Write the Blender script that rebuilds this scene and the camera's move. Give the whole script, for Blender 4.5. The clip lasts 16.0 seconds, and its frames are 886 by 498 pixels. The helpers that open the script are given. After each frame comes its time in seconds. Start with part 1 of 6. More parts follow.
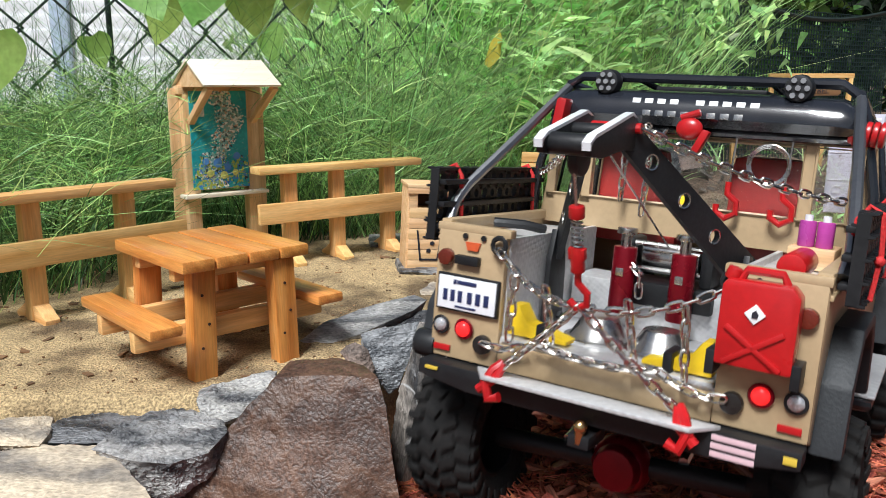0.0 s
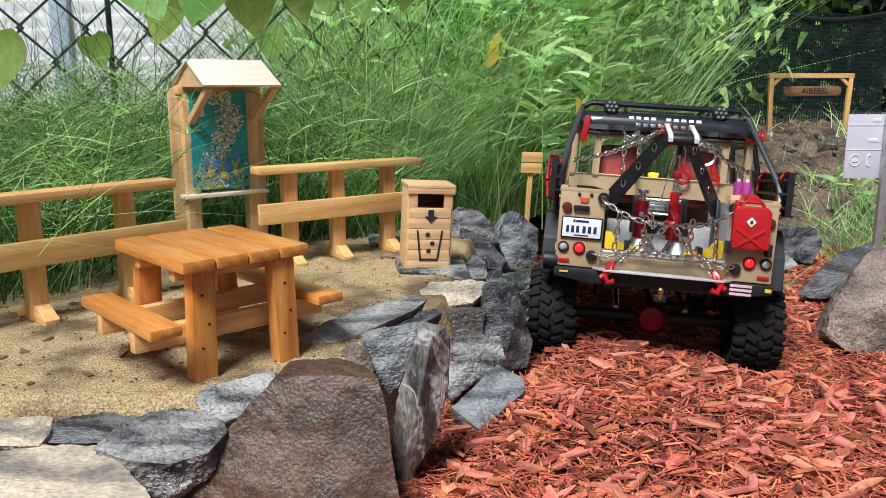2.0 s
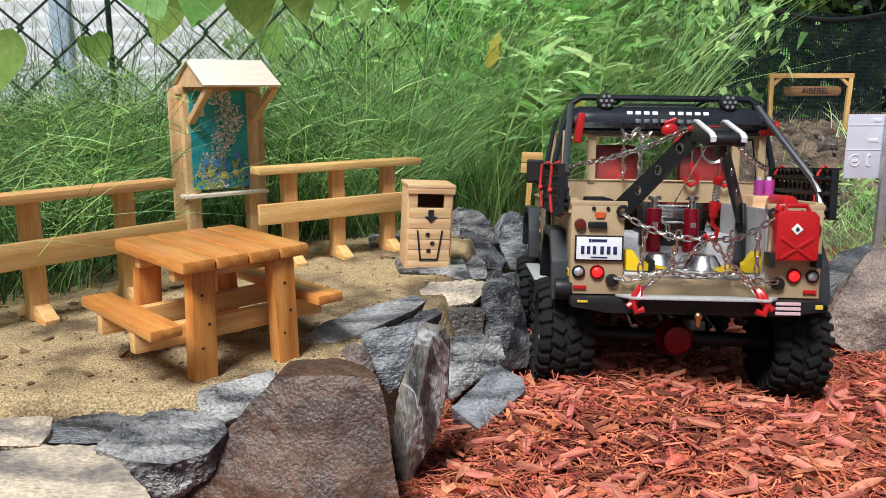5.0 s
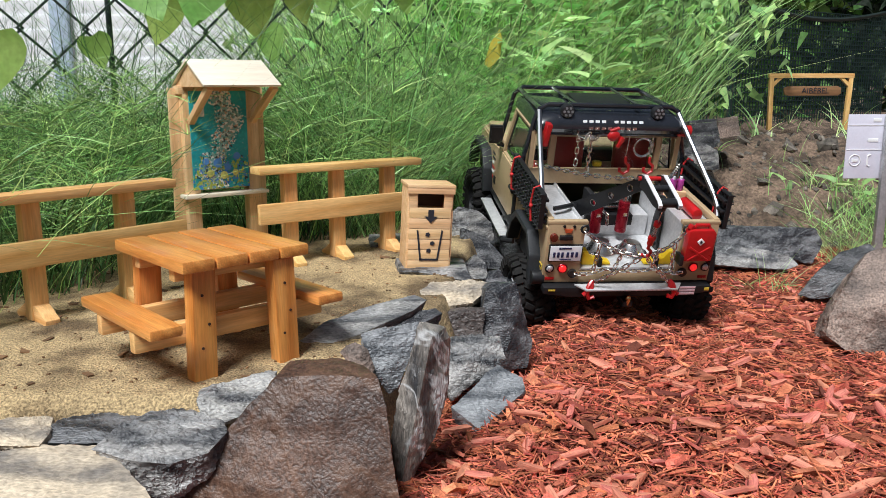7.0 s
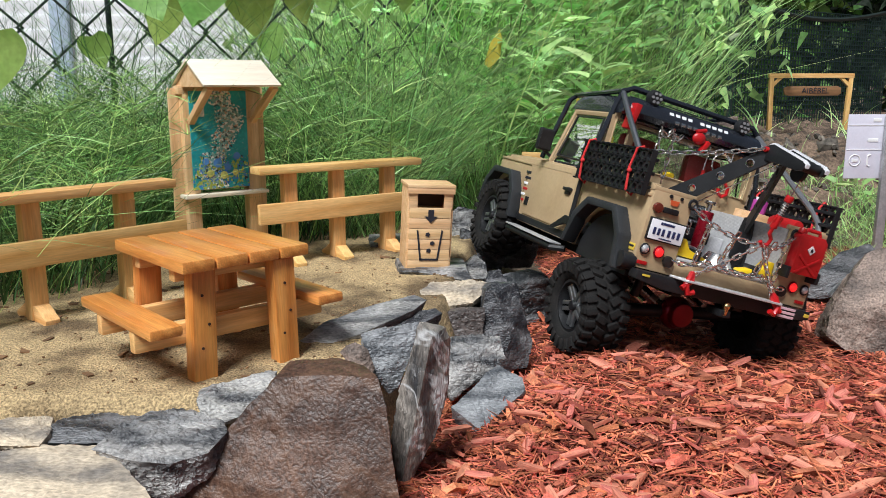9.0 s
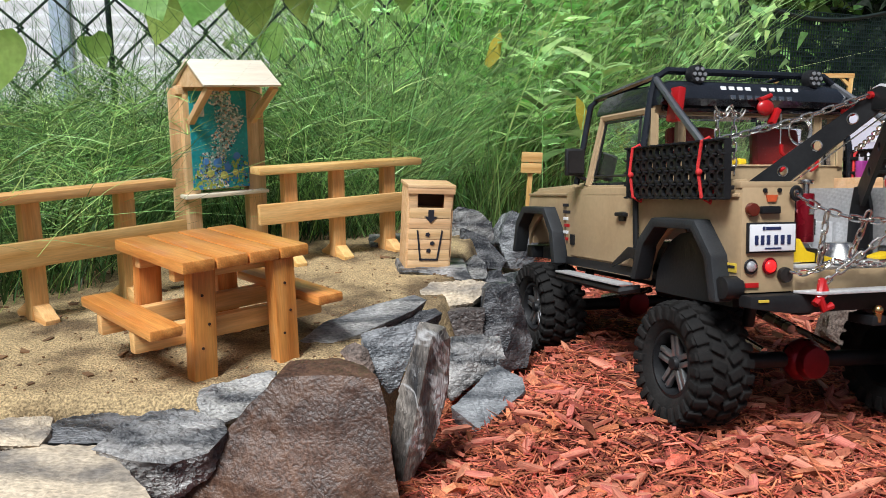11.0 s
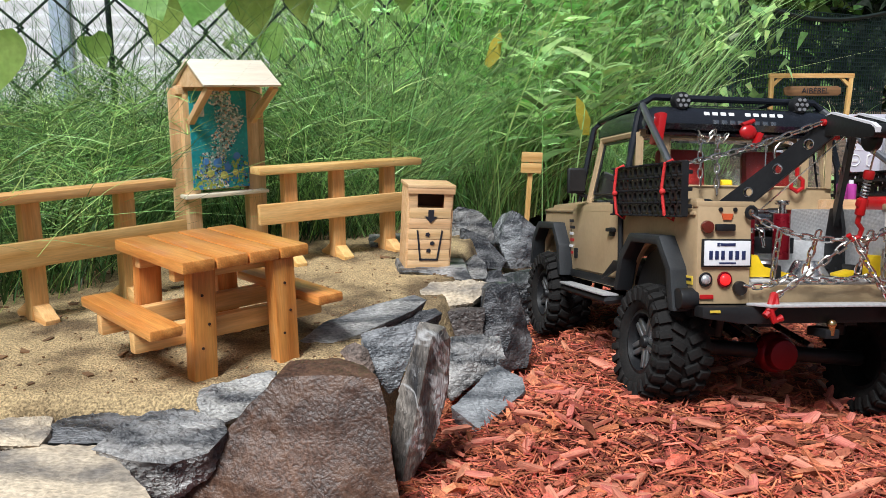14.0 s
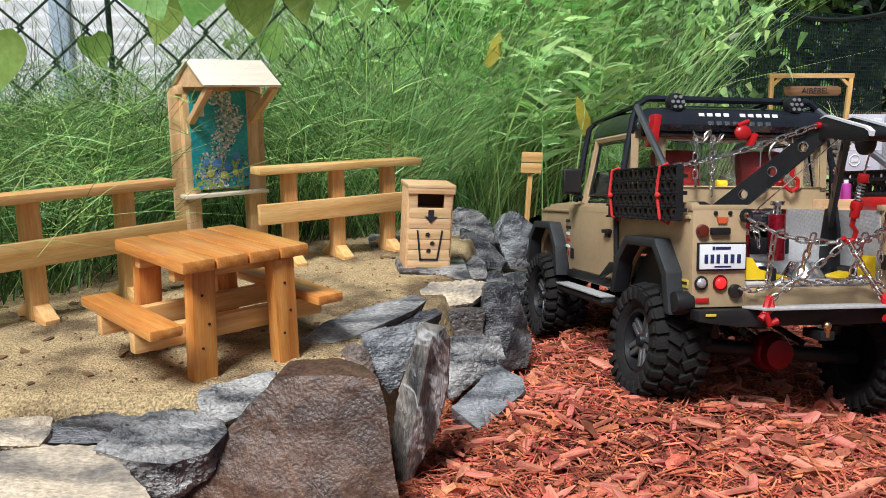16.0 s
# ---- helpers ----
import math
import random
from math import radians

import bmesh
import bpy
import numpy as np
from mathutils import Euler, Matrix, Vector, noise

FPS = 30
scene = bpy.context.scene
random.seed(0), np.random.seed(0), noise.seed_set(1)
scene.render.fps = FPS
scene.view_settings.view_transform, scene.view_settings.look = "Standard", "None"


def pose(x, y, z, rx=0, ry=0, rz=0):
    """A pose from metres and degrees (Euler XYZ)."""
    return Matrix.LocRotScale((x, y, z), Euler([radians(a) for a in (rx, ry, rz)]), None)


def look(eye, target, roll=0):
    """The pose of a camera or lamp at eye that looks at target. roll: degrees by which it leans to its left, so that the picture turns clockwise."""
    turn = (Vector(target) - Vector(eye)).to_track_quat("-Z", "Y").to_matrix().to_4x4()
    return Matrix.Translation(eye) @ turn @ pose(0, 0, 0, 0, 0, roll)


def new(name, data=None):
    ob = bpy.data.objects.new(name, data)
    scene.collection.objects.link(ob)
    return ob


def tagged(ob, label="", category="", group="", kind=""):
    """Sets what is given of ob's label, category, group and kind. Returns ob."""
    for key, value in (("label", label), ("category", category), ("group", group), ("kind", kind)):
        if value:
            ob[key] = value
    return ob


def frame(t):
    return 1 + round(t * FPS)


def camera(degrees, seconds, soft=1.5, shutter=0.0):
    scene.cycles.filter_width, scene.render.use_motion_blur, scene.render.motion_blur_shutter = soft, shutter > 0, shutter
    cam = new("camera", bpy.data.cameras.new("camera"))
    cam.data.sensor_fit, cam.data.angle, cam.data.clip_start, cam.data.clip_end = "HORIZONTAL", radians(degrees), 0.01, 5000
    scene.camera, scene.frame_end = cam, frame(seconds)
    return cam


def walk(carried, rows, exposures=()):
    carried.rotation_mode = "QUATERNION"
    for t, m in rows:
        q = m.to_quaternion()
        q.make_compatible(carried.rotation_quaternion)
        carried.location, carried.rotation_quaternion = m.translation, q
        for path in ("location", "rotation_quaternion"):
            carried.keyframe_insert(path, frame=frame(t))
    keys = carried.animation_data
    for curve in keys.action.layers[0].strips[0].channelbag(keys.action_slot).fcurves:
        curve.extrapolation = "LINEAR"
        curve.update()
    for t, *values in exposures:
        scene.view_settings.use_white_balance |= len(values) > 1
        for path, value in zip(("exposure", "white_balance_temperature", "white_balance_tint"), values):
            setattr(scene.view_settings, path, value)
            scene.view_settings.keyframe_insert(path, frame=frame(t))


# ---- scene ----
cam = camera(57.13, 16.0, soft=0.8, shutter=0.4)
EYE = pose(0, 0, 0.25, 90 - 11.5, 0, 0)
walk(cam, [(0.0, EYE), (16.0, EYE)], exposures=[(0.0, 0.32, 6050, 8), (1.0, 0.26, 6050, 8), (2.0, 0.18, 6050, 8), (16.0, 0.18, 6050, 8)])

# ---- light: bright overcast sky ----
world = bpy.data.worlds.new("sky")
scene.world = world
world.use_nodes = True
wn = world.node_tree
sky = wn.nodes.new("ShaderNodeTexSky")
sky.sky_type = "NISHITA"
sky.sun_disc = False
sky.sun_elevation, sky.sun_rotation = radians(56), radians(206)
sky.air_density, sky.dust_density, sky.ozone_density = 1.0, 4.0, 1.0
soften = wn.nodes.new("ShaderNodeHueSaturation")
soften.inputs["Saturation"].default_value = 0.8
wn.links.new(sky.outputs["Color"], soften.inputs["Color"])
wn.links.new(soften.outputs["Color"], wn.nodes["Background"].inputs["Color"])
wn.nodes["Background"].inputs["Strength"].default_value = 0.038
sun = new("sun", bpy.data.lights.new("sun", "SUN"))
sun.data.energy, sun.data.angle, sun.data.color = 4.3, radians(20), (1.0, 0.98, 0.95)
sun.matrix_world = look((-0.42, -0.42, 1.48), (0, 0.45, 0))


# ---- materials ----
def mat(name, c1, c2=None, rough=0.6, metal=0.0, scale=40.0, fine=400.0, bump=0.15, stretch=(1, 1, 1), vary=0.15, spec=0.5,
        coat=0.0, hue=0.0, island=0.0, dist=0.0012, lo=0.35, hi=0.65):
    m = bpy.data.materials.new(name)
    m.use_nodes = True
    t = m.node_tree
    n, link = t.nodes, t.links.new
    b = n["Principled BSDF"]
    b.inputs["Roughness"].default_value, b.inputs["Metallic"].default_value = rough, metal
    b.inputs["Specular IOR Level"].default_value, b.inputs["Coat Weight"].default_value = spec, coat
    c2 = c2 or tuple(v * 0.8 for v in c1)
    co = n.new("ShaderNodeTexCoord")
    mp = n.new("ShaderNodeMapping")
    mp.inputs["Scale"].default_value = stretch
    link(co.outputs["Object"], mp.inputs["Vector"])
    big, small = n.new("ShaderNodeTexNoise"), n.new("ShaderNodeTexNoise")
    big.inputs["Scale"].default_value, small.inputs["Scale"].default_value = scale, fine
    big.inputs["Detail"].default_value, small.inputs["Detail"].default_value = 4, 3
    link(mp.outputs["Vector"], big.inputs["Vector"])
    link(mp.outputs["Vector"], small.inputs["Vector"])
    ramp = n.new("ShaderNodeValToRGB")
    ramp.color_ramp.elements[0].color, ramp.color_ramp.elements[1].color = (*c1, 1), (*c2, 1)
    ramp.color_ramp.elements[0].position, ramp.color_ramp.elements[1].position = lo, hi
    link(big.outputs["Fac"], ramp.inputs["Fac"])
    hsv = n.new("ShaderNodeHueSaturation")
    link(ramp.outputs["Color"], hsv.inputs["Color"])
    span = n.new("ShaderNodeMapRange")
    span.inputs["From Min"].default_value, span.inputs["From Max"].default_value = 0.3, 0.7
    span.inputs["To Min"].default_value, span.inputs["To Max"].default_value = 1 - vary, 1 + vary
    link(small.outputs["Fac"], span.inputs["Value"])
    value = span.outputs["Result"]
    if island:
        src = n.new("ShaderNodeNewGeometry").outputs["Random Per Island"]
        s2 = n.new("ShaderNodeMapRange")
        s2.inputs["To Min"].default_value, s2.inputs["To Max"].default_value = 1 - island, 1 + island
        link(src, s2.inputs["Value"])
        mul = n.new("ShaderNodeMath")
        mul.operation = "MULTIPLY"
        link(value, mul.inputs[0])
        link(s2.outputs["Result"], mul.inputs[1])
        value = mul.outputs["Value"]
        if hue:
            s3 = n.new("ShaderNodeMapRange")
            s3.inputs["To Min"].default_value, s3.inputs["To Max"].default_value = 0.5 - hue, 0.5 + hue
            frac = n.new("ShaderNodeMath")
            frac.operation = "MULTIPLY"
            frac.inputs[1].default_value = 7.31
            fr = n.new("ShaderNodeMath")
            fr.operation = "FRACT"
            link(src, frac.inputs[0])
            link(frac.outputs["Value"], fr.inputs[0])
            link(fr.outputs["Value"], s3.inputs["Value"])
            link(s3.outputs["Result"], hsv.inputs["Hue"])
    elif hue:
        s3 = n.new("ShaderNodeMapRange")
        s3.inputs["To Min"].default_value, s3.inputs["To Max"].default_value = 0.5 - hue, 0.5 + hue
        link(n.new("ShaderNodeObjectInfo").outputs["Random"], s3.inputs["Value"])
        link(s3.outputs["Result"], hsv.inputs["Hue"])
    link(value, hsv.inputs["Value"])
    link(hsv.outputs["Color"], b.inputs["Base Color"])
    rr = n.new("ShaderNodeMapRange")
    rr.inputs["To Min"].default_value, rr.inputs["To Max"].default_value = max(rough - 0.1, 0.02), min(rough + 0.12, 1)
    link(big.outputs["Fac"], rr.inputs["Value"])
    link(rr.outputs["Result"], b.inputs["Roughness"])
    if bump:
        bp = n.new("ShaderNodeBump")
        bp.inputs["Strength"].default_value, bp.inputs["Distance"].default_value = bump, dist
        link(small.outputs["Fac"], bp.inputs["Height"])
        link(bp.outputs["Normal"], b.inputs["Normal"])
    return m


def glow(name, colour, strength):
    m = mat(name, colour, rough=0.2, bump=0)
    b = m.node_tree.nodes["Principled BSDF"]
    b.inputs["Emission Color"].default_value, b.inputs["Emission Strength"].default_value = (*colour, 1), strength
    return m


def leafy(m, amount=0.35):
    # thin leaves let light through
    t = m.node_tree
    b = t.nodes["Principled BSDF"]
    tr, mx = t.nodes.new("ShaderNodeBsdfTranslucent"), t.nodes.new("ShaderNodeMixShader")
    src = b.inputs["Base Color"].links[0].from_socket
    t.links.new(src, tr.inputs["Color"])
    mx.inputs["Fac"].default_value = amount
    t.links.new(b.outputs["BSDF"], mx.inputs[1])
    t.links.new(tr.outputs["BSDF"], mx.inputs[2])
    t.links.new(mx.outputs["Shader"], t.nodes["Material Output"].inputs["Surface"])
    return m


M_SAND = mat("sand", (0.15, 0.10, 0.05), (0.47, 0.345, 0.18), 0.95, scale=22, fine=700, bump=0.9, vary=0.55, dist=0.003, lo=0.36, hi=0.56)
M_SOIL = mat("soil", (0.060, 0.040, 0.027), (0.22, 0.15, 0.105), 0.95, scale=22, fine=160, bump=1.0, vary=0.5, dist=0.008)
M_MULCHBED = mat("mulch_soil", (0.10, 0.016, 0.010), (0.20, 0.04, 0.025), 0.9, scale=60, fine=500, bump=0.8, vary=0.4, dist=0.003)
M_CHIP = mat("red_mulch", (0.594, 0.176, 0.0945), (0.27, 0.0612, 0.0324), 0.7, scale=60, fine=600, bump=0.5, vary=0.3, island=0.7, hue=0.012, spec=0.4)
M_WOOD = mat("varnished_cedar", (0.78, 0.345, 0.09), (0.57, 0.195, 0.038), 0.30, scale=18, fine=110, bump=0.1, stretch=(0.7, 9, 9), vary=0.14, coat=0.3, hue=0.006)
M_PINE = mat("pale_pine", (0.84, 0.53, 0.22), (0.68, 0.36, 0.115), 0.45, scale=18, fine=110, bump=0.1, stretch=(0.7, 9, 9), vary=0.12, hue=0.006)
M_LIGHTPINE = mat("light_pine", (0.78, 0.53, 0.30), (0.66, 0.40, 0.19), 0.55, scale=18, fine=110, bump=0.1, stretch=(0.7, 9, 9), vary=0.12, hue=0.006)
M_ROOF = mat("white_birch_board", (0.85, 0.76, 0.62), (0.78, 0.68, 0.53), 0.5, scale=14, fine=90, bump=0.08, stretch=(0.9, 9, 9), vary=0.06)
M_SLATE = mat("grey_slate", (0.045, 0.046, 0.05), (0.40, 0.385, 0.36), 0.36, scale=30, fine=420, bump=0.7, stretch=(0.8, 2.6, 2.2), vary=0.45, dist=0.0018, hue=0.02, lo=0.42, hi=0.68, spec=0.65)
M_DARKSLATE = mat("dark_slate", (0.022, 0.024, 0.028), (0.20, 0.20, 0.205), 0.38, scale=28, fine=420, bump=0.8, stretch=(0.8, 2.6, 2.2), vary=0.45, dist=0.0018, hue=0.02, lo=0.44, hi=0.72, spec=0.6)
M_BROWNROCK = mat("brown_stone", (0.026, 0.015, 0.012), (0.13, 0.072, 0.048), 0.44, scale=20, fine=520, bump=0.6, vary=0.55, dist=0.0014, lo=0.34, hi=0.68, spec=0.5)
M_PALEROCK = mat("pale_sandstone", (0.17, 0.15, 0.13), (0.58, 0.48, 0.35), 0.65, scale=18, fine=320, bump=0.5, stretch=(1, 1, 2.2), vary=0.3, dist=0.0016, lo=0.36, hi=0.58)
M_PINKROCK = mat("pinkish_granite", (0.0975, 0.075, 0.0638), (0.3, 0.225, 0.184), 0.7, scale=26, fine=520, bump=0.5, vary=0.5, dist=0.002, lo=0.36, hi=0.62)

def veined(m, colour, scale, width, stretch=(1, 1, 1), most=0.28):
    """Thin pale mineral veins and smears across a stone."""
    t = m.node_tree
    n, link = t.nodes, t.links.new
    b = n["Principled BSDF"]
    src = b.inputs["Base Color"].links[0].from_socket
    co, mp, nz = n.new("ShaderNodeTexCoord"), n.new("ShaderNodeMapping"), n.new("ShaderNodeTexNoise")
    mp.inputs["Scale"].default_value, mp.inputs["Location"].default_value = stretch, (3.7, 1.1, 0.4)
    nz.inputs["Scale"].default_value, nz.inputs["Detail"].default_value, nz.inputs["Distortion"].default_value = scale, 6, 0.8
    link(co.outputs["Object"], mp.inputs["Vector"])
    link(mp.outputs["Vector"], nz.inputs["Vector"])
    off, mag, rng = n.new("ShaderNodeMath"), n.new("ShaderNodeMath"), n.new("ShaderNodeMapRange")
    off.operation, mag.operation = "SUBTRACT", "ABSOLUTE"
    off.inputs[1].default_value = 0.52
    link(nz.outputs["Fac"], off.inputs[0])
    link(off.outputs["Value"], mag.inputs[0])
    link(mag.outputs["Value"], rng.inputs["Value"])
    rng.inputs["From Min"].default_value, rng.inputs["From Max"].default_value = 0.0, width
    rng.inputs["To Min"].default_value, rng.inputs["To Max"].default_value = most, 0.0
    mx = n.new("ShaderNodeMix")
    mx.data_type = "RGBA"
    link(rng.outputs["Result"], mx.inputs[0])
    link(src, mx.inputs[6])
    mx.inputs[7].default_value = (*colour, 1)
    link(mx.outputs[2], b.inputs["Base Color"])
    return m


veined(M_SLATE, (0.46, 0.46, 0.46), 24, 0.045, (1, 2.5, 2.2))
veined(M_DARKSLATE, (0.26, 0.26, 0.26), 26, 0.012)
veined(M_BROWNROCK, (0.22, 0.12, 0.07), 16, 0.05)
M_VEINSLATE = veined(mat("white_veined_slate", (0.040, 0.040, 0.042), (0.30, 0.265, 0.23), 0.4, scale=30, fine=420, bump=0.7, stretch=(2.5, 2.5, 0.5), vary=0.45, dist=0.0018, lo=0.40, hi=0.66, spec=0.6), (0.66, 0.66, 0.66), 22, 0.034, most=0.7)
M_BLUESLATE = veined(mat("bluish_slate", (0.055, 0.060, 0.068), (0.34, 0.35, 0.36), 0.4, scale=28, fine=400, bump=0.7, stretch=(0.8, 2.6, 2.2), vary=0.4, dist=0.0018, lo=0.40, hi=0.68, spec=0.6), (0.42, 0.42, 0.43), 26, 0.04, (1, 2.5, 2.0))
M_BROWNSLATE = veined(mat("brownish_slate", (0.035, 0.0294, 0.028), (0.14, 0.115, 0.105), 0.45, scale=22, fine=260, bump=0.4, stretch=(1, 3.5, 1.6), vary=0.4, dist=0.0016, lo=0.38, hi=0.68, spec=0.5), (0.34, 0.30, 0.27), 26, 0.010)


# ---- mesh helpers ----
def box(sx, sy, sz, m=Matrix(), bevel=0.0, bm=None):
    out = bmesh.new()
    bmesh.ops.create_cube(out, size=1, matrix=Matrix.Diagonal((sx, sy, sz, 1)))
    if bevel:
        bmesh.ops.bevel(out, geom=out.edges[:], offset=bevel, segments=2, affect="EDGES", profile=0.6)
    bmesh.ops.transform(out, matrix=m, verts=out.verts[:])
    return merge(bm, out)


def merge(bm, extra):
    if bm is None:
        return extra
    tmp = bpy.data.meshes.new("tmp")
    extra.to_mesh(tmp)
    extra.free()
    bm.from_mesh(tmp)
    bpy.data.meshes.remove(tmp)
    return bm


def cyl(r1, r2, h, m=Matrix(), seg=20, bevel=0.0, bm=None):
    """A cylinder or cone along z, its middle at the origin."""
    out = bmesh.new()
    bmesh.ops.create_cone(out, cap_ends=True, segments=seg, radius1=r1, radius2=r2, depth=h)
    if bevel:
        rim = [e for e in out.edges if abs(e.verts[0].co.z - e.verts[1].co.z) < 1e-6]
        bmesh.ops.bevel(out, geom=rim, offset=bevel, segments=2, affect="EDGES", profile=0.6)
    bmesh.ops.transform(out, matrix=m, verts=out.verts[:])
    return merge(bm, out)


def ball(r, m=Matrix(), bm=None, u=14, v=10):
    out = bmesh.new()
    bmesh.ops.create_uvsphere(out, u_segments=u, v_segments=v, radius=r)
    bmesh.ops.transform(out, matrix=m, verts=out.verts[:])
    return merge(bm, out)


def tube(points, r, seg=8, closed=False, bm=None):
    """A round rod along a line of points."""
    bm = bm or bmesh.new()
    pts = [Vector(p) for p in points]
    n, rings = len(pts), []
    side = None
    for i, p in enumerate(pts):
        a = pts[(i - 1) % n] if closed or i else p
        b = pts[(i + 1) % n] if closed or i < n - 1 else p
        d = (b - a).normalized()
        if side is None:
            side = d.orthogonal().normalized()
        side = (side - d * side.dot(d)).normalized()
        up = d.cross(side)
        rings.append([bm.verts.new(p + r * (math.cos(k * math.tau / seg) * side + math.sin(k * math.tau / seg) * up)) for k in range(seg)])
    for i in range(n if closed else n - 1):
        a, b = rings[i], rings[(i + 1) % n]
        for k in range(seg):
            bm.faces.new((a[k], a[(k + 1) % seg], b[(k + 1) % seg], b[k]))
    if not closed:
        bm.faces.new(rings[0][::-1])
        bm.faces.new(rings[-1])
    return bm


def plate(outline, thick, m=Matrix(), bevel=0.0, bm=None):
    """A flat outline in x and z, thick along y about the origin."""
    out = bmesh.new()
    f = out.faces.new([out.verts.new((x, -thick / 2, z)) for x, z in outline])
    got = bmesh.ops.extrude_face_region(out, geom=[f])
    bmesh.ops.translate(out, vec=(0, thick, 0), verts=[v for v in got["geom"] if isinstance(v, bmesh.types.BMVert)])
    bmesh.ops.recalc_face_normals(out, faces=out.faces[:])
    if bevel:
        bmesh.ops.bevel(out, geom=out.edges[:], offset=bevel, segments=2, affect="EDGES", profile=0.6)
    bmesh.ops.transform(out, matrix=m, verts=out.verts[:])
    return merge(bm, out)


def to_mesh(name, bm, material, smooth=False):
    bmesh.ops.recalc_face_normals(bm, faces=bm.faces[:])
    me = bpy.data.meshes.new(name)
    bm.to_mesh(me)
    bm.free()
    if smooth:
        me.shade_smooth()
        me.set_sharp_from_angle(angle=radians(35))
    me.materials.append(material)
    return me


def part(name, bm, material, parent=None, label="", m=None, smooth=True):
    ob = new(name, to_mesh(name, bm, material, smooth))
    ob.parent = parent
    if m is not None:
        ob.matrix_basis = m
    return tagged(ob, label)


def again(ob, parent, m):
    """One more part on the same mesh."""
    o = new(ob.name.split(".")[0], ob.data)
    o.parent = parent
    o.matrix_basis = m
    return o


def thing(name, m, label, category, group="", kind=""):
    ob = new(name)
    ob.empty_display_size = 0.02
    ob.matrix_basis = m
    return tagged(ob, label, category, group, kind)


def beam(name, a, b, w, h, material, parent, bevel=0.0012, roll=0.0, label="", extra=0.0):
    """A squared timber from a to b, its grain along it; w across, h upright."""
    a, b = Vector(a), Vector(b)
    d = (b - a)
    turn = d.to_track_quat("X", "Z").to_matrix().to_4x4()
    return part(name, box(d.length + extra, w, h, bevel=bevel), material, parent, label,
                Matrix.Translation((a + b) / 2) @ turn @ pose(0, 0, 0, roll))


def sheet(name, xs, ys, height, material, label, category):
    """A ground sheet over a grid, its height from a function of x and y."""
    X, Y = np.meshgrid(xs, ys)
    co = np.stack([X.ravel(), Y.ravel(), np.array([height(x, y) for x, y in zip(X.ravel(), Y.ravel())])], 1)
    nx, ny = len(xs), len(ys)
    i = (np.arange(ny - 1)[:, None] * nx + np.arange(nx - 1)).ravel()
    me = bpy.data.meshes.new(name)
    me.from_pydata(co.tolist(), [], np.stack([i, i + 1, i + 1 + nx, i + nx], 1).tolist())
    me.shade_smooth()
    me.materials.append(material)
    return tagged(new(name, me), label, category, kind="structure")


def strips(name, base, tip, width, bend, seg, material, parent=None, fold=0.0):
    """Many thin curved blades in one mesh: base and tip points, widths, and a sideways bend, all as arrays."""
    n = len(base)
    d = tip - base
    side = np.cross(d, np.random.normal(size=(n, 3)))
    side /= np.linalg.norm(side, axis=1, keepdims=True) + 1e-9
    rows = []
    for k in range(seg + 1):
        u = k / seg
        mid = base + d * u + bend * (u * u)
        w = (width * (1 - u) ** 0.6 * 0.5)[:, None] + 1e-5
        rows += [mid - side * w, mid + side * w]
    co = np.stack(rows, 1).reshape(-1, 3)
    s = np.arange(n)[:, None] * (2 * seg + 2) + 2 * np.arange(seg)
    s = s.ravel()
    me = bpy.data.meshes.new(name)
    me.from_pydata(co.tolist(), [], np.stack([s, s + 1, s + 3, s + 2], 1).tolist())
    me.materials.append(material)
    ob = new(name, me)
    ob.parent = parent
    return ob


# ---- ground ----
SAND_Z = 0.078


def edge_x(y):
    """Where the stone edging parts the raised sand from the mulch."""
    return float(np.interp(y, [0.0, 0.42, 0.54, 0.62, 0.75, 1.0, 1.4], [-0.03, -0.02, 0.005, 0.045, 0.06, 0.09, 0.16]))


def mulch_z(x, y):
    # banked up against the stones on the sand's side
    bank = 0.02 * min(1, max(0, (0.27 - x) / 0.12)) * min(1, max(0, (y - 0.40) / 0.12)) * min(1, max(0, (x - edge_x(y) - 0.02) / 0.05))
    return 0.05 - 0.0664 * y + bank + 0.003 * noise.noise((x * 9, y * 9, 0.3)) + 0.0015 * noise.noise((x * 40, y * 40, 2.0))


def sand_z(x, y):
    z = SAND_Z + 0.002 * noise.noise((x * 14, y * 14, 5.0)) + 0.0016 * noise.noise((x * 45, y * 45, 1.0)) + 0.0016 * noise.noise((x * 110, y * 110, 4.0)) + 0.0022 * max(0, noise.noise((x * 16, y * 16, 8.0))) * noise.noise((x * 70, y * 70, 6.0))
    front = min(1, max(0, (y - 0.385) / 0.05))
    side = min(1, max(0, (edge_x(y) - 0.01 - x) / 0.04))
    return -0.03 + (z + 0.03) * (front * front * (3 - 2 * front)) * (side * side * (3 - 2 * side))


def ground_z(x, y):
    z = 0.03 - 0.0664 * min(y, 1.45)
    # a bank of earth rises behind the mulch
    a = min(1, max(0, (y - 1.42) / 0.55)) * min(1, max(0, (x - 0.15) / 0.3))
    z += a * a * (3 - 2 * a) * 0.175 + a * (1 - a) * 0.16 * noise.noise((x * 6, y * 6, 0)) + a * 0.035 * noise.noise((x * 22, y * 22, 3))
    b = min(1, max(0, (0.2 - x) / 0.2)) * min(1, max(0, (y - 0.75) / 0.2))
    return z + b * 0.09


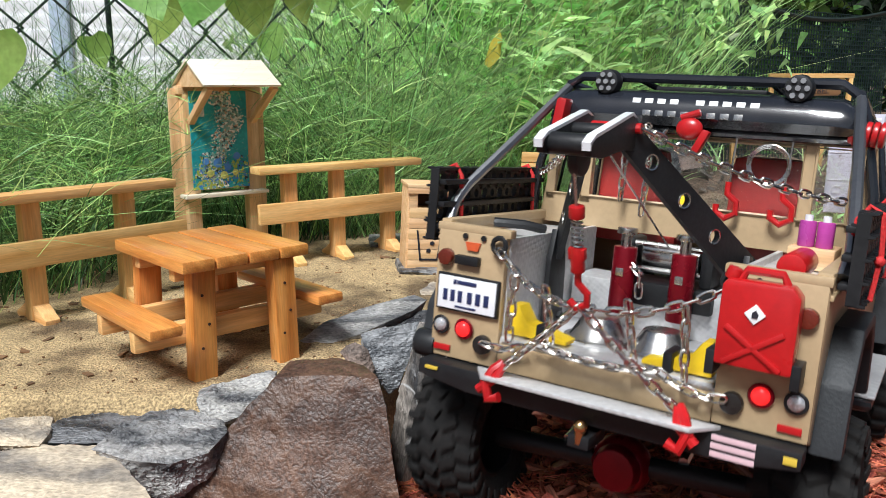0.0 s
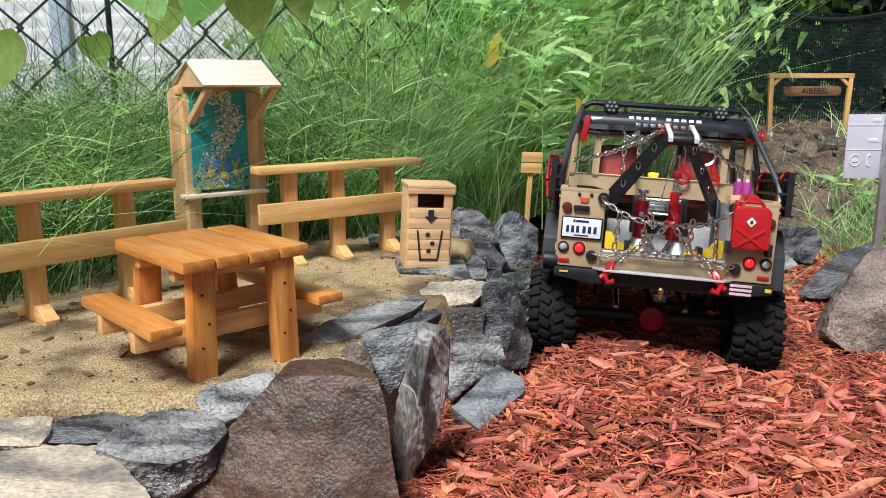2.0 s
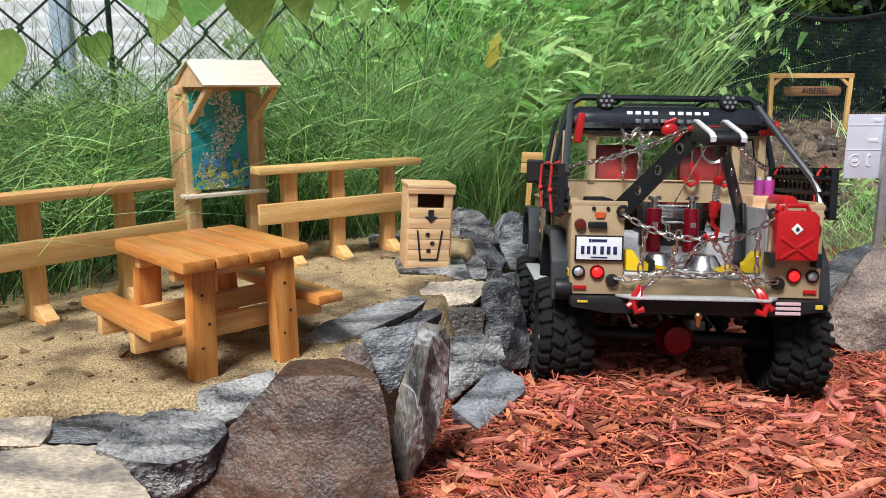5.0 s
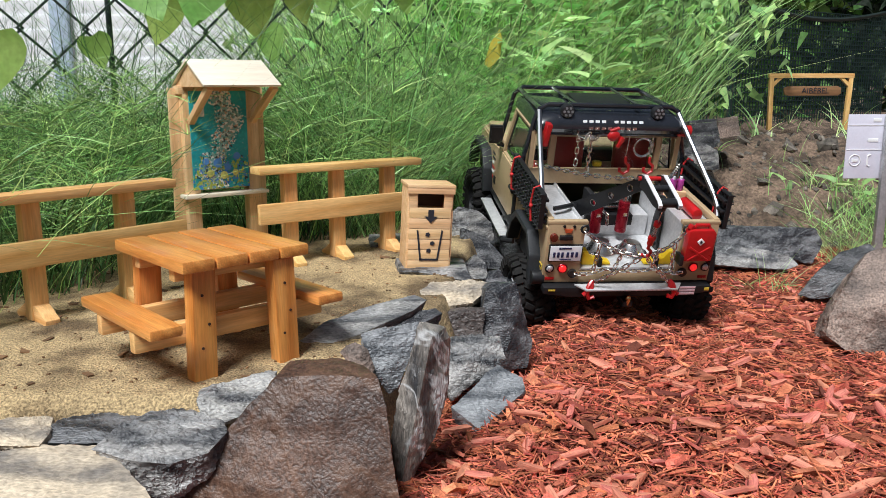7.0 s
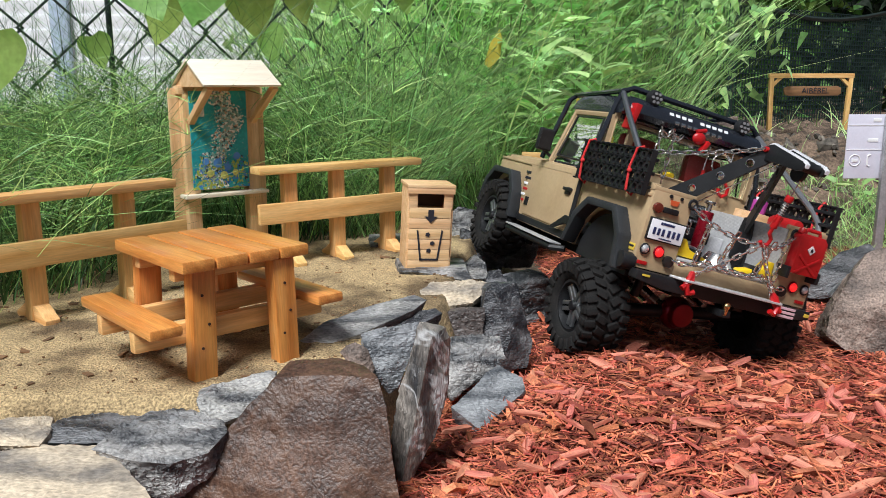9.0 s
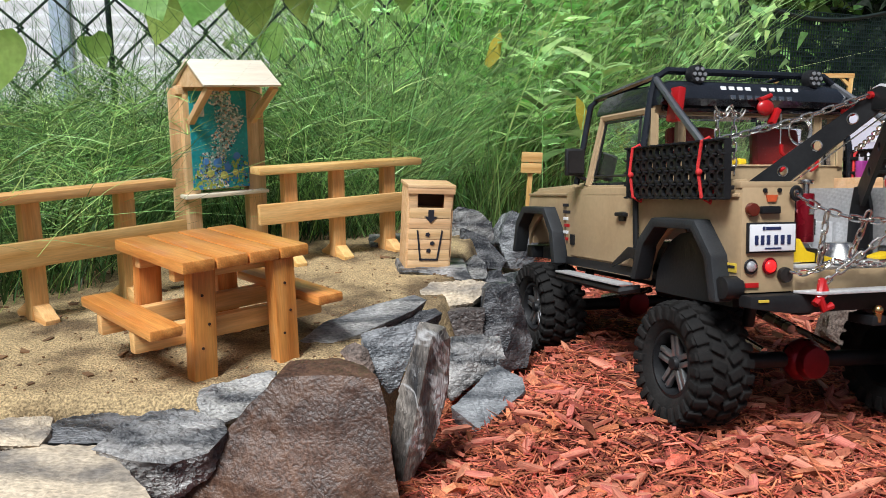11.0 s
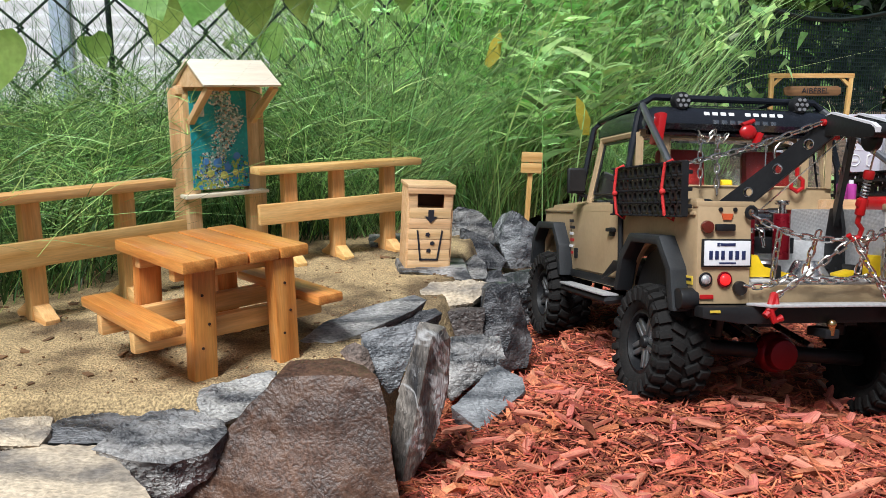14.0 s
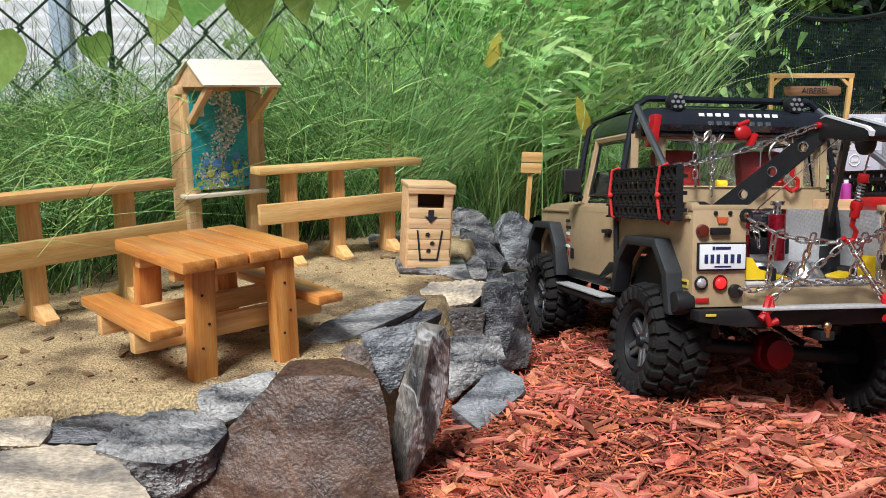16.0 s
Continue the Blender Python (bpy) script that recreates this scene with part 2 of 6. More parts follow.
def spread(lo, hi, step, far, grow=1.35):
    mid = list(np.arange(lo, hi, step))
    s, a, b = step, lo, hi
    left, right = [], []
    while a > -far:
        s *= grow
        a -= s
        left.append(a)
        b += s
        right.append(b - s + s)
    return left[::-1] + mid + [v + step for v in right]


ground = sheet("ground", spread(-1.2, 2.2, 0.03, 60), spread(-0.4, 3.0, 0.03, 60), ground_z, M_SOIL, "dark brown earth with pebbles and roots", "ground")
sand = sheet("sand_bed", np.arange(-0.75, 0.16, 0.0035), np.arange(0.36, 1.02, 0.0035), sand_z, M_SAND, "pale yellow play sand, lightly trodden", "sand")
mulch = sheet("mulch_bed", np.arange(-0.35, 1.0, 0.012), np.arange(0.05, 1.5, 0.012), mulch_z, M_MULCHBED, "red-dyed bed under the wood mulch", "mulch bed")


def chips():
    """Loose shredded wood, thicker chips and thin fibres."""
    verts, faces = [], []
    rnd = random.Random(4)
    for i in range(27000):
        y = 0.36 + 1.08 * rnd.random() ** 1.6
        x = rnd.uniform(edge_x(y) - 0.04, 0.10 + 0.62 * y)
        near = max(0.4, y)
        kind = rnd.random()
        if kind < 0.80:
            L, w, h = rnd.uniform(0.006, 0.026), rnd.uniform(0.0004, 0.0015), 0.0005
        elif kind < 0.985:
            L, w, h = rnd.uniform(0.006, 0.02), rnd.uniform(0.002, 0.0045), rnd.uniform(0.0008, 0.002)
        else:
            L, w, h = rnd.uniform(0.014, 0.034), rnd.uniform(0.005, 0.009), rnd.uniform(0.002, 0.004)
        a, tilt, roll = rnd.uniform(0, math.tau), rnd.gauss(0, 0.22), rnd.gauss(0, 0.5)
        R = Euler((roll, tilt, a)).to_matrix()
        c = Vector((x, y, mulch_z(x, y) + rnd.uniform(0.0, 0.006)))
        bend = rnd.gauss(0, 0.12) * L
        k = len(verts)
        for u, s in ((-0.5, rnd.uniform(0.3, 0.9)), (0.0, 1.0), (0.5, rnd.uniform(0.1, 0.8))):
            off = bend * (1 - 4 * u * u)
            for sy, sz in ((-1, -1), (1, -1), (1, 1), (-1, 1)):
                verts.append(c + R @ Vector((u * L, sy * w * s / 2 + off, sz * h / 2)))
        for r in (0, 4):
            for q in range(4):
                p = (q + 1) % 4
                faces.append((k + r + q, k + r + p, k + r + 4 + p, k + r + 4 + q))
        faces.append((k + 3, k + 2, k + 1, k))
        faces.append((k + 8, k + 9, k + 10, k + 11))
    me = bpy.data.meshes.new("wood_mulch")
    me.from_pydata(verts, [], faces)
    me.materials.append(M_CHIP)
    tagged(new("wood_mulch", me), "red-dyed shredded wood mulch covering the track", "mulch", kind="stuff")


chips()


def big_chips():
    """The largest chips, each a piece of its own on the bed."""
    rnd = random.Random(9)
    shapes = []
    for k in range(7):
        L, w, h = rnd.uniform(0.014, 0.032), rnd.uniform(0.004, 0.0085), rnd.uniform(0.0016, 0.0034)
        bm = bmesh.new()
        rings = []
        for u, s in ((-0.5, rnd.uniform(0.3, 0.8)), (-0.2, 1.0), (0.2, rnd.uniform(0.7, 1.0)), (0.5, rnd.uniform(0.15, 0.7))):
            rings.append([bm.verts.new((u * L + rnd.uniform(-1, 1) * 0.06 * L * (abs(u) > 0.4) * q, q * w * s / 2, r * h / 2 + 0.04 * L * (0.25 - u * u))) for q, r in ((-1, -1), (1, -1), (1, 1), (-1, 1))])
        for p, q in zip(rings, rings[1:]):
            for j in range(4):
                bm.faces.new((p[j], p[(j + 1) % 4], q[(j + 1) % 4], q[j]))
        bm.faces.new(rings[0][::-1]), bm.faces.new(rings[-1])
        shapes.append(to_mesh("wood_chip", bm, M_PIECE))
    for i in range(280):
        y = 0.40 + 0.75 * rnd.random() ** 1.7
        x = rnd.uniform(edge_x(y) + 0.005, 0.08 + 0.55 * y)
        o = new("wood_chip", rnd.choice(shapes))
        o.parent = mulch
        o.matrix_basis = pose(x, y, mulch_z(x, y) + rnd.uniform(0.003, 0.007), rnd.gauss(0, 18), rnd.gauss(0, 12), rnd.uniform(0, 360))


M_PIECE = mat("red_wood_chip", (0.736, 0.276, 0.184), (0.35, 0.0828, 0.0552), 0.65, scale=50, fine=500, bump=0.5, stretch=(0.3, 2, 2), vary=0.3, hue=0.012, spec=0.4)
big_chips()

# ---- stones ----
def rock(name, place, size, turn, seed, material, label, taper=(0.8, 0.8), lean=(0.0, 0.0), rough=0.05, layers=0.0, group="edging stones", jitter=1.0):
    """An angular stone: a jittered, chipped block, subdivided and broken up; layers adds slate ledges."""
    rnd = random.Random(seed)
    bm = bmesh.new()
    for sx in (-1, 1):
        for sy in (-1, 1):
            for sz in (-1, 1):
                for k in rnd.sample((0, 1, 2), rnd.choice((1, 2))):
                    v = Vector((sx, sy, sz)) * 0.5
                    v[k] *= 1 - rnd.uniform(0.02, 0.5) * jitter
                    for j in range(3):
                        v[j] *= 1 + rnd.uniform(-0.14, 0.08) * jitter
                    f = v.z + 0.5
                    v.x = v.x * (1 + (taper[0] - 1) * f) + lean[0] * f
                    v.y = v.y * (1 + (taper[1] - 1) * f) + lean[1] * f
                    bm.verts.new(v)
    got = bmesh.ops.convex_hull(bm, input=bm.verts[:])
    bmesh.ops.delete(bm, geom=list({*got["geom_interior"], *got["geom_unused"]}), context="VERTS")
    bmesh.ops.dissolve_limit(bm, angle_limit=radians(10), verts=bm.verts[:], edges=bm.edges[:])
    bmesh.ops.bevel(bm, geom=bm.edges[:], offset=0.007, segments=1, affect="EDGES")
    bmesh.ops.triangulate(bm, faces=bm.faces[:])
    for i in range(5):
        bmesh.ops.subdivide_edges(bm, edges=[e for e in bm.edges if e.calc_length() > 0.05], cuts=1, use_grid_fill=True)
        bmesh.ops.triangulate(bm, faces=bm.faces[:])
    bmesh.ops.transform(bm, matrix=Matrix.Diagonal((*size, 1)), verts=bm.verts[:])
    bm.normal_update()
    mean = sum(size) / 3
    amp = rough * min(min(size) * 1.6, mean)
    for v in bm.verts:
        p = v.co / mean + Vector((seed * 3.1, 0, 0))
        w = p + 0.12 * Vector((noise.noise(p * 3), noise.noise(p * 3 + Vector((9, 0, 0))), noise.noise(p * 3 + Vector((0, 9, 0)))))
        d = 0.6 * noise.fractal(p * 1.6, 1.0, 2.0, 3) + 0.7 * noise.voronoi(w * 2.1)[0][0] + 0.35 * noise.voronoi(w * 5.3)[0][0] + 0.22 * noise.noise(p * 14) + 0.20 * noise.noise(p * 36) - 0.42
        if layers:
            # split edges of slate: ledges along the bedding
            q = Vector((p.x * 1.3, p.y * 1.3, p.z * 9))
            d += layers * (0.6 * round(2.2 * noise.noise(q)) / 2.2 + 0.2 * noise.noise(q * 2.7)) * (1 - abs(v.normal.z))
        v.co += v.normal * d * amp
    ob = new(name, to_mesh(name, bm, material, True))
    ob.data.set_sharp_from_angle(angle=radians(16))
    ob.matrix_basis = pose(*place, *turn)
    return tagged(ob, label, "stone", group)


def broken(bm, size, seed, rough, layers, thin):
    """Breaks the faces of a hull up: facets, chips, grain, and ledges along the bedding."""
    bmesh.ops.dissolve_limit(bm, angle_limit=radians(6), verts=bm.verts[:], edges=bm.edges[:])
    bmesh.ops.triangulate(bm, faces=bm.faces[:])
    for i in range(7):
        long = [e for e in bm.edges if e.calc_length() > size * 0.034]
        if not long or len(bm.verts) > 9000:
            break
        bmesh.ops.subdivide_edges(bm, edges=long, cuts=1, use_grid_fill=True)
        bmesh.ops.triangulate(bm, faces=bm.faces[:])
    bm.normal_update()
    amp = rough * min(size, thin * 2.2)
    for v in bm.verts:
        p = v.co / size * 1.4 + Vector((seed * 3.1, 0, 0))
        w = p + 0.15 * Vector((noise.noise(p * 3), noise.noise(p * 3 + Vector((9, 0, 0))), noise.noise(p * 3 + Vector((0, 9, 0)))))
        d = 0.45 * noise.fractal(p * 1.6, 1.0, 2.0, 2) + 0.45 * noise.voronoi(w * 1.7)[0][0] + 0.34 * noise.voronoi(w * 4.5)[0][0] + 0.20 * noise.noise(p * 15) + 0.17 * noise.noise(p * 38) - 0.33
        if layers:
            q = Vector((p.x * 1.3, p.y * 9, p.z * 1.6))
            d += layers * (0.5 * round(2.4 * noise.noise(q)) / 2.4 + 0.12 * noise.noise(q * 2.7)) * (1 - 0.85 * abs(v.normal.y))
        v.co += v.normal * d * amp


def cut_stone(name, place, turn, seed, material, label, corners, rough, layers, thick, group="edging stones"):
    """A split stone: corners of its face in millimetres (across, back, up), carried back by its thickness."""
    n = [float(k) / 1000 for k in corners.split()]
    face = [Vector(n[i:i + 3]) for i in range(0, len(n), 3)]
    mid = sum(face, Vector()) / len(face)
    bm = bmesh.new()
    for v in face:
        bm.verts.new(v)
        bm.verts.new(Vector((mid.x + (v.x - mid.x) * 0.86, max(v.y, 0) * 0.4 + thick / 1000, mid.z + (v.z - mid.z) * 0.86 - 0.002)))
    got = bmesh.ops.convex_hull(bm, input=bm.verts[:])
    bmesh.ops.delete(bm, geom=list({*got["geom_interior"], *got["geom_unused"]}), context="VERTS")
    size = max((v - mid).length for v in face) * 1.6
    broken(bm, size, seed, rough, layers, thick / 1000)
    ob = new(name, to_mesh(name, bm, material, True))
    ob.data.set_sharp_from_angle(angle=radians(24))
    ob.matrix_basis = pose(*place, *turn)
    return tagged(ob, label, "stone", group)


cut_stone("boulder", (-0.066, 0.395, 0.074), (-24, 0, -4), 3, M_BROWNROCK, "large reddish-brown flat-faced stone leaning on the bank",
          "-76 4 -39  -62 0 -23  -46 0 -1  -32 0 14  -23 0 26  10 -1 28  31 0 27  36 0 12  40 0 -10  45 2 -35  3 -3 -39  -20 16 36  6 18 39  21 16 35  -31 10 20", 0.035, 0.0, 46)
cut_stone("stone", (-0.142, 0.385, 0.069), (-30, 0, 4), 5, M_SLATE, "grey glossy slate lump beside the brown stone",
          "-37 2 0  -25 8 12  -13 16 19  9 18 19  26 12 13  31 4 7  23 -4 -4  5 -6 -9  -17 -3 -6  -9 10 -22  5 12 -27  23 8 -13  -24 8 -12", 0.08, 0.5, 34)
cut_stone("slab", (-0.178, 0.405, 0.071), (-50, 0, 3), 8, M_DARKSLATE, "dark slate slab holding the sand",
          "-31 0 -8  -32 4 4  -30 12 12  -5 18 20  33 20 18  41 14 12  16 0 -7  -6 -2 -10", 0.07, 0.5, 22)
cut_stone("slab", (-0.221, 0.395, 0.073), (-55, 0, -4), 9, M_PALEROCK, "pale grey slab holding the sand",
          "-23 0 -9  -37 14 13  -13 18 19  4 18 19  15 4 1  15 0 -8", 0.07, 0.5, 20)
cut_stone("slab", (-0.187, 0.365, 0.064), (-55, 0, 4), 10, M_PALEROCK, "pale beige sandstone slab at the foot of the bank",
          "-42 0 -17  -56 10 21  -22 14 24  14 14 24  23 8 10  36 4 -2  51 0 -21  7 -4 -22", 0.06, 0.3, 30)
cut_stone("slab", (-0.114, 0.425, 0.081), (-30, 0, 8), 11, M_SLATE, "grey slate under the table's leg",
          "-21 2 -2  -21 8 5  -2 16 12  20 20 16  18 8 3  6 2 -9  -6 0 -14  -18 0 -10", 0.07, 0.6, 26)
cut_stone("stone", (-0.013, 0.432, 0.071), (-8, 0, -8), 12, M_VEINSLATE, "upright grey slate with white veins",
          "6 0 40  -1 -2 0  -11 0 -50  -5 6 33  -14 7 7  -18 8 -23  -15 7 -50  -2 10 46  11 16 43  14 16 36  13 14 10  7 10 -19  -9 6 -56", 0.05, 0.4, 30)
cut_stone("stone", (-0.033, 0.485, 0.083), (-15, 0, 10), 13, M_BLUESLATE, "leaning bluish slate in the edging",
          "-17 6 14  1 2 18  19 4 20  20 6 17  14 0 3  5 2 -19  -1 4 -23  -10 0 -9  -16 2 7", 0.07, 0.6, 30)
cut_stone("stone", (-0.051, 0.462, 0.090), (-15, 0, 0), 14, M_PINKROCK, "small pale rounded stone",
          "-11 4 3  -7 2 7  -2 4 9  5 4 5  10 6 -7  7 6 -13  -4 0 -6", 0.05, 0.0, 18)
cut_stone("slab", (-0.057, 0.545, 0.087), (-66, 0, 6), 15, M_SLATE, "long grey slate slab on the sand's edge",
          "-43 0 -19  -26 0 0  0 0 15  39 0 29  48 0 23  38 0 12  20 0 2  -2 0 -13  -19 0 -20", 0.06, 0.7, 12)
cut_stone("slab", (-0.049, 0.552, 0.082), (-55, 0, 4), 45, M_DARKSLATE, "dark slate under the long slab",
          "-47 0 -16  -24 0 0  16 0 11  45 0 16  50 2 12  28 2 0  -4 0 -11", 0.06, 0.7, 22)
cut_stone("slab", (0.008, 0.660, 0.078), (-38, 0, 5), 16, M_PALEROCK, "weathered pale slate cap stone",
          "-27 0 3  -17 6 12  16 10 17  32 8 12  29 2 2  16 -2 -10  -15 -2 -12  -25 -2 -5", 0.08, 0.9, 44)
cut_stone("stone", (0.012, 0.632, 0.061), (-10, 0, 4), 17, M_BROWNSLATE, "dark slate block in the edging",
          "-50 2 -8  -41 2 4  -16 0 8  21 0 11  20 0 -10  -9 0 -15  -32 2 -15", 0.06, 0.6, 50)
cut_stone("stone", (0.051, 0.640, 0.057), (-8, 0, 10), 18, M_DARKSLATE, "tall dark slate block in the edging",
          "-15 4 30  -8 10 33  11 8 32  14 4 15  26 10 -16  19 6 -38  -8 0 -41  -20 2 -14  -7 0 26  4 -3 -11", 0.05, 0.3, 60)
cut_stone("stone", (0.023, 0.560, 0.051), (-18, 0, 8), 19, M_SLATE, "rough layered slate in the edging",
          "-18 10 19  -14 14 21  22 14 19  24 6 3  9 0 -6  -18 0 -24  -20 0 -17  -5 -3 2", 0.07, 0.8, 40)
cut_stone("slab", (0.032, 0.535, 0.035), (-62, 0, 10), 20, M_BLUESLATE, "tilted flat slate at the mulch",
          "-27 0 -6  3 0 23  13 0 30  28 0 17  27 0 5  15 0 -5  -11 0 -27  -16 0 -20", 0.05, 0.6, 22)
cut_stone("boulder", (0.404, 0.735, 0.053), (-20, 0, -14), 31, M_PINKROCK, "large pinkish-grey rounded boulder beside the track",
          "-41 6 -37  -39 4 -19  -23 6 15  -3 14 44  19 18 54  53 18 51  69 10 -26  29 0 -60  -24 0 -50  -4 -14 -7  20 -14 5", 0.05, 0.0, 90)
cut_stone("stone", (0.468, 0.930, 0.034), (-10, 0, -20), 29, M_DARKSLATE, "dark wedge of slate beside the track",
          "-45 2 -32  -30 0 -9  -3 6 22  29 14 33  37 12 24  27 2 2  -7 0 -30  -28 2 -36", 0.05, 0.4, 40)
cut_stone("stone", (0.443, 0.860, 0.035), (-8, 0, -10), 30, M_BLUESLATE, "small bluish slate beside the boulder",
          "-17 2 -13  -3 0 5  15 4 17  20 2 4  1 0 -19", 0.05, 0.4, 30)
cut_stone("slab", (0.501, 1.250, 0.006), (-4, 0, -6), 27, M_DARKSLATE, "long dark slate slab at the foot of the bank",
          "-107 6 2  -100 12 22  -15 14 25  81 12 22  89 6 -1  75 0 -32  38 -4 -22  -17 -4 -15  -94 0 -11", 0.05, 0.2, 70)
cut_stone("slab", (0.454, 1.170, -0.002), (-16, 0, -8), 28, M_SLATE, "long grey slate slab at the foot of the bank",
          "-72 0 5  -51 8 14  -14 10 19  54 8 7  66 2 -8  47 -2 -17  -25 -4 -13  -69 -2 -11", 0.05, 0.2, 50)
cut_stone("stone", (0.530, 1.660, 0.153), (-5, 0, 8), 32, M_DARKSLATE, "dark block of stone on the earth bank",
          "-33 0 -30  -32 0 22  23 0 26  34 0 -17  18 0 -35  -2 4 26", 0.05, 0.4, 80)
cut_stone("stone", (0.598, 1.720, 0.161), (-5, 0, 4), 46, M_PINKROCK, "pale squared stone on the earth bank",
          "-21 0 -25  -25 0 18  19 0 21  25 0 -18", 0.05, 0.3, 70)
cut_stone("stone", (0.504, 1.580, 0.114), (-10, 0, 12), 33, M_SLATE, "grey block of stone on the earth bank",
          "-48 0 -26  -41 0 15  8 2 22  30 0 7  32 0 -28", 0.05, 0.4, 80)
cut_stone("stone", (0.035, 0.930, 0.088), (-12, 0, 10), 24, M_SLATE, "grey slate standing among the grass",
          "-27 2 -15  -25 0 14  -16 4 24  9 2 16  22 2 4  25 4 -16  -3 -3 -26", 0.05, 0.4, 50)
cut_stone("stone", (0.044, 0.905, 0.067), (-18, 0, 8), 47, M_DARKSLATE, "dark broken slate among the grass",
          "-26 2 1  -21 2 24  7 4 13  27 2 -15  21 0 -26  -12 -2 -20", 0.06, 0.5, 50)
cut_stone("stone", (0.089, 0.960, 0.066), (-10, 0, 16), 25, M_BLUESLATE, "dark pointed slate among the grass",
          "-22 2 -2  -16 2 18  -3 4 36  10 2 29  29 6 12  28 4 -12  17 0 -34  -10 0 -35  2 -5 3", 0.05, 0.4, 50)
cut_stone("stone", (0.031, 0.770, 0.076), (-10, 0, 10), 22, M_SLATE, "small grey slate wedge",
          "-9 0 -11  -7 2 3  2 4 12  11 4 3  13 0 -13", 0.05, 0.5, 28)
cut_stone("stone", (0.052, 0.765, 0.068), (-15, 0, 14), 23, M_DARKSLATE, "small dark slate wedge",
          "-11 0 -6  -6 4 5  5 4 6  10 0 -7  -1 0 -9", 0.05, 0.5, 26)
rock("slab", (-0.010, 0.752, 0.0765), (0.070, 0.06, 0.013), (0, 0, 4), 21, M_SLATE, "thin flat slate under the litter bin", (0.95, 0.95), (0, 0), 0.08, 0.7)
rock("stone", (0.085, 0.850, 0.022), (0.060, 0.06, 0.050), (0, -6, 20), 43, M_DARKSLATE, "dark slate block in the edging", (0.8, 0.8), (0, 0), 0.08, 0.5)
rock("slab", (-0.055, 0.880, 0.076), (0.055, 0.05, 0.016), (0, 0, 10), 26, M_SLATE, "flat slate on the sand by the fence", (0.9, 0.9), (0, 0), 0.08, 0.7)


# ---- picnic table ----
def picnic_table():
    t = thing("picnic_table", pose(-0.1475, 0.506, SAND_Z - 0.001, 0, 0, 133), "small varnished cedar picnic table with attached benches on the sand", "picnic table")
    # x along the boards, y across; near end at -x
    for i in range(4):
        y = (i - 1.5) * 0.0212
        beam("board", (-0.0485, y, 0.0715), (0.0485, y, 0.0715), 0.0204, 0.0075, M_WOOD, t, 0.0018)
    for s in (-1, 1):
        for e in (-1, 1):
            x = e * (0.040 if e == s else 0.034)
            beam("leg", (x, s * 0.027, -0.002), (x, s * 0.025, 0.0675), 0.015, 0.011, M_WOOD, t, 0.0012, 90)
        beam("bench_seat", (-0.052, s * 0.055, 0.0375), (0.052, s * 0.055, 0.0375), 0.0195, 0.0065, M_WOOD, t, 0.0018)
    for e in (-1, 1):
        beam("crossbeam", (e * 0.034 - 0.0095 * e, -0.064, 0.028), (e * 0.034 - 0.0095 * e, 0.064, 0.028), 0.0075, 0.013, M_PINE, t, 0.0012)
        beam("top_batten", (e * 0.034 - 0.0095 * e, -0.038, 0.0635), (e * 0.034 - 0.0095 * e, 0.038, 0.0635), 0.0075, 0.008, M_PINE, t, 0.0012)
    # nail holes on the legs, resin marks on the boards
    for s in (-1, 1):
        for x, z in ((0.0022, 0.020), (-0.0025, 0.034), (0.001, 0.052)):
            part("nail_hole", cyl(0.0009, 0.0009, 0.0006, pose(-0.0396 - (0.006 if s < 0 else 0), s * 0.026 + x, z, 0, 90), 8), M_NAIL, t)
    return t


M_NAIL = mat("dark_nail_hole", (0.05, 0.02, 0.01), rough=0.8, bump=0)
picnic_table()


# ---- low timber fences ----
def fence(a, b, posts, label, low=(0.0, 1.0), rise=0.0):
    """Posts on wedge feet, a flat top rail and a broad lower rail, from a to b on the sand."""
    a, b = Vector((*a, SAND_Z)), Vector((*b, SAND_Z))
    d = b - a
    yaw = math.degrees(math.atan2(d.y, d.x))
    t = thing("fence", Matrix.Translation(a) @ pose(0, 0, 0, 0, 0, yaw), label, "fence", "fences round the sand")
    L = d.length
    for x in posts:
        beam("post", (x, 0, 0), (x, 0, 0.0885), 0.011, 0.0135, M_PINE, t, 0.001)
        foot = part("foot", plate([(-0.024, 0), (0.024, 0), (0.024, 0.004), (0.009, 0.0125), (-0.009, 0.0125), (-0.024, 0.004)], 0.011, bevel=0.0008), M_PINE, t, "",
                    pose(x, 0, -0.001, 0, 0, 90))
    beam("top_rail", (0, -0.004, 0.092), (L, -0.004, 0.092 + rise), 0.022, 0.0072, M_PINE, t, 0.0018)
    beam("lower_rail", (L * low[0], -0.0095, 0.051), (L * low[1], -0.0095, 0.051), 0.0062, 0.0195, M_PINE, t, 0.0012)
    return t


fence((-0.42, 0.447), (-0.229, 0.672), (0.045, 0.182, 0.256), "low pine rail fence on wedge feet", (0, 1.03))
fence((-0.178, 0.760), (-0.031, 0.868), (0.036, 0.088, 0.148), "low pine rail fence on wedge feet, ending by the litter bin", (0, 0.93))

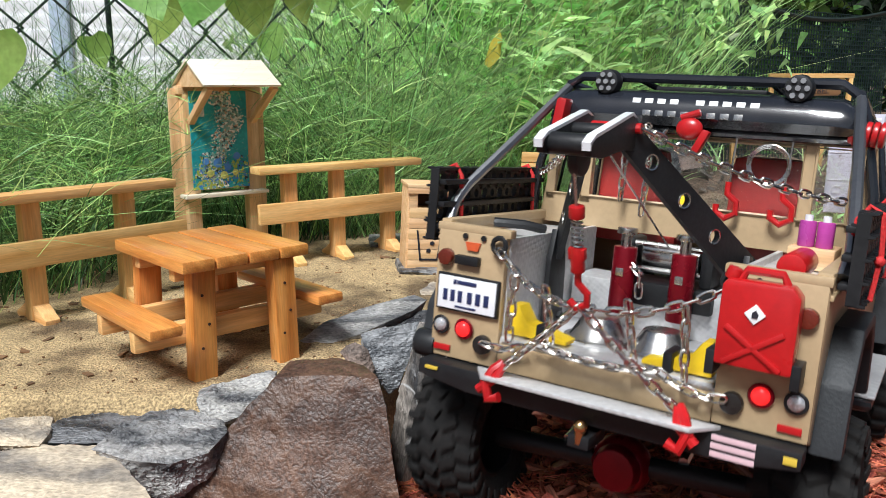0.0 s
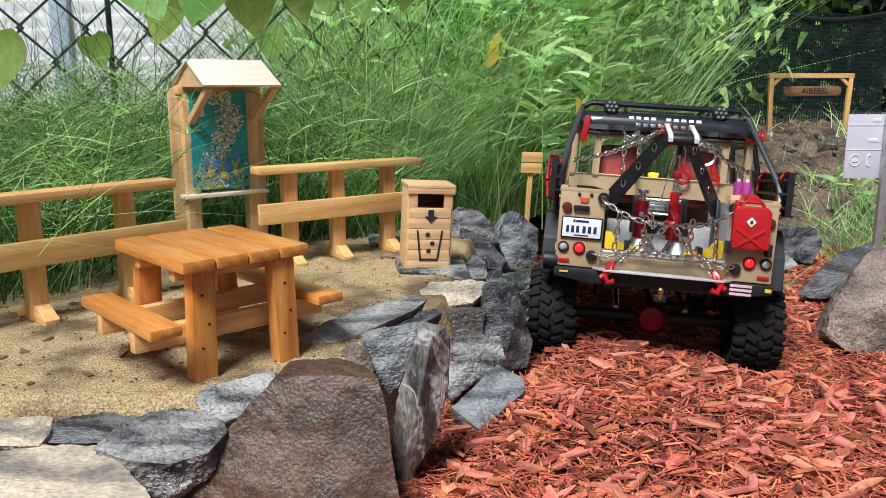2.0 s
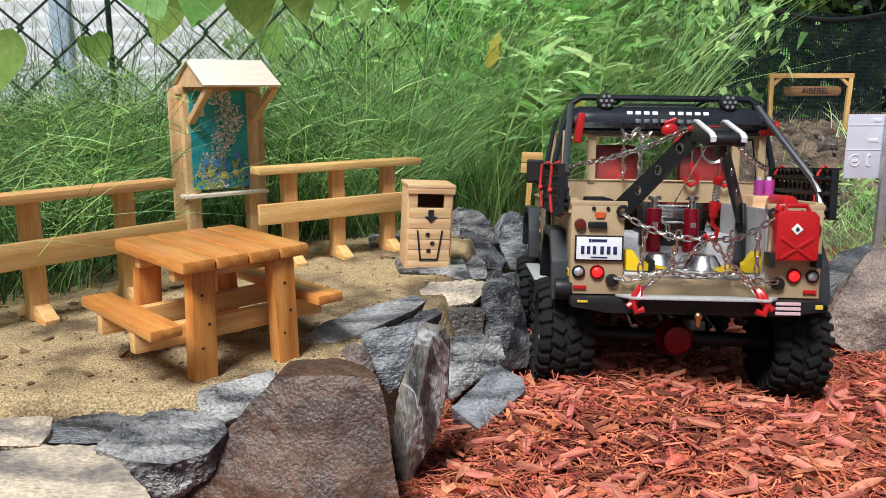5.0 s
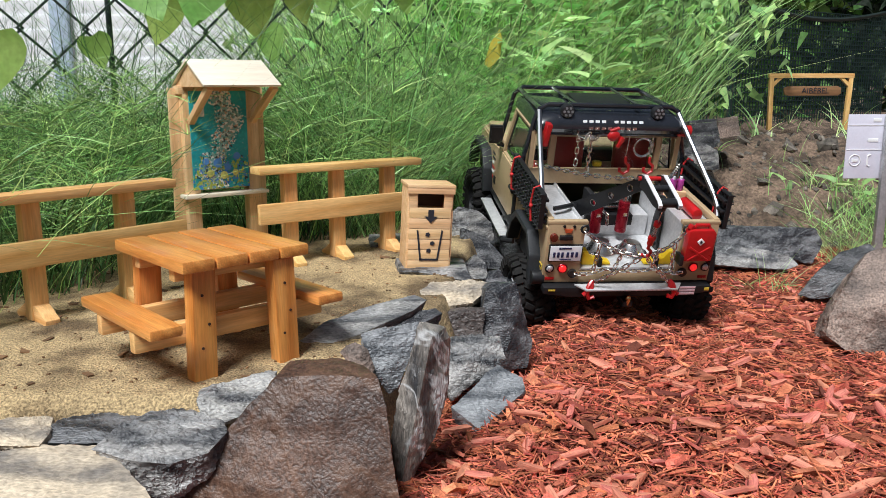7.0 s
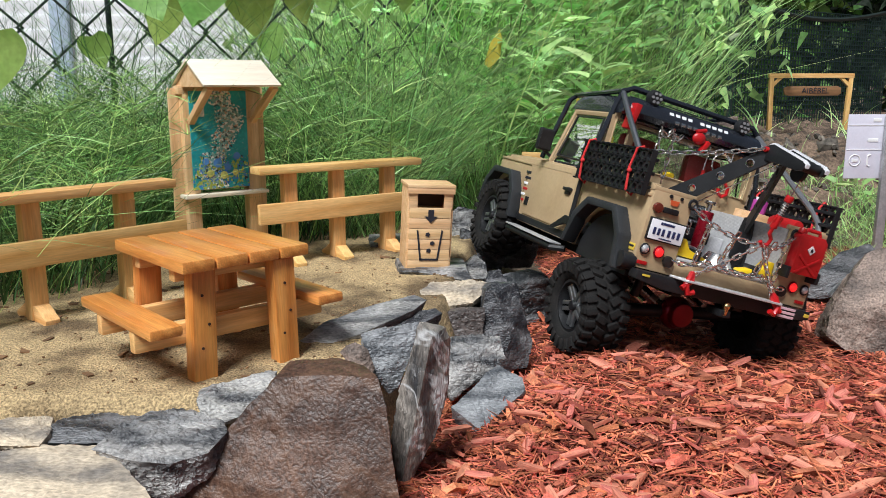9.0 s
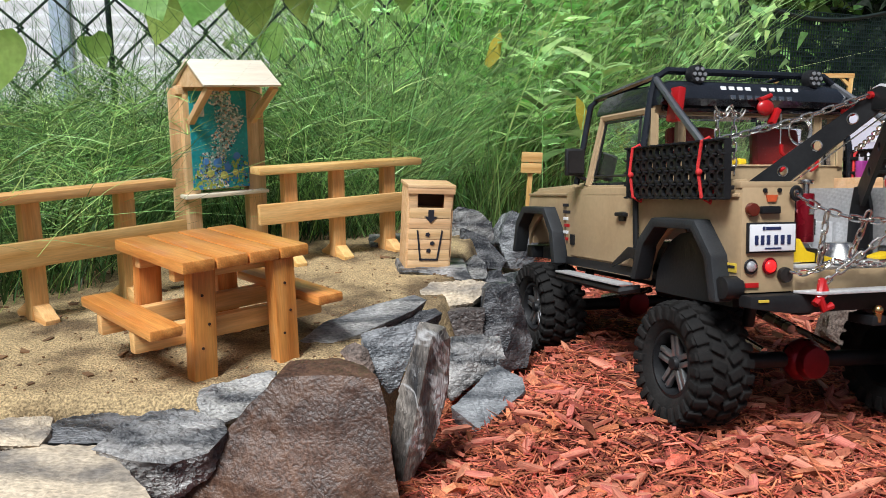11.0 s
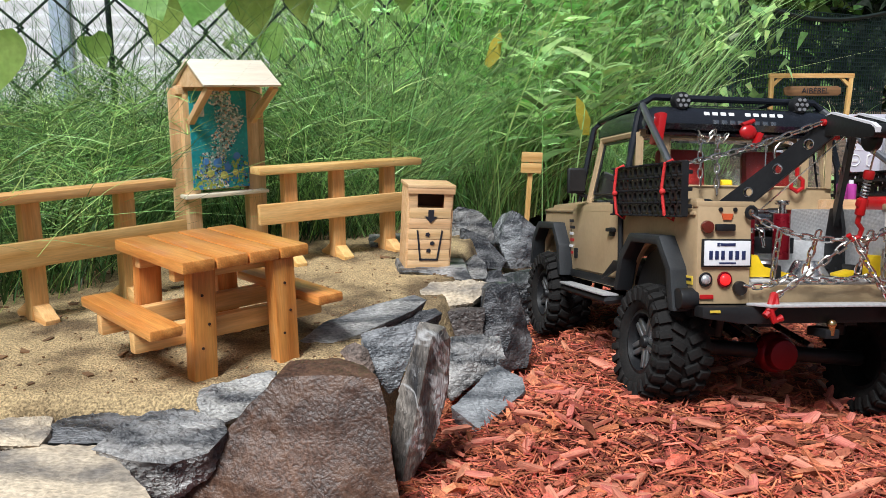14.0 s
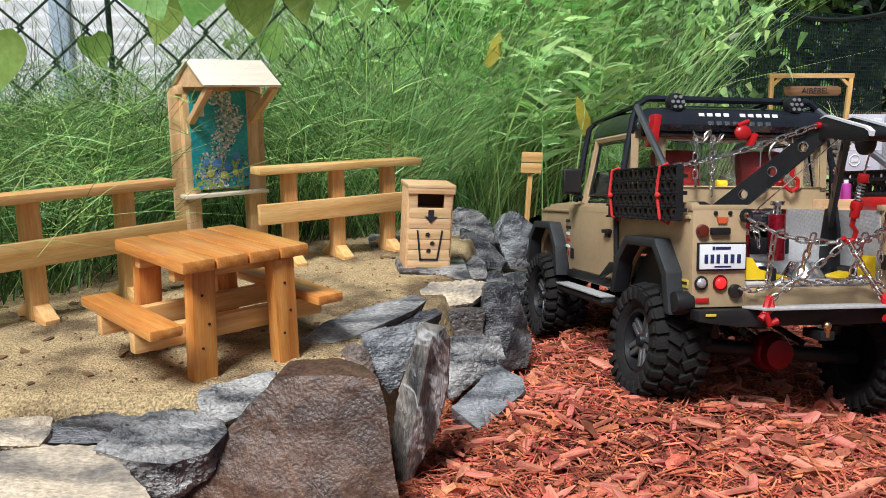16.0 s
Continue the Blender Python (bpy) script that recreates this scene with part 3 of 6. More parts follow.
# ---- model tow truck ----
TYRE = 0.0405
M_TAN = mat("tan_paint", (0.46, 0.335, 0.195), (0.42, 0.30, 0.17), 0.42, scale=25, fine=300, bump=0.05, vary=0.05, coat=0.1)
M_BLACK = mat("black_plastic", (0.010, 0.0105, 0.012), (0.015, 0.0155, 0.017), 0.45, spec=0.35, fine=500, bump=0.1, vary=0.15)
M_GLOSS = mat("black_paint", (0.012, 0.014, 0.018), (0.016, 0.018, 0.024), 0.18, fine=200, bump=0.02, vary=0.1, coat=0.6)
M_FLARE = mat("grey_plastic", (0.020, 0.022, 0.025), (0.030, 0.033, 0.036), 0.55, spec=0.35, fine=700, bump=0.2, vary=0.1)
M_RUBBER = mat("tyre_rubber", (0.009, 0.009, 0.009), (0.019, 0.017, 0.016), 0.85, spec=0.25, scale=50, fine=500, bump=0.3, vary=0.2)
M_STEEL = mat("bright_steel", (0.72, 0.71, 0.69), (0.6, 0.59, 0.57), 0.25, 1.0, fine=400, bump=0.05, vary=0.08)
M_CHAIN = mat("nickel_chain", (0.82, 0.80, 0.76), (0.62, 0.59, 0.54), 0.22, 1.0, fine=600, bump=0.05, vary=0.15)
M_ALU = mat("brushed_sheet_aluminium", (0.74, 0.74, 0.74), (0.64, 0.64, 0.65), 0.42, 0.35, scale=30, fine=300, bump=0.08, vary=0.1)


def chequered(m, scale):
    """Raised diamonds on sheet metal, in the relief alone."""
    t = m.node_tree
    n, link = t.nodes, t.links.new
    co, mp, vo, bp = n.new("ShaderNodeTexCoord"), n.new("ShaderNodeMapping"), n.new("ShaderNodeTexVoronoi"), n.new("ShaderNodeBump")
    mp.inputs["Rotation"].default_value, mp.inputs["Scale"].default_value = (radians(45), radians(45), radians(45)), (1, 1, 1)
    vo.inputs["Scale"].default_value, vo.inputs["Randomness"].default_value = scale, 0.0
    bp.inputs["Strength"].default_value, bp.inputs["Distance"].default_value = 0.35, 0.0010
    bp.invert = True
    link(co.outputs["Object"], mp.inputs["Vector"])
    link(mp.outputs["Vector"], vo.inputs["Vector"])
    link(vo.outputs["Distance"], bp.inputs["Height"])
    link(bp.outputs["Normal"], n["Principled BSDF"].inputs["Normal"])
    return m


M_CHEQ = chequered(mat("chequered_sheet_aluminium", (0.70, 0.70, 0.70), (0.60, 0.60, 0.61), 0.36, 0.4, scale=30, fine=300, bump=0, vary=0.1), 430)
M_RED = mat("red_plastic", (0.48, 0.010, 0.012), (0.38, 0.008, 0.010), 0.3, fine=300, bump=0.05, vary=0.08, coat=0.2)
M_DARKRED = mat("anodised_red", (0.26, 0.007, 0.018), (0.19, 0.005, 0.013), 0.28, 0.5, fine=300, bump=0.03, vary=0.08)
M_STRAP = mat("red_cord", (0.65, 0.03, 0.03), (0.5, 0.02, 0.02), 0.7, fine=900, bump=0.4, vary=0.2)
M_YELLOW = mat("yellow_plastic", (0.80, 0.55, 0.01), (0.72, 0.48, 0.01), 0.4, fine=300, bump=0.05, vary=0.06)
M_WHITE = mat("white_enamel", (0.80, 0.81, 0.84), (0.76, 0.77, 0.80), 0.35, fine=300, bump=0.02, vary=0.03)
M_INK = mat("dark_lettering", (0.02, 0.02, 0.03), rough=0.5, bump=0.02, vary=0.05)
M_WHITEINK = mat("white_lettering", (0.85, 0.85, 0.85), (0.8, 0.8, 0.8), 0.4, bump=0.02, vary=0.03)
M_AMBER = mat("dark_amber_lens", (0.15, 0.022, 0.012), (0.10, 0.015, 0.008), 0.12, fine=900, bump=0.2, vary=0.1, coat=0.3)
M_DARKLENS = mat("smoked_lens", (0.022, 0.019, 0.018), (0.015, 0.013, 0.012), 0.3, fine=900, bump=0.2, vary=0.1, coat=0.15, spec=0.3)
M_TAIL = glow("lit_tail_lamp", (0.85, 0.02, 0.02), 0.8)
M_CLEARLENS = mat("clear_lens", (0.75, 0.76, 0.78), (0.55, 0.56, 0.58), 0.08, 0.6, fine=1200, bump=0.4, vary=0.2, coat=0.8)
M_SEAT = mat("red_vinyl", (0.30, 0.02, 0.015), (0.22, 0.015, 0.012), 0.45, fine=500, bump=0.15, vary=0.1)
M_STICKER = mat("yellow_sticker", (0.72, 0.52, 0.06), rough=0.45, bump=0.02, vary=0.05)
M_PINKSTICKER = mat("pink_sticker", (0.72, 0.50, 0.54), rough=0.45, bump=0.02, vary=0.05)
M_PURPLE = mat("purple_plastic", (0.45, 0.06, 0.32), (0.36, 0.05, 0.27), 0.25, bump=0.02, vary=0.05)
M_PATCH = mat("orange_red_print", (0.60, 0.10, 0.03), rough=0.4, bump=0.02, vary=0.05)
M_DARKCHROME = mat("dark_chrome", (0.38, 0.385, 0.40), (0.30, 0.305, 0.32), 0.40, 1.0, bump=0.02, vary=0.05)
M_DIODE = mat("lamp_diode", (0.30, 0.31, 0.32), (0.2, 0.2, 0.21), 0.1, bump=0.02, coat=0.8)
M_BRASS = mat("brass", (0.75, 0.55, 0.25), (0.6, 0.42, 0.18), 0.25, 1.0, bump=0.03, vary=0.1)
M_GLASS = bpy.data.materials.new("window_glass")
M_GLASS.use_nodes = True
gb = M_GLASS.node_tree.nodes["Principled BSDF"]
gb.inputs["Transmission Weight"].default_value, gb.inputs["Roughness"].default_value, gb.inputs["IOR"].default_value = 1.0, 0.02, 1.25
gb.inputs["Base Color"].default_value = (0.93, 0.94, 0.95, 1)

truck = thing("tow_truck", pose(0.24, 0.49, 0.035), "tan scale model pick-up tow truck with black roof, crane and chains", "model truck")


def arc(cy, cz, r, a0, a1, n=10):
    return [(cy + r * math.cos(radians(a0 + (a1 - a0) * k / n)), cz + r * math.sin(radians(a0 + (a1 - a0) * k / n))) for k in range(n + 1)]


def yz(bm_outline, thick, x, bevel=0.0):
    """A plate whose outline runs in y (ahead) and z, at x."""
    return plate(bm_outline, thick, pose(x, 0, 0, 0, 0, 90), bevel)


def flatbar(name, x, y, z, w, h, material, parent, label="", thick=0.0006, turn=(0, 0, 0)):
    return part(name, box(w, thick, h, bevel=0.0001), material, parent, label, pose(x, y, z, *turn))


def body():
    b = part("body", box(0.150, 0.315, 0.012, pose(0, 0.16, 0.078), 0.002), M_BLACK, truck, "black underside of the body")
    side = ([(0.0, 0.076), (0.0, 0.137), (0.003, 0.1395), (0.112, 0.141), (0.200, 0.141), (0.310, 0.136), (0.321, 0.131), (0.324, 0.108), (0.322, 0.088)]
            + arc(0.280, 0.070, 0.0455, 20, 174, 12) + [(0.236, 0.073), (0.104, 0.073)] + arc(0.056, 0.066, 0.0475, 8, 172, 12))
    for s in (-1, 1):
        panel = part("side_panel", yz(side, 0.0035, s * 0.0855, 0.0008), M_TAN, truck)
        # door with its shut lines, handle, hinge and sill trim
        part("door", yz([(0.118, 0.082), (0.118, 0.139), (0.196, 0.139), (0.234, 0.136), (0.236, 0.098), (0.226, 0.082)], 0.002, s * 0.0876, 0.0006), M_TAN, panel)
        part("door_handle", box(0.003, 0.008, 0.007, pose(s * 0.0892, 0.136, 0.1175), 0.0008, bm=box(0.004, 0.014, 0.003, pose(s * 0.0905, 0.136, 0.119), 0.0008)), M_BLACK, panel)
        part("trim", yz([(0.105, 0.074), (0.105, 0.0805), (0.236, 0.0805), (0.236, 0.074)], 0.002, s * 0.0878, 0.0004), M_BLACK, panel)
        part("swage_line", box(0.002, 0.318, 0.0022, pose(s * 0.0876, 0.160, 0.1335), 0.0006), M_TAN, panel)
        # wide arches
        outer = [(0.006, 0.070), (0.012, 0.098), (0.030, 0.1185), (0.080, 0.1185), (0.098, 0.103), (0.108, 0.074)]
        inner = [(0.101, 0.074), (0.091, 0.099), (0.076, 0.112), (0.034, 0.112), (0.020, 0.096), (0.014, 0.070)]
        part("wheel_arch", yz(outer + inner, 0.013, s * 0.0925, 0.0020), M_FLARE, truck, "dark grey plastic wheel arch")
        part("wheel_arch", yz([(y + 0.2305 if i not in (5, 6) else y + 0.2285, z + 0.004) for i, (y, z) in enumerate(outer + inner)], 0.013, s * 0.0925, 0.0020), M_FLARE, truck, "dark grey plastic wheel arch")
        part("inner_arch", yz(arc(0.054, 0.066, 0.044, 0, 180, 10), 0.03, s * 0.069), M_BLACK, truck)
        # rock slider with chequered step
        st = part("side_step", tube([(s * 0.088, 0.112, 0.066), (s * 0.098, 0.120, 0.064), (s * 0.098, 0.228, 0.064), (s * 0.088, 0.238, 0.066)], 0.0032), M_BLACK, truck)
        part("tread_plate", box(0.013, 0.108, 0.0016, pose(s * 0.0955, 0.174, 0.0685), 0.0005), M_CHEQ, st, "bright chequered step plate")
    # rear corner panels
    for s in (-1, 1):
        rp = part("rear_panel", box(0.037, 0.004, 0.0625, pose(s * 0.0685, 0.001, 0.107), 0.0009), M_TAN, truck)
        lens = part("lamp_lens", ball(0.0034, pose(s * 0.0812, -0.0026, 0.0916) @ Matrix.Diagonal((1, 0.6, 1, 1))), M_CLEARLENS, rp, "clear round reversing lamp")
        part("bezel", tube([(s * 0.0812 + 0.0039 * math.cos(a), -0.0022, 0.0916 + 0.0039 * math.sin(a)) for a in np.linspace(0, math.tau, 18, False)], 0.0008, 6, True), M_BLACK, lens, "black lamp rim")
        lens = part("lamp_lens", ball(0.0038, pose(s * 0.0682, -0.0032, 0.0916) @ Matrix.Diagonal((1, 0.6, 1, 1))), M_TAIL, rp, "lit red round tail lamp")
        part("bezel", tube([(s * 0.0682 + 0.0043 * math.cos(a), -0.0024, 0.0916 + 0.0043 * math.sin(a)) for a in np.linspace(0, math.tau, 18, False)], 0.0009, 6, True), M_DARKRED, lens, "dark red lamp rim")
        part("lamp_lens", cyl(0.0048, 0.0046, 0.004, pose(s * 0.0575, -0.0025, 0.0860, 90), 18, 0.0012), M_DARKLENS, rp, "smoked round fog lamp")
        part("lamp_lens", cyl(0.0044, 0.004, 0.004, pose(s * 0.0810, -0.0025, 0.1250, 90), 18, 0.0012), M_AMBER, rp, "dark amber round indicator")
        flatbar("reflector", s * 0.080, -0.0018, 0.0805, 0.009, 0.0028, M_RED, rp, "small red reflector", 0.001)
        for k in (-1, 1):
            part("bolt", cyl(0.0014, 0.0014, 0.0012, pose(s * 0.0668 + k * 0.005, -0.0014, 0.1362, 90), 10), M_BLACK, rp)
        # inner tub wall and wheel box
        part("tub_wall", box(0.0022, 0.106, 0.050, pose(s * 0.0505, 0.056, 0.1125)), M_CHEQ, truck, "silver chequered inner wall of the bed")
        part("tub_top", box(0.034, 0.106, 0.002, pose(s * 0.068, 0.056, 0.1335)), M_CHEQ, truck, "silver chequered top of the wheel box")
        part("bed_rail", box(0.006, 0.110, 0.005, pose(s * 0.0845, 0.056, 0.1405), 0.0012), M_TAN, truck)
        part("end_rail", box(0.040, 0.006, 0.004, pose(s * 0.068, 0.002, 0.1395), 0.001), M_TAN, truck)
        # eye bolt that takes the chain
        part("shackle", tube([(s * 0.052 + 0.0035 * math.cos(a), -0.004, 0.1345 + 0.0035 * math.sin(a)) for a in np.linspace(0, 2 * math.pi, 10, False)], 0.0013, 6, True), M_BLACK, truck)
    left = [o for o in truck.children if o.name.startswith("rear_panel")][0]
    part("marker_bar", box(0.013, 0.004, 0.0045, pose(-0.0690, -0.0025, 0.1248), 0.001), M_BLACK, left)
    part("badge", plate([(-0.004, 0.002), (0.004, 0.002), (0.0028, -0.002), (-0.0028, -0.002)], 0.0012, pose(-0.0672, -0.0015, 0.1316)), M_PATCH, left, "orange-red printed badge")
    pf = part("plate_holder", box(0.0338, 0.002, 0.0180, pose(-0.0675, -0.0022, 0.1085), 0.0006), M_BLACK, left)
    pl = part("number_plate", box(0.0315, 0.001, 0.0158, pose(-0.0675, -0.0034, 0.1085), 0.0003), M_WHITE, left, "white number plate with dark blue print")
    M_PLATEINK = mat("navy_print", (0.02, 0.03, 0.10), rough=0.4, bump=0.0, vary=0.03)
    for k, w in enumerate((0.0024, 0.0024, 0.0024)):
        flatbar("print_bar", -0.0790 + k * 0.0041, -0.0041, 0.1072, w, 0.0056, M_PLATEINK, pl, thick=0.0003)
    for k in range(3):
        flatbar("print_bar", -0.0655 + k * 0.0045, -0.0041, 0.1072, 0.0026, 0.0056, M_PLATEINK, pl, thick=0.0003)
    flatbar("print_bar", -0.0675, -0.0041, 0.1140, 0.0105, 0.0018, M_PLATEINK, pl, thick=0.0003)
    flatbar("print_bar", -0.0740, -0.0041, 0.1140, 0.0018, 0.0022, M_PLATEINK, pl, thick=0.0003)
    flatbar("print_bar", -0.0675, -0.0041, 0.1022, 0.0115, 0.0010, M_PLATEINK, pl, thick=0.0003)
    # bed floor, sill and bumper
    part("bed_floor", box(0.100, 0.110, 0.002, pose(0, 0.056, 0.0885)), M_ALU, truck, "silver sheet floor of the bed")
    part("rear_sill", box(0.100, 0.004, 0.0125, pose(0, 0.001, 0.0815), 0.001), M_TAN, truck)
    part("tail_step", box(0.098, 0.014, 0.0022, pose(0, 0.006, 0.0905), 0.0006), M_CHEQ, truck)
    bmp = part("rear_bumper", plate([(-0.087, 0.005), (0.087, 0.005), (0.087, -0.002), (0.06, -0.006), (-0.06, -0.006), (-0.087, -0.002)], 0.012, pose(0, -0.005, 0.070), 0.001), M_BLACK, truck)
    part("bumper_step", plate([(-0.056, 0.0), (0.056, 0.0), (0.047, -0.013), (-0.047, -0.013)], 0.0018, pose(0, -0.008, 0.0765, -90), 0.0004), M_CHEQ, bmp, "silver chequered bumper step")
    for k in range(3):
        flatbar("sticker_bar", 0.062, -0.0116, 0.0735 - k * 0.0034, 0.017, 0.0022, M_PINKSTICKER, bmp, "pink and white sticker")
    flatbar("sticker", -0.079, -0.0116, 0.0722, 0.0070, 0.0016, M_STICKER, bmp, "small yellow sticker")
    flatbar("sticker", 0.083, -0.0116, 0.0715, 0.005, 0.003, M_STICKER, bmp, "small yellow sticker")
    part("tow_ball", cyl(0.0018, 0.0024, 0.006, pose(0, -0.0145, 0.0595), bm=ball(0.0032, pose(0, -0.0145, 0.064))), M_BRASS, truck, "brass tow ball")
    part("hitch", box(0.010, 0.02, 0.006, pose(0, -0.006, 0.0575), 0.001), M_BLACK, truck)
    # bonnet and nose
    part("bonnet", box(0.160, 0.122, 0.006, pose(0, 0.260, 0.1385, -2.2), 0.003), M_TAN, truck)
    part("bonnet_bulge", box(0.095, 0.112, 0.006, pose(0, 0.258, 0.1425, -2.2), 0.003), M_TAN, truck)
    part("nose", box(0.168, 0.004, 0.046, pose(0, 0.3205, 0.110), 0.001), M_TAN, truck)
    part("front_bumper", box(0.165, 0.014, 0.012, pose(0, 0.332, 0.078), 0.002), M_BLACK, truck)
    part("scuttle", box(0.164, 0.022, 0.006, pose(0, 0.205, 0.1415), 0.002), M_BLACK, truck)
    # warning sticker and a column of small stickers behind the front arch
    st = flatbar("warning_sticker", -0.0877, 0.0085, 0.0905, 0.012, 0.0055, M_STICKER, truck, "yellow warning sticker", 0.0006, (0, 0, -90))
    flatbar("print_bar", 0, -0.0005, 0.0006, 0.010, 0.0016, M_INK, st, thick=0.0003)
    for k, (w, c) in enumerate(((0.012, M_INK), (0.014, M_INK), (0.010, M_WHITEINK), (0.011, M_RED), (0.010, M_WHITEINK), (0.006, M_RED))):
        flatbar("sticker_bar", -0.0886, 0.236 - 0.002 * (k % 2), 0.1245 - k * 0.0058, w, 0.0026, c, truck, "small sponsor sticker", 0.0005, (0, 0, -90))
    part("filler", box(0.002, 0.008, 0.009, pose(-0.0886, 0.222, 0.0955), 0.0005), M_BLACK, truck, "black rubber filler flap")


body()


def cab():
    # rear wall with a wide window and two corner windows
    w = part("cab_back", box(0.166, 0.004, 0.017, pose(0, 0.110, 0.1455)), M_TAN, truck)
    bm = box(0.160, 0.004, 0.006, pose(0, 0.110, 0.1945))
    for x, wd in ((-0.0805, 0.005), (-0.0585, 0.006), (0.0585, 0.006), (0.0805, 0.005)):
        box(wd, 0.004, 0.044, pose(x, 0.110, 0.1725), bm=bm)
    part("window_post", bm, M_TAN, truck, smooth=False)
    for x, wd in ((0, 0.111), (-0.0697, 0.0165), (0.0697, 0.0165)):
        p = part("window", box(wd, 0.0008, 0.038, pose(x, 0.1095, 0.1725)), M_GLASS, truck, "clear cab window pane")
        p.visible_shadow = False
        fr = [(x - wd / 2, 0.1075, 0.1545), (x + wd / 2, 0.1075, 0.1545), (x + wd / 2, 0.1075, 0.1905), (x - wd / 2, 0.1075, 0.1905)]
        part("window_seal", tube(fr, 0.0009, 5, True), M_TAN, p)
    # door tops
    for s in (-1, 1):
        x0, x1 = s * 0.0855, s * 0.0785
        def at(y, z):
            return (x0 + (x1 - x0) * (z - 0.141) / 0.054, y, z)
        bm = tube([at(0.116, 0.141), at(0.1165, 0.195)], 0.0036, 6)
        part("pillar", bm, M_TAN, truck)
        part("pillar", tube([at(0.199, 0.141), at(0.186, 0.195)], 0.0030, 6), M_TAN, truck)
        part("pillar", tube([at(0.114, 0.194), at(0.188, 0.194)], 0.0030, 6), M_TAN, truck)
        part("window_frame", tube([at(0.126, 0.148), at(0.190, 0.148), at(0.181, 0.190), at(0.128, 0.190)], 0.0012, 5, True), M_BLACK, truck)
        pane = bmesh.new()
        pane.faces.new([pane.verts.new(at(y, z)) for y, z in ((0.120, 0.143), (0.196, 0.143), (0.184, 0.193), (0.120, 0.193))])
        bmesh.ops.solidify(pane, geom=pane.faces[:], thickness=0.0008)
        g = part("window", pane, M_GLASS, truck, "clear door window pane")
        g.visible_shadow = False
        mir = part("mirror", box(0.016, 0.006, 0.022, pose(s * 0.0975, 0.201, 0.160, 0, 0, s * 8), 0.002), M_BLACK, truck, "black door mirror")
        part("mirror_arm", tube([(s * 0.086, 0.200, 0.145), (s * 0.0965, 0.201, 0.150)], 0.0016, 6), M_BLACK, mir)
        part("mirror_glass", box(0.013, 0.001, 0.018, pose(s * 0.0975, 0.1976, 0.160, 0, 0, s * 8)), M_DARKLENS, mir)
    # windscreen
    ws = bmesh.new()
    ws.faces.new([ws.verts.new(v) for v in ((-0.082, 0.200, 0.143), (0.082, 0.200, 0.143), (0.076, 0.187, 0.194), (-0.076, 0.187, 0.194))])
    bmesh.ops.solidify(ws, geom=ws.faces[:], thickness=0.0008)
    g = part("windscreen", ws, M_GLASS, truck, "clear windscreen")
    g.visible_shadow = False
    # roof, rounded at its back
    prof = [(0.100, 0.1965), (0.097, 0.201), (0.0975, 0.207), (0.102, 0.2125), (0.110, 0.2155), (0.150, 0.2165), (0.185, 0.214), (0.196, 0.208), (0.197, 0.1965)]
    bm = bmesh.new()
    rings = []
    for x, sc in ((-0.0805, 0.25), (-0.078, 0.75), (-0.070, 0.97), (-0.055, 1.0), (0.055, 1.0), (0.070, 0.97), (0.078, 0.75), (0.0805, 0.25)):
        rings.append([bm.verts.new((x, 0.1485 + (y - 0.1485) * (0.94 + 0.06 * sc), 0.1965 + (z - 0.1965) * sc)) for y, z in prof])
    for a, b in zip(rings, rings[1:]):
        for k in range(len(prof)):
            bm.faces.new((a[k], a[(k + 1) % len(prof)], b[(k + 1) % len(prof)], b[k]))
    bm.faces.new(rings[0]), bm.faces.new(rings[-1][::-1])
    rf = part("roof", bm, M_GLOSS, truck, "glossy black rounded roof")
    part("sunroof", box(0.060, 0.045, 0.003, pose(0, 0.150, 0.2175), 0.001), M_BLACK, rf)
    # maker's lettering as plain bars, two rows
    for k in range(10):
        if k != 4:
            flatbar("letter_bar", -0.0305 + k * 0.0068, 0.0988, 0.2088, 0.0044, 0.0032, M_WHITEINK, rf, "white lettering bar", 0.0006, (-18, 0, 0))
    for k in range(8):
        flatbar("letter_bar", -0.0238 + k * 0.0068, 0.0966, 0.2026, 0.0044, 0.0030, M_STEEL, rf, "silver lettering bar", 0.0006, (-6, 0, 0))
    # inside
    for s in (-1, 1):
        se = part("seat", box(0.040, 0.012, 0.046, pose(s * 0.037, 0.128, 0.161, -6), 0.006), M_SEAT, truck, "red vinyl seat")
        part("seat_base", box(0.056, 0.035, 0.016, pose(s * 0.037, 0.145, 0.136), 0.004), M_SEAT, se)
    part("dashboard", box(0.150, 0.012, 0.016, pose(0, 0.190, 0.141), 0.003), M_BLACK, truck)
    part("steering_wheel", tube([(-0.037 + 0.014 * math.cos(a), 0.176, 0.156 + 0.014 * math.sin(a)) for a in np.linspace(0, 2 * math.pi, 16, False)], 0.0013, 6, True), M_BLACK, truck)
    part("first_aid_bag", box(0.010, 0.006, 0.006, pose(-0.004, 0.116, 0.157), 0.002), M_YELLOW, truck, "yellow bag behind the window")


cab()


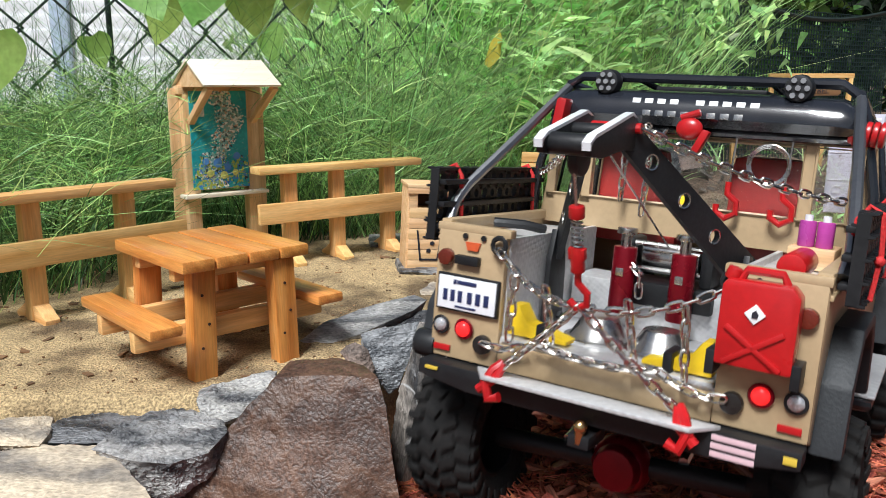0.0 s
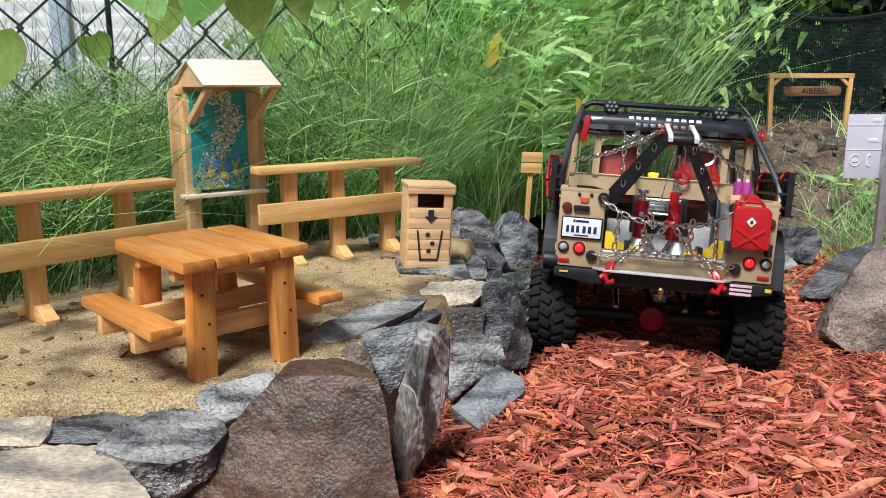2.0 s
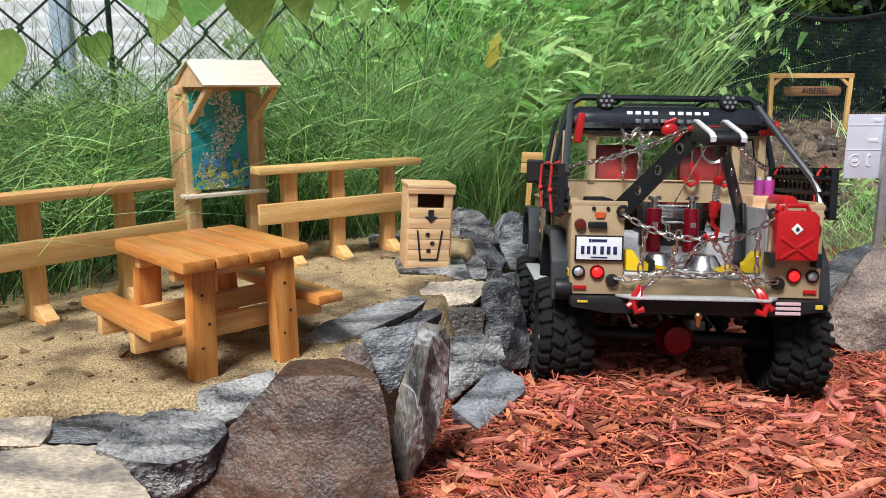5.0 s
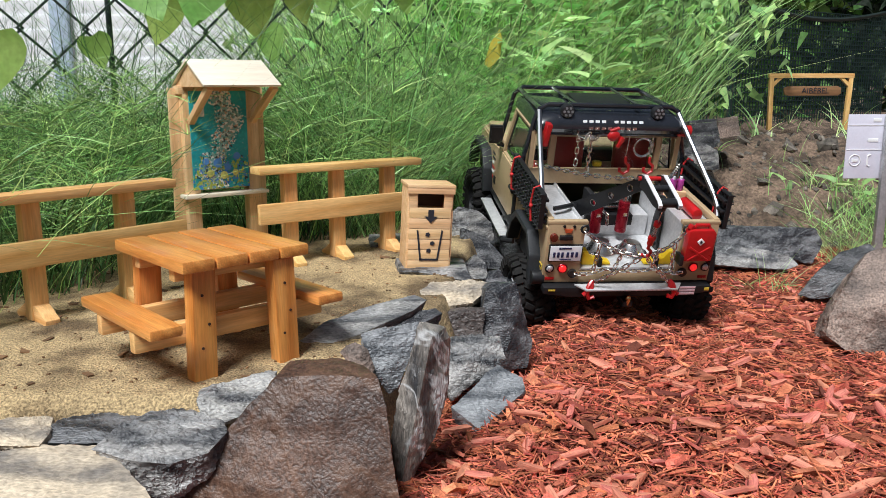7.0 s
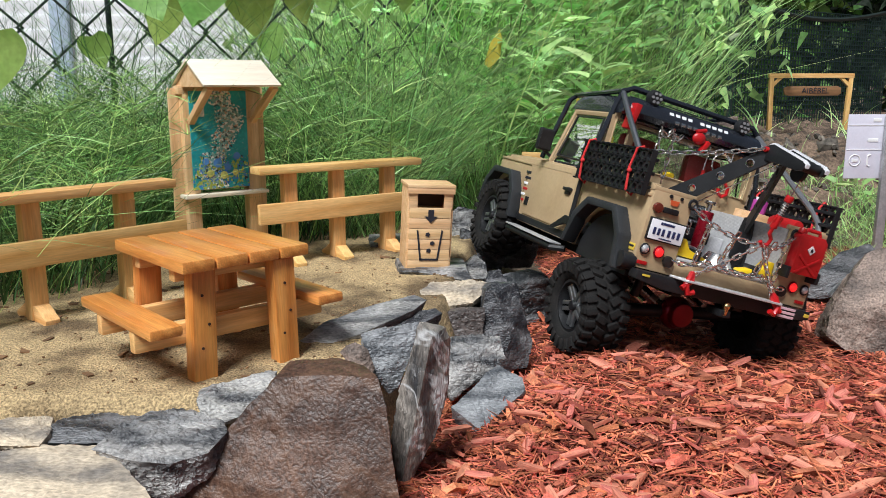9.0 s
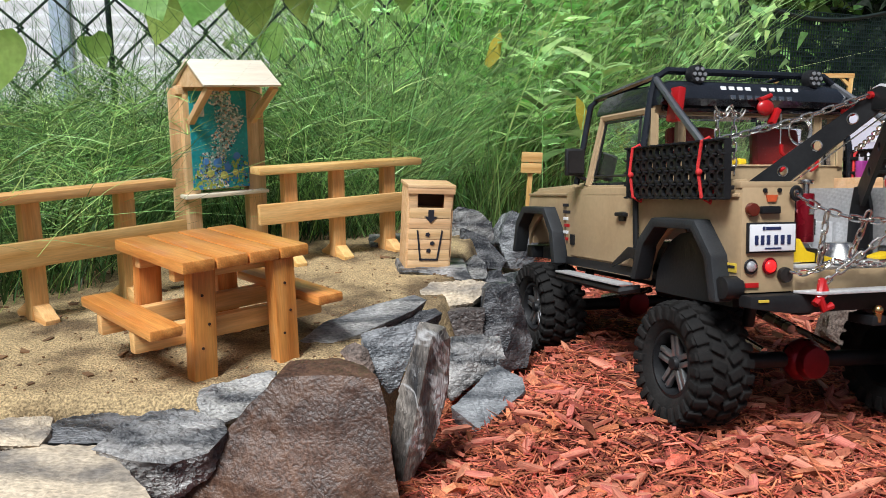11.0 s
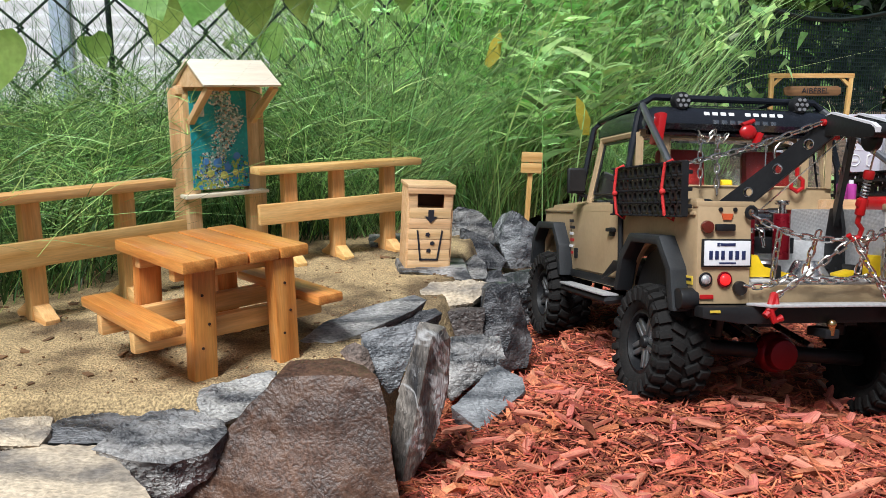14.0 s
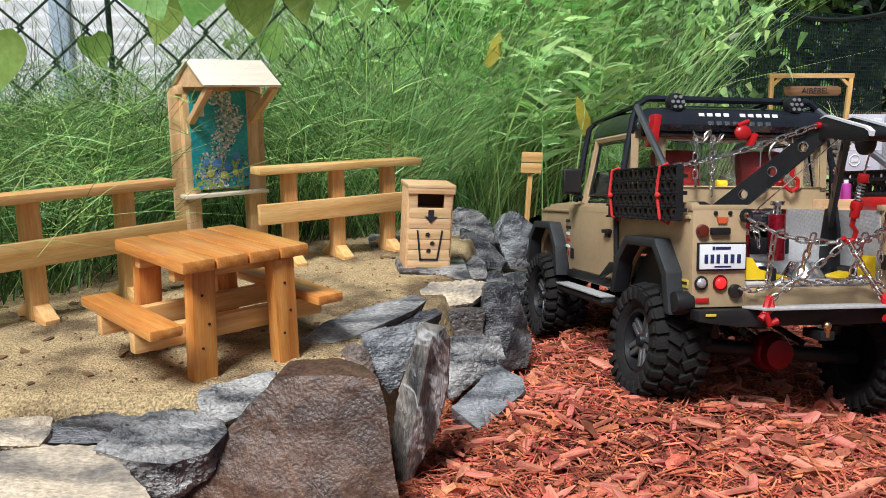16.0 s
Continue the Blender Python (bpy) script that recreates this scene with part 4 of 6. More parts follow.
def cage():
    R = 0.0026
    hoop = [(-0.0905, 0.108, 0.140), (-0.0885, 0.108, 0.170), (-0.0805, 0.112, 0.206), (-0.0765, 0.113, 0.2165), (-0.068, 0.113, 0.2220), (0.068, 0.113, 0.2220), (0.0765, 0.113, 0.2165), (0.0805, 0.112, 0.206),
            (0.0885, 0.108, 0.170), (0.0905, 0.108, 0.140)]
    part("roll_hoop", tube(hoop, R), M_GLOSS, truck, "black tubular roll hoop")
    fr = [(-0.090, 0.213, 0.142), (-0.0785, 0.2105, 0.206), (-0.070, 0.210, 0.2135), (0.070, 0.210, 0.2135), (0.0785, 0.2105, 0.206), (0.090, 0.213, 0.142)]
    part("front_hoop", tube(fr, R), M_GLOSS, truck, "black tubular roll hoop")
    for x in (-0.076, 0.076):
        part("roof_rail", tube([(x, 0.113, 0.2175), (x * 0.97, 0.210, 0.2115)], R), M_GLOSS, truck)
    for x in (-0.035, 0.035):
        part("roof_bar", tube([(x, 0.113, 0.2215), (x, 0.210, 0.2140)], 0.0018), M_GLOSS, truck)
    for s in (-1, 1):
        part("stay", tube([(s * 0.0765, 0.113, 0.2160), (s * 0.082, 0.078, 0.192), (s * 0.0895, 0.026, 0.158), (s * 0.0905, 0.018, 0.150), (s * 0.0895, 0.012, 0.141)], R), M_DARKCHROME, truck, "dark chromed stay of the roll cage")
        lamp = part("roof_lamp", cyl(0.0075, 0.0065, 0.007, pose(s * 0.0495, 0.1035, 0.2185, 90), 16, 0.001), M_BLACK, truck, "black round spot lamp")
        for k in range(7):
            a = k * math.tau / 6
            r = 0 if k == 6 else 0.0042
            part("led", cyl(0.0014, 0.0014, 0.0012, pose(s * 0.0495 + r * math.cos(a), 0.0996, 0.2185 + r * math.sin(a), 90), 8), M_DIODE, lamp, "clear lamp diode")
    part("cross_bar", tube([(-0.076, 0.104, 0.1945), (0.076, 0.104, 0.1945)], 0.0022), M_GLOSS, truck)
    # red lifting block, roll and pulley on the hoop
    part("ratchet_block", box(0.006, 0.012, 0.024, pose(-0.0715, 0.0945, 0.196, 0, 8, 0), 0.0015), M_RED, truck, "red ratchet block")
    bm = None
    for k in range(5):
        bm = cyl(0.0062, 0.0062, 0.0026, pose(0.076 + k * 0.0032, 0.106, 0.1985, 0, 90 + 6, 0), 14, 0.0006, bm=bm)
    part("strap_roll", bm, M_RED, truck, "red ridged roll of strap")
    bm = ball(0.0058, pose(0.001, 0.0935, 0.1955) @ Matrix.Diagonal((1.2, 0.6, 1, 1)))
    cyl(0.0018, 0.0018, 0.010, pose(0.001, 0.0935, 0.2025, 0, 70), bm=bm)
    box(0.004, 0.006, 0.012, pose(0.008, 0.0925, 0.1895, 0, 25), 0.001, bm=bm)
    part("snatch_block", bm, M_RED, truck, "red snatch block")
    for k in range(3):
        part("wire_coil", tube([(0.040 + (0.0105 - k * 0.0007) * math.cos(a), 0.1035 + 0.0006 * k, 0.1800 + (0.0105 - k * 0.0007) * math.sin(a)) for a in np.linspace(0, 2 * math.pi, 20, False)], 0.0005, 5, True), M_STEEL, truck)
    for x in (0.022, 0.049):
        # two hooks on short wires
        hk = part("tow_hook", tube([(x, 0.102, 0.170), (x, 0.102, 0.164), (x + 0.005, 0.102, 0.160), (x + 0.005, 0.102, 0.154), (x, 0.102, 0.151), (x - 0.005, 0.102, 0.154), (x - 0.005, 0.102, 0.158)], 0.0017, 8), M_RED, truck, "red tow hook")
        part("wire", tube([(x, 0.103, 0.170), (x + 0.001, 0.104, 0.193)], 0.0006, 5), M_STEEL, hk)


cage()


def perforated(nx, nz, cell, thick):
    """A plate of cells, each with an eight-sided hole."""
    bm = bmesh.new()
    W, H = nx * cell, nz * cell
    for i in range(nx):
        for j in range(nz):
            cx, cz = (i + 0.5) * cell - W / 2, (j + 0.5) * cell - H / 2
            r = cell * (0.36 if (i + j) % 2 else 0.26)
            layers = []
            for y in (-thick / 2, thick / 2):
                out, ins = [], []
                for k in range(8):
                    a = k * math.tau / 8 + math.tau / 16
                    c, s = math.cos(a), math.sin(a)
                    m = max(abs(c), abs(s))
                    out.append(bm.verts.new((cx + c / m * cell / 2, y, cz + s / m * cell / 2)))
                    ins.append(bm.verts.new((cx + c * r, y, cz + s * r)))
                layers.append((out, ins))
                for k in range(8):
                    bm.faces.new((out[k], out[(k + 1) % 8], ins[(k + 1) % 8], ins[k]))
            for k in range(8):
                bm.faces.new((layers[0][1][k], layers[0][1][(k + 1) % 8], layers[1][1][(k + 1) % 8], layers[1][1][k]))
    box(W, thick * 1.6, 0.0012, pose(0, 0, H / 2), bm=bm)
    box(W, thick * 1.6, 0.0012, pose(0, 0, -H / 2), bm=bm)
    box(0.0012, thick * 1.6, H, pose(W / 2, 0, 0), bm=bm)
    box(0.0012, thick * 1.6, H, pose(-W / 2, 0, 0), bm=bm)
    rnd = random.Random(2)
    for i in range(nx + 1):
        for j in range(nz + 1):
            cyl(0.0009, 0.0006, 0.003, pose(i * cell - W / 2, -thick, j * cell - H / 2, 90), 6, bm=bm)
    return bm


def carried():
    for s in (-1, 1):
        lad = part("recovery_board", perforated(13, 4, 0.0087, 0.003), M_BLACK, truck, "black perforated recovery board", pose(s * 0.0945, 0.0600, 0.1490, 0, 0, s * 90), smooth=False)
        for z in (-0.011, 0.0, 0.011):
            part("rib", box(0.112, 0.004, 0.0026, bevel=0.0006), M_BLACK, lad, "", pose(0, 0.004, z))
        for y in (0.022, 0.104):
            loop = [(s * 0.0995, y, 0.166), (s * 0.1005, y + 0.002, 0.150), (s * 0.0990, y, 0.132), (s * 0.0930, y, 0.1285), (s * 0.0890, y, 0.141), (s * 0.0905, y, 0.163), (s * 0.0945, y, 0.1685)]
            st = part("strap", tube(loop, 0.0011, 7, True), M_STRAP, truck, "red cord tie")
            part("knot", ball(0.0021, pose(s * 0.1003, y + 0.001, 0.1475)), M_STRAP, st)
    # jerrycan on the rear panel
    jc = part("jerrycan", plate([(-0.0145, -0.0165), (0.0145, -0.0165), (0.0145, 0.0135), (0.0110, 0.0175), (-0.0125, 0.0175), (-0.0145, 0.0150)], 0.010, pose(0.0650, -0.0085, 0.1200), 0.0016), M_RED, truck, "red plastic jerrycan")
    for a in (34, -34):
        part("rib", box(0.026, 0.0016, 0.0022, pose(0.0645, -0.0138, 0.1120, 0, a, 0), 0.0006), M_RED, jc)
    flatbar("label", 0.0640, -0.0139, 0.1252, 0.0056, 0.0056, M_WHITEINK, jc, "white diamond label", 0.0008, (0, 45, 0))
    part("label_print", plate([(-0.0010, -0.0014), (0.0010, -0.0014), (0.0014, 0.0000), (0.0003, 0.0018), (-0.0010, 0.0006)], 0.0004, pose(0.0640, -0.0145, 0.1252)), M_INK, jc)
    part("handle", tube([(0.0565, -0.0085, 0.1370), (0.0585, -0.0085, 0.1410), (0.0715, -0.0085, 0.1410), (0.0735, -0.0085, 0.1370)], 0.0017, 8), M_RED, jc)
    part("cap", cyl(0.0030, 0.0030, 0.005, pose(0.0535, -0.0085, 0.1390, 0, 20), 12, 0.0008), M_RED, jc)
    for s in (-1, 1):
        part("bracket", box(0.0035, 0.013, 0.010, pose(0.0650 + s * 0.0158, -0.0065, 0.1035), 0.0006), M_BLACK, jc)
    # wheel chocks in the bed corners
    for s in (-1, 1):
        ck = part("wheel_chock", plate([(-0.006, 0.0), (0.024, 0.0), (0.024, 0.002), (0.004, 0.007), (-0.001, 0.0145), (-0.006, 0.0145)], 0.011, pose(-s * 0.0, 0, 0) if s < 0 else pose(0, 0, 0, 0, 0, 180), 0.0008), M_YELLOW, truck, "yellow plastic wheel chock")
        ck.matrix_basis = pose(s * 0.0415, 0.0085, 0.0925)
        part("chock_strap", box(0.004, 0.016, 0.009, pose(-s * 0.012, -0.001, 0.0035), 0.0008), M_BLACK, ck)
    # bottle jacks, winch, domed caps
    for x, y in ((-0.0155, 0.064), (0.0140, 0.066)):
        j = part("bottle_jack", cyl(0.0062, 0.0060, 0.034, pose(x, y, 0.117), 18, 0.001), M_DARKRED, truck, "dark red bottle jack")
        part("jack_head", cyl(0.0028, 0.0028, 0.008, pose(x, y, 0.137), 12), M_STEEL, j)
        part("jack_collar", cyl(0.0052, 0.0052, 0.003, pose(x, y, 0.142), 14, 0.0005), M_STEEL, j)
        flatbar("print_bar", x, y - 0.0062, 0.1215, 0.004, 0.004, M_STEEL, j)
    w = part("winch", box(0.052, 0.030, 0.012, pose(0.002, 0.086, 0.110), 0.001), M_BLACK, truck, "black winch base")
    part("winch_drum", cyl(0.0068, 0.0068, 0.030, pose(0.002, 0.088, 0.128, 0, 90), 18, 0.0006), M_STEEL, w, "bright winch drum")
    for z in (0.135, 0.122):
        part("winch_rod", cyl(0.0016, 0.0016, 0.046, pose(0.002, 0.079, z, 0, 90), 8), M_STEEL, w)
    for s in (-1, 1):
        part("winch_end", box(0.007, 0.022, 0.022, pose(0.002 + s * 0.0205, 0.087, 0.127), 0.003), M_BLACK, w)
    for x, y in ((-0.016, 0.040), (0.016, 0.036)):
        d = part("domed_cap", cyl(0.0155, 0.0085, 0.012, pose(x, y, 0.0955), 24, 0.001), M_STEEL, truck, "bright conical cap on the bed")
        part("cap_rim", cyl(0.0172, 0.0172, 0.0018, pose(x, y, 0.0903), 24, 0.0004), M_STEEL, d)
    part("chequer_box", box(0.096, 0.030, 0.024, pose(0, 0.092, 0.1015), 0.001), M_CHEQ, truck, "silver chequered box across the bed")
    # crate with purple bottles, red cylinder
    cr = part("crate", box(0.020, 0.026, 0.010, pose(0.070, 0.078, 0.1400), 0.0008), M_LIGHTPINE, truck, "small wooden crate")
    for k in range(2):
        b = part("bottle", cyl(0.0038, 0.0038, 0.012, pose(0.0665 + 0.0078 * k, 0.072, 0.1510), 12, 0.0008), M_PURPLE, cr, "purple plastic bottle")
        part("bottle_cap", cyl(0.0018, 0.0018, 0.003, pose(0.0665 + 0.0078 * k, 0.072, 0.1582), 10), M_WHITE, b)
    part("fire_extinguisher", cyl(0.0060, 0.0060, 0.034, pose(0.0700, 0.032, 0.1410, 90), 16, 0.002), M_RED, truck, "red cylinder lying on the bed side")
    part("grab_handle", tube([(-0.074, 0.030, 0.141), (-0.060, 0.036, 0.141), (-0.052, 0.044, 0.139)], 0.0024, 8), M_BLACK, truck)
    # pick axe hung on the side behind the door
    ax = part("pick_axe", tube([(-0.0925, 0.112, 0.136), (-0.0925, 0.110, 0.086)], 0.0022, 8), M_BLACK, truck, "small black pick axe")
    part("pick_head", plate([(-0.004, 0.0035), (0.006, 0.004), (0.030, -0.010), (0.032, -0.013), (0.006, -0.004), (-0.006, -0.004), (-0.012, 0.001)], 0.003, pose(-0.0935, 0.112, 0.092, 0, 0, 90), 0.0005), M_BLACK, ax)
    part("bottle_rack", cyl(0.007, 0.007, 0.012, pose(-0.091, 0.004, 0.079, 0, 90), 14, 0.001), M_BLACK, truck, "black round fairlead")


carried()


def bored_bar(L, w0, w1, thick, holes, r):
    """A tapering flat bar along x with bored holes, its faces in x and z."""
    bm = bmesh.new()
    half = lambda u: w0 + (w1 - w0) * u
    reach = 0.12
    cuts = [0.0]
    for h in holes:
        cuts += [h - reach, h + reach]
    cuts.append(1.0)
    inner = []
    for y in (-thick / 2, thick / 2):
        for i, (e0, e1) in enumerate(zip(cuts, cuts[1:])):
            if i % 2 == 0:
                bm.faces.new([bm.verts.new((u * L, y, z)) for u, z in ((e0, -half(e0)), (e1, -half(e1)), (e1, half(e1)), (e0, half(e0)))])
                continue
            out, ins = [], []
            for k in range(16):
                c, s = math.cos(k * math.tau / 16), math.sin(k * math.tau / 16)
                m = max(abs(c), abs(s))
                u = (e0 + e1) / 2 + c / m * (e1 - e0) / 2
                out.append(bm.verts.new((u * L, y, s / m * half(u))))
                ins.append(bm.verts.new(((e0 + e1) / 2 * L + c * r, y, s * r)))
            for k in range(16):
                bm.faces.new((out[k], out[(k + 1) % 16], ins[(k + 1) % 16], ins[k]))
            inner.append(ins)
    n = len(holes)
    for lo, hi in zip(inner[:n], inner[n:]):
        for k in range(16):
            bm.faces.new((lo[k], lo[(k + 1) % 16], hi[(k + 1) % 16], hi[k]))
    for z in (-1, 1):
        bm.faces.new([bm.verts.new((u * L, y, z * half(u))) for u, y in ((0, -thick / 2), (1, -thick / 2), (1, thick / 2), (0, thick / 2))])
    for u in (0, 1):
        bm.faces.new([bm.verts.new((u * L, y, z * half(u))) for y, z in ((-thick / 2, -1), (thick / 2, -1), (thick / 2, 1), (-thick / 2, 1))])
    bmesh.ops.remove_doubles(bm, verts=bm.verts[:], dist=1e-5)
    return bm


def crane():
    for s in (-1, 1):
        a, b = Vector((s * 0.0455, 0.049, 0.1315)), Vector((s * 0.0085, -0.017, 0.1875))
        d = b - a
        nx = d.normalized()
        # the flat of the bar stands upright and faces outwards
        nz = (Vector((0, 0, 1)) - nx * nx.z).normalized()
        turn = Matrix((nx, nz.cross(nx), nz)).transposed().to_4x4()
        arm = part("crane_arm", bored_bar(d.length, 0.0082, 0.0058, 0.003, (0.30, 0.57, 0.84), 0.0031), M_BLACK, truck, "black bored steel crane arm", Matrix.Translation(a) @ turn, smooth=False)
        for u in (0.30, 0.57, 0.84):
            ring = [(u * d.length + 0.0032 * math.cos(k), 0, 0.0032 * math.sin(k)) for k in np.linspace(0, math.tau, 14, False)]
            part("bore_edge", tube([(x, -0.0016 * -s, z) for x, y, z in ring], 0.0004, 4, True), M_STEEL, arm, "bright worn edge of a bored hole")
        # foot bolted to the bed
        ft = part("arm_foot", yz([(0.040, 0.088), (0.062, 0.088), (0.060, 0.118), (0.056, 0.138), (0.045, 0.140), (0.041, 0.124)], 0.003, s * 0.0470, 0.0006), M_BLACK, truck)
        for y, z in ((0.046, 0.094), (0.056, 0.094), (0.050, 0.131)):
            part("bolt", cyl(0.0022, 0.0022, 0.003, pose(s * 0.0450, y, z, 0, 90), 6), M_BLACK, ft)
        # head cheek with a bright upper edge
        ck = part("head_cheek", yz([(-0.004, 0.183), (-0.007, 0.192), (-0.022, 0.1968), (-0.058, 0.1868), (-0.062, 0.1840), (-0.060, 0.1795), (-0.050, 0.1790), (-0.028, 0.1825)], 0.003, s * 0.0094, 0.0005), M_BLACK, truck)
        part("cheek_edge", yz([(-0.016, 0.1955), (-0.022, 0.1975), (-0.0583, 0.1875), (-0.0628, 0.1845), (-0.0620, 0.1815), (-0.0612, 0.1842), (-0.058, 0.1862), (-0.022, 0.1962)], 0.0034, s * 0.0094), M_WHITE, ck, "bright edge of the crane head")
    part("head_roller", cyl(0.0042, 0.0042, 0.017, pose(0, -0.054, 0.1835, 0, 90), 16, 0.0006), M_BLACK, truck)
    part("head_roller", cyl(0.0032, 0.0032, 0.017, pose(0, -0.034, 0.1890, 0, 90), 16, 0.0006), M_BLACK, truck)
    part("sheave", cyl(0.0075, 0.0075, 0.004, pose(0, -0.045, 0.1790, 0, 90), 20, 0.0008), M_BLACK, truck)
    part("head_pin", cyl(0.0022, 0.0022, 0.026, pose(0, -0.016, 0.1915, 0, 90), 10), M_RED, truck)
    # wire, spring and red hook, drawn forward by the chains
    top, mid, low = Vector((0, -0.050, 0.177)), Vector((0.0004, -0.0432, 0.158)), Vector((0.0004, -0.0325, 0.122))
    run = (low - mid).normalized()
    turn = run.to_track_quat("-Z", "Y").to_matrix().to_4x4()
    place = lambda u: Matrix.Translation(mid.lerp(low, u)) @ turn
    wr = part("crane_wire", tube([top, mid, mid.lerp(low, 0.5)], 0.0006, 6), M_STEEL, truck)
    part("wire_stop", cyl(0.0032, 0.0032, 0.0052, place(0.0), 14, 0.001), M_RED, wr, "red wire stop")
    helix = [place(0.06 + 0.32 * k / 48) @ Vector((0.0021 * math.cos(k * 0.8), 0.0021 * math.sin(k * 0.8), 0)) for k in range(48)]
    part("spring", tube(helix, 0.0005, 5), M_STEEL, wr)
    bm = cyl(0.0030, 0.0026, 0.011, place(0.52), 14, 0.0008)
    box(0.007, 0.0034, 0.005, place(0.46), 0.0008, bm=bm)
    part("hook_block", bm, M_RED, wr, "red hook block")
    hook = [(0, 0, 0.006), (0, 0, 0.0), (0.004, 0, -0.004), (0.0035, 0, -0.009), (-0.001, 0, -0.011), (-0.004, 0, -0.008)]
    part("crane_hook", tube([place(0.80) @ Vector(p) for p in hook], 0.0016, 8), M_RED, wr, "red crane hook")
    part("winch_wire", tube([(0.002, 0.080, 0.134), (0.0, -0.034, 0.190)], 0.0005, 5), M_STEEL, truck)


crane()

# chains: oval links, each turned a quarter from the last
LINK = to_mesh("link", tube([(0.0022 * math.copysign(1, math.cos(a)) * (abs(math.cos(a)) > 0.3) + 0.0016 * math.cos(a), 0.0018 * math.sin(a), 0) for a in np.linspace(0.2, 2 * math.pi + 0.2, 10, False)], 0.00070, 6, True), M_CHAIN, True)


def chain(points, sag, label="bright steel chain"):
    pts = [Vector(p) for p in points]
    path = []
    for a, b in zip(pts, pts[1:]):
        for k in range(40):
            u = k / 40
            path.append(a.lerp(b, u) - Vector((0, 0, sag * 4 * u * (1 - u))))
    path.append(pts[-1])
    step, run, out = 0.0054, 0.0, [path[0]]
    for p, q in zip(path, path[1:]):
        run += (q - p).length
        if run >= step:
            out.append(q)
            run = 0.0
    first = None
    for i, (p, q) in enumerate(zip(out, out[1:])):
        d = q - p
        m = Matrix.Translation((p + q) / 2) @ d.to_track_quat("X", "Z").to_matrix().to_4x4() @ pose(0, 0, 0, 90 * (i % 2) + 15)
        ob = new("chain" if first is None else "link", LINK)
        if first is None:
            first = tagged(ob, label)
            ob.parent = truck
            ob.matrix_basis = m
        else:
            ob.parent = first
            ob.matrix_basis = first.matrix_basis.inverted() @ m


HUB = (0.0005, -0.0315, 0.1195)
chain([(-0.052, -0.005, 0.133), HUB], 0.006)
chain([(0.052, -0.005, 0.133), HUB], 0.006)
chain([HUB, (-0.041, -0.014, 0.081)], 0.001)
chain([HUB, (0.040, -0.014, 0.081)], 0.001)
chain([(-0.056, -0.006, 0.088), (-0.028, -0.008, 0.094), (0.028, -0.008, 0.094), (0.056, -0.006, 0.088)], 0.003)
for x in (-0.038, -0.018, 0.018, 0.038):
    chain([(x, -0.006 - 0.028 * (1 - abs(x) / 0.052), 0.1235), (x * 1.05, -0.010, 0.093)], 0.0)
chain([(-0.013, -0.016, 0.1915), (-0.0795, 0.091, 0.166)], 0.004)
chain([(0.013, -0.016, 0.1915), (0.0785, 0.091, 0.166)], 0.004)
chain([(-0.034, 0.101, 0.193), (-0.034, 0.099, 0.150)], 0.0)
chain([(-0.020, 0.101, 0.193), (-0.021, 0.098, 0.148)], 0.0)
chain([(-0.036, 0.100, 0.196), (-0.030, 0.099, 0.189), (-0.024, 0.100, 0.197), (-0.018, 0.099, 0.189), (-0.012, 0.100, 0.196)], 0.002)
chain([(-0.018, 0.064, 0.130), (-0.006, 0.060, 0.124), (-0.004, 0.058, 0.108)], 0.002)
for s in (-1, 1):
    part("hook", tube([(s * 0.040, -0.013, 0.083), (s * 0.043, -0.016, 0.080), (s * 0.046, -0.018, 0.074), (s * 0.043, -0.019, 0.067), (s * 0.038, -0.019, 0.069)], 0.0024, 8), M_RED, truck, "red grab hook on the bumper")
    part("hook", tube([(s * 0.040, -0.013, 0.083), (s * 0.041, -0.017, 0.077), (s * 0.049, -0.018, 0.070)], 0.0024, 8), M_RED, truck, "red grab hook on the bumper")


def running_gear():
    bm = None
    for s in (-1, 1):
        bm = box(0.010, 0.310, 0.014, pose(s * 0.032, 0.165, 0.066), bm=bm)
    part("chassis", bm, M_BLACK, truck, smooth=False)
    part("gearbox", box(0.040, 0.070, 0.022, pose(0, 0.170, 0.058), 0.004), M_BLACK, truck)
    part("propshaft", tube([(0, 0.060, 0.040), (0, 0.150, 0.058), (0, 0.190, 0.058), (0.01, 0.280, 0.056)], 0.0035), M_STEEL, truck)
    for s in (-1, 1):
        for y in (0.040, 0.270):
            part("shock_absorber", cyl(0.0042, 0.0042, 0.036, pose(s * 0.048, y, 0.066, 12, 0, 0), 12), M_BLACK, truck)


running_gear()


def make_tyre():
    prof = [(-0.0135, 0.0215), (-0.0165, 0.0235), (-0.0188, 0.0285), (-0.0192, 0.0330), (-0.0178, 0.0365), (-0.0140, 0.0380), (0.0140, 0.0380), (0.0178, 0.0365), (0.0192, 0.0330), (0.0188, 0.0285), (0.0165, 0.0235), (0.0135, 0.0215)]
    bm = bmesh.new()
    n = 40
    rings = [[bm.verts.new((x, r * math.cos(k * math.tau / n), r * math.sin(k * math.tau / n))) for x, r in prof] for k in range(n)]
    for k in range(n):
        a, b = rings[k], rings[(k + 1) % n]
        for j in range(len(prof)):
            bm.faces.new((a[j], b[j], b[(j + 1) % len(prof)], a[(j + 1) % len(prof)]))
    return to_mesh("wheel", bm, M_RUBBER, True)


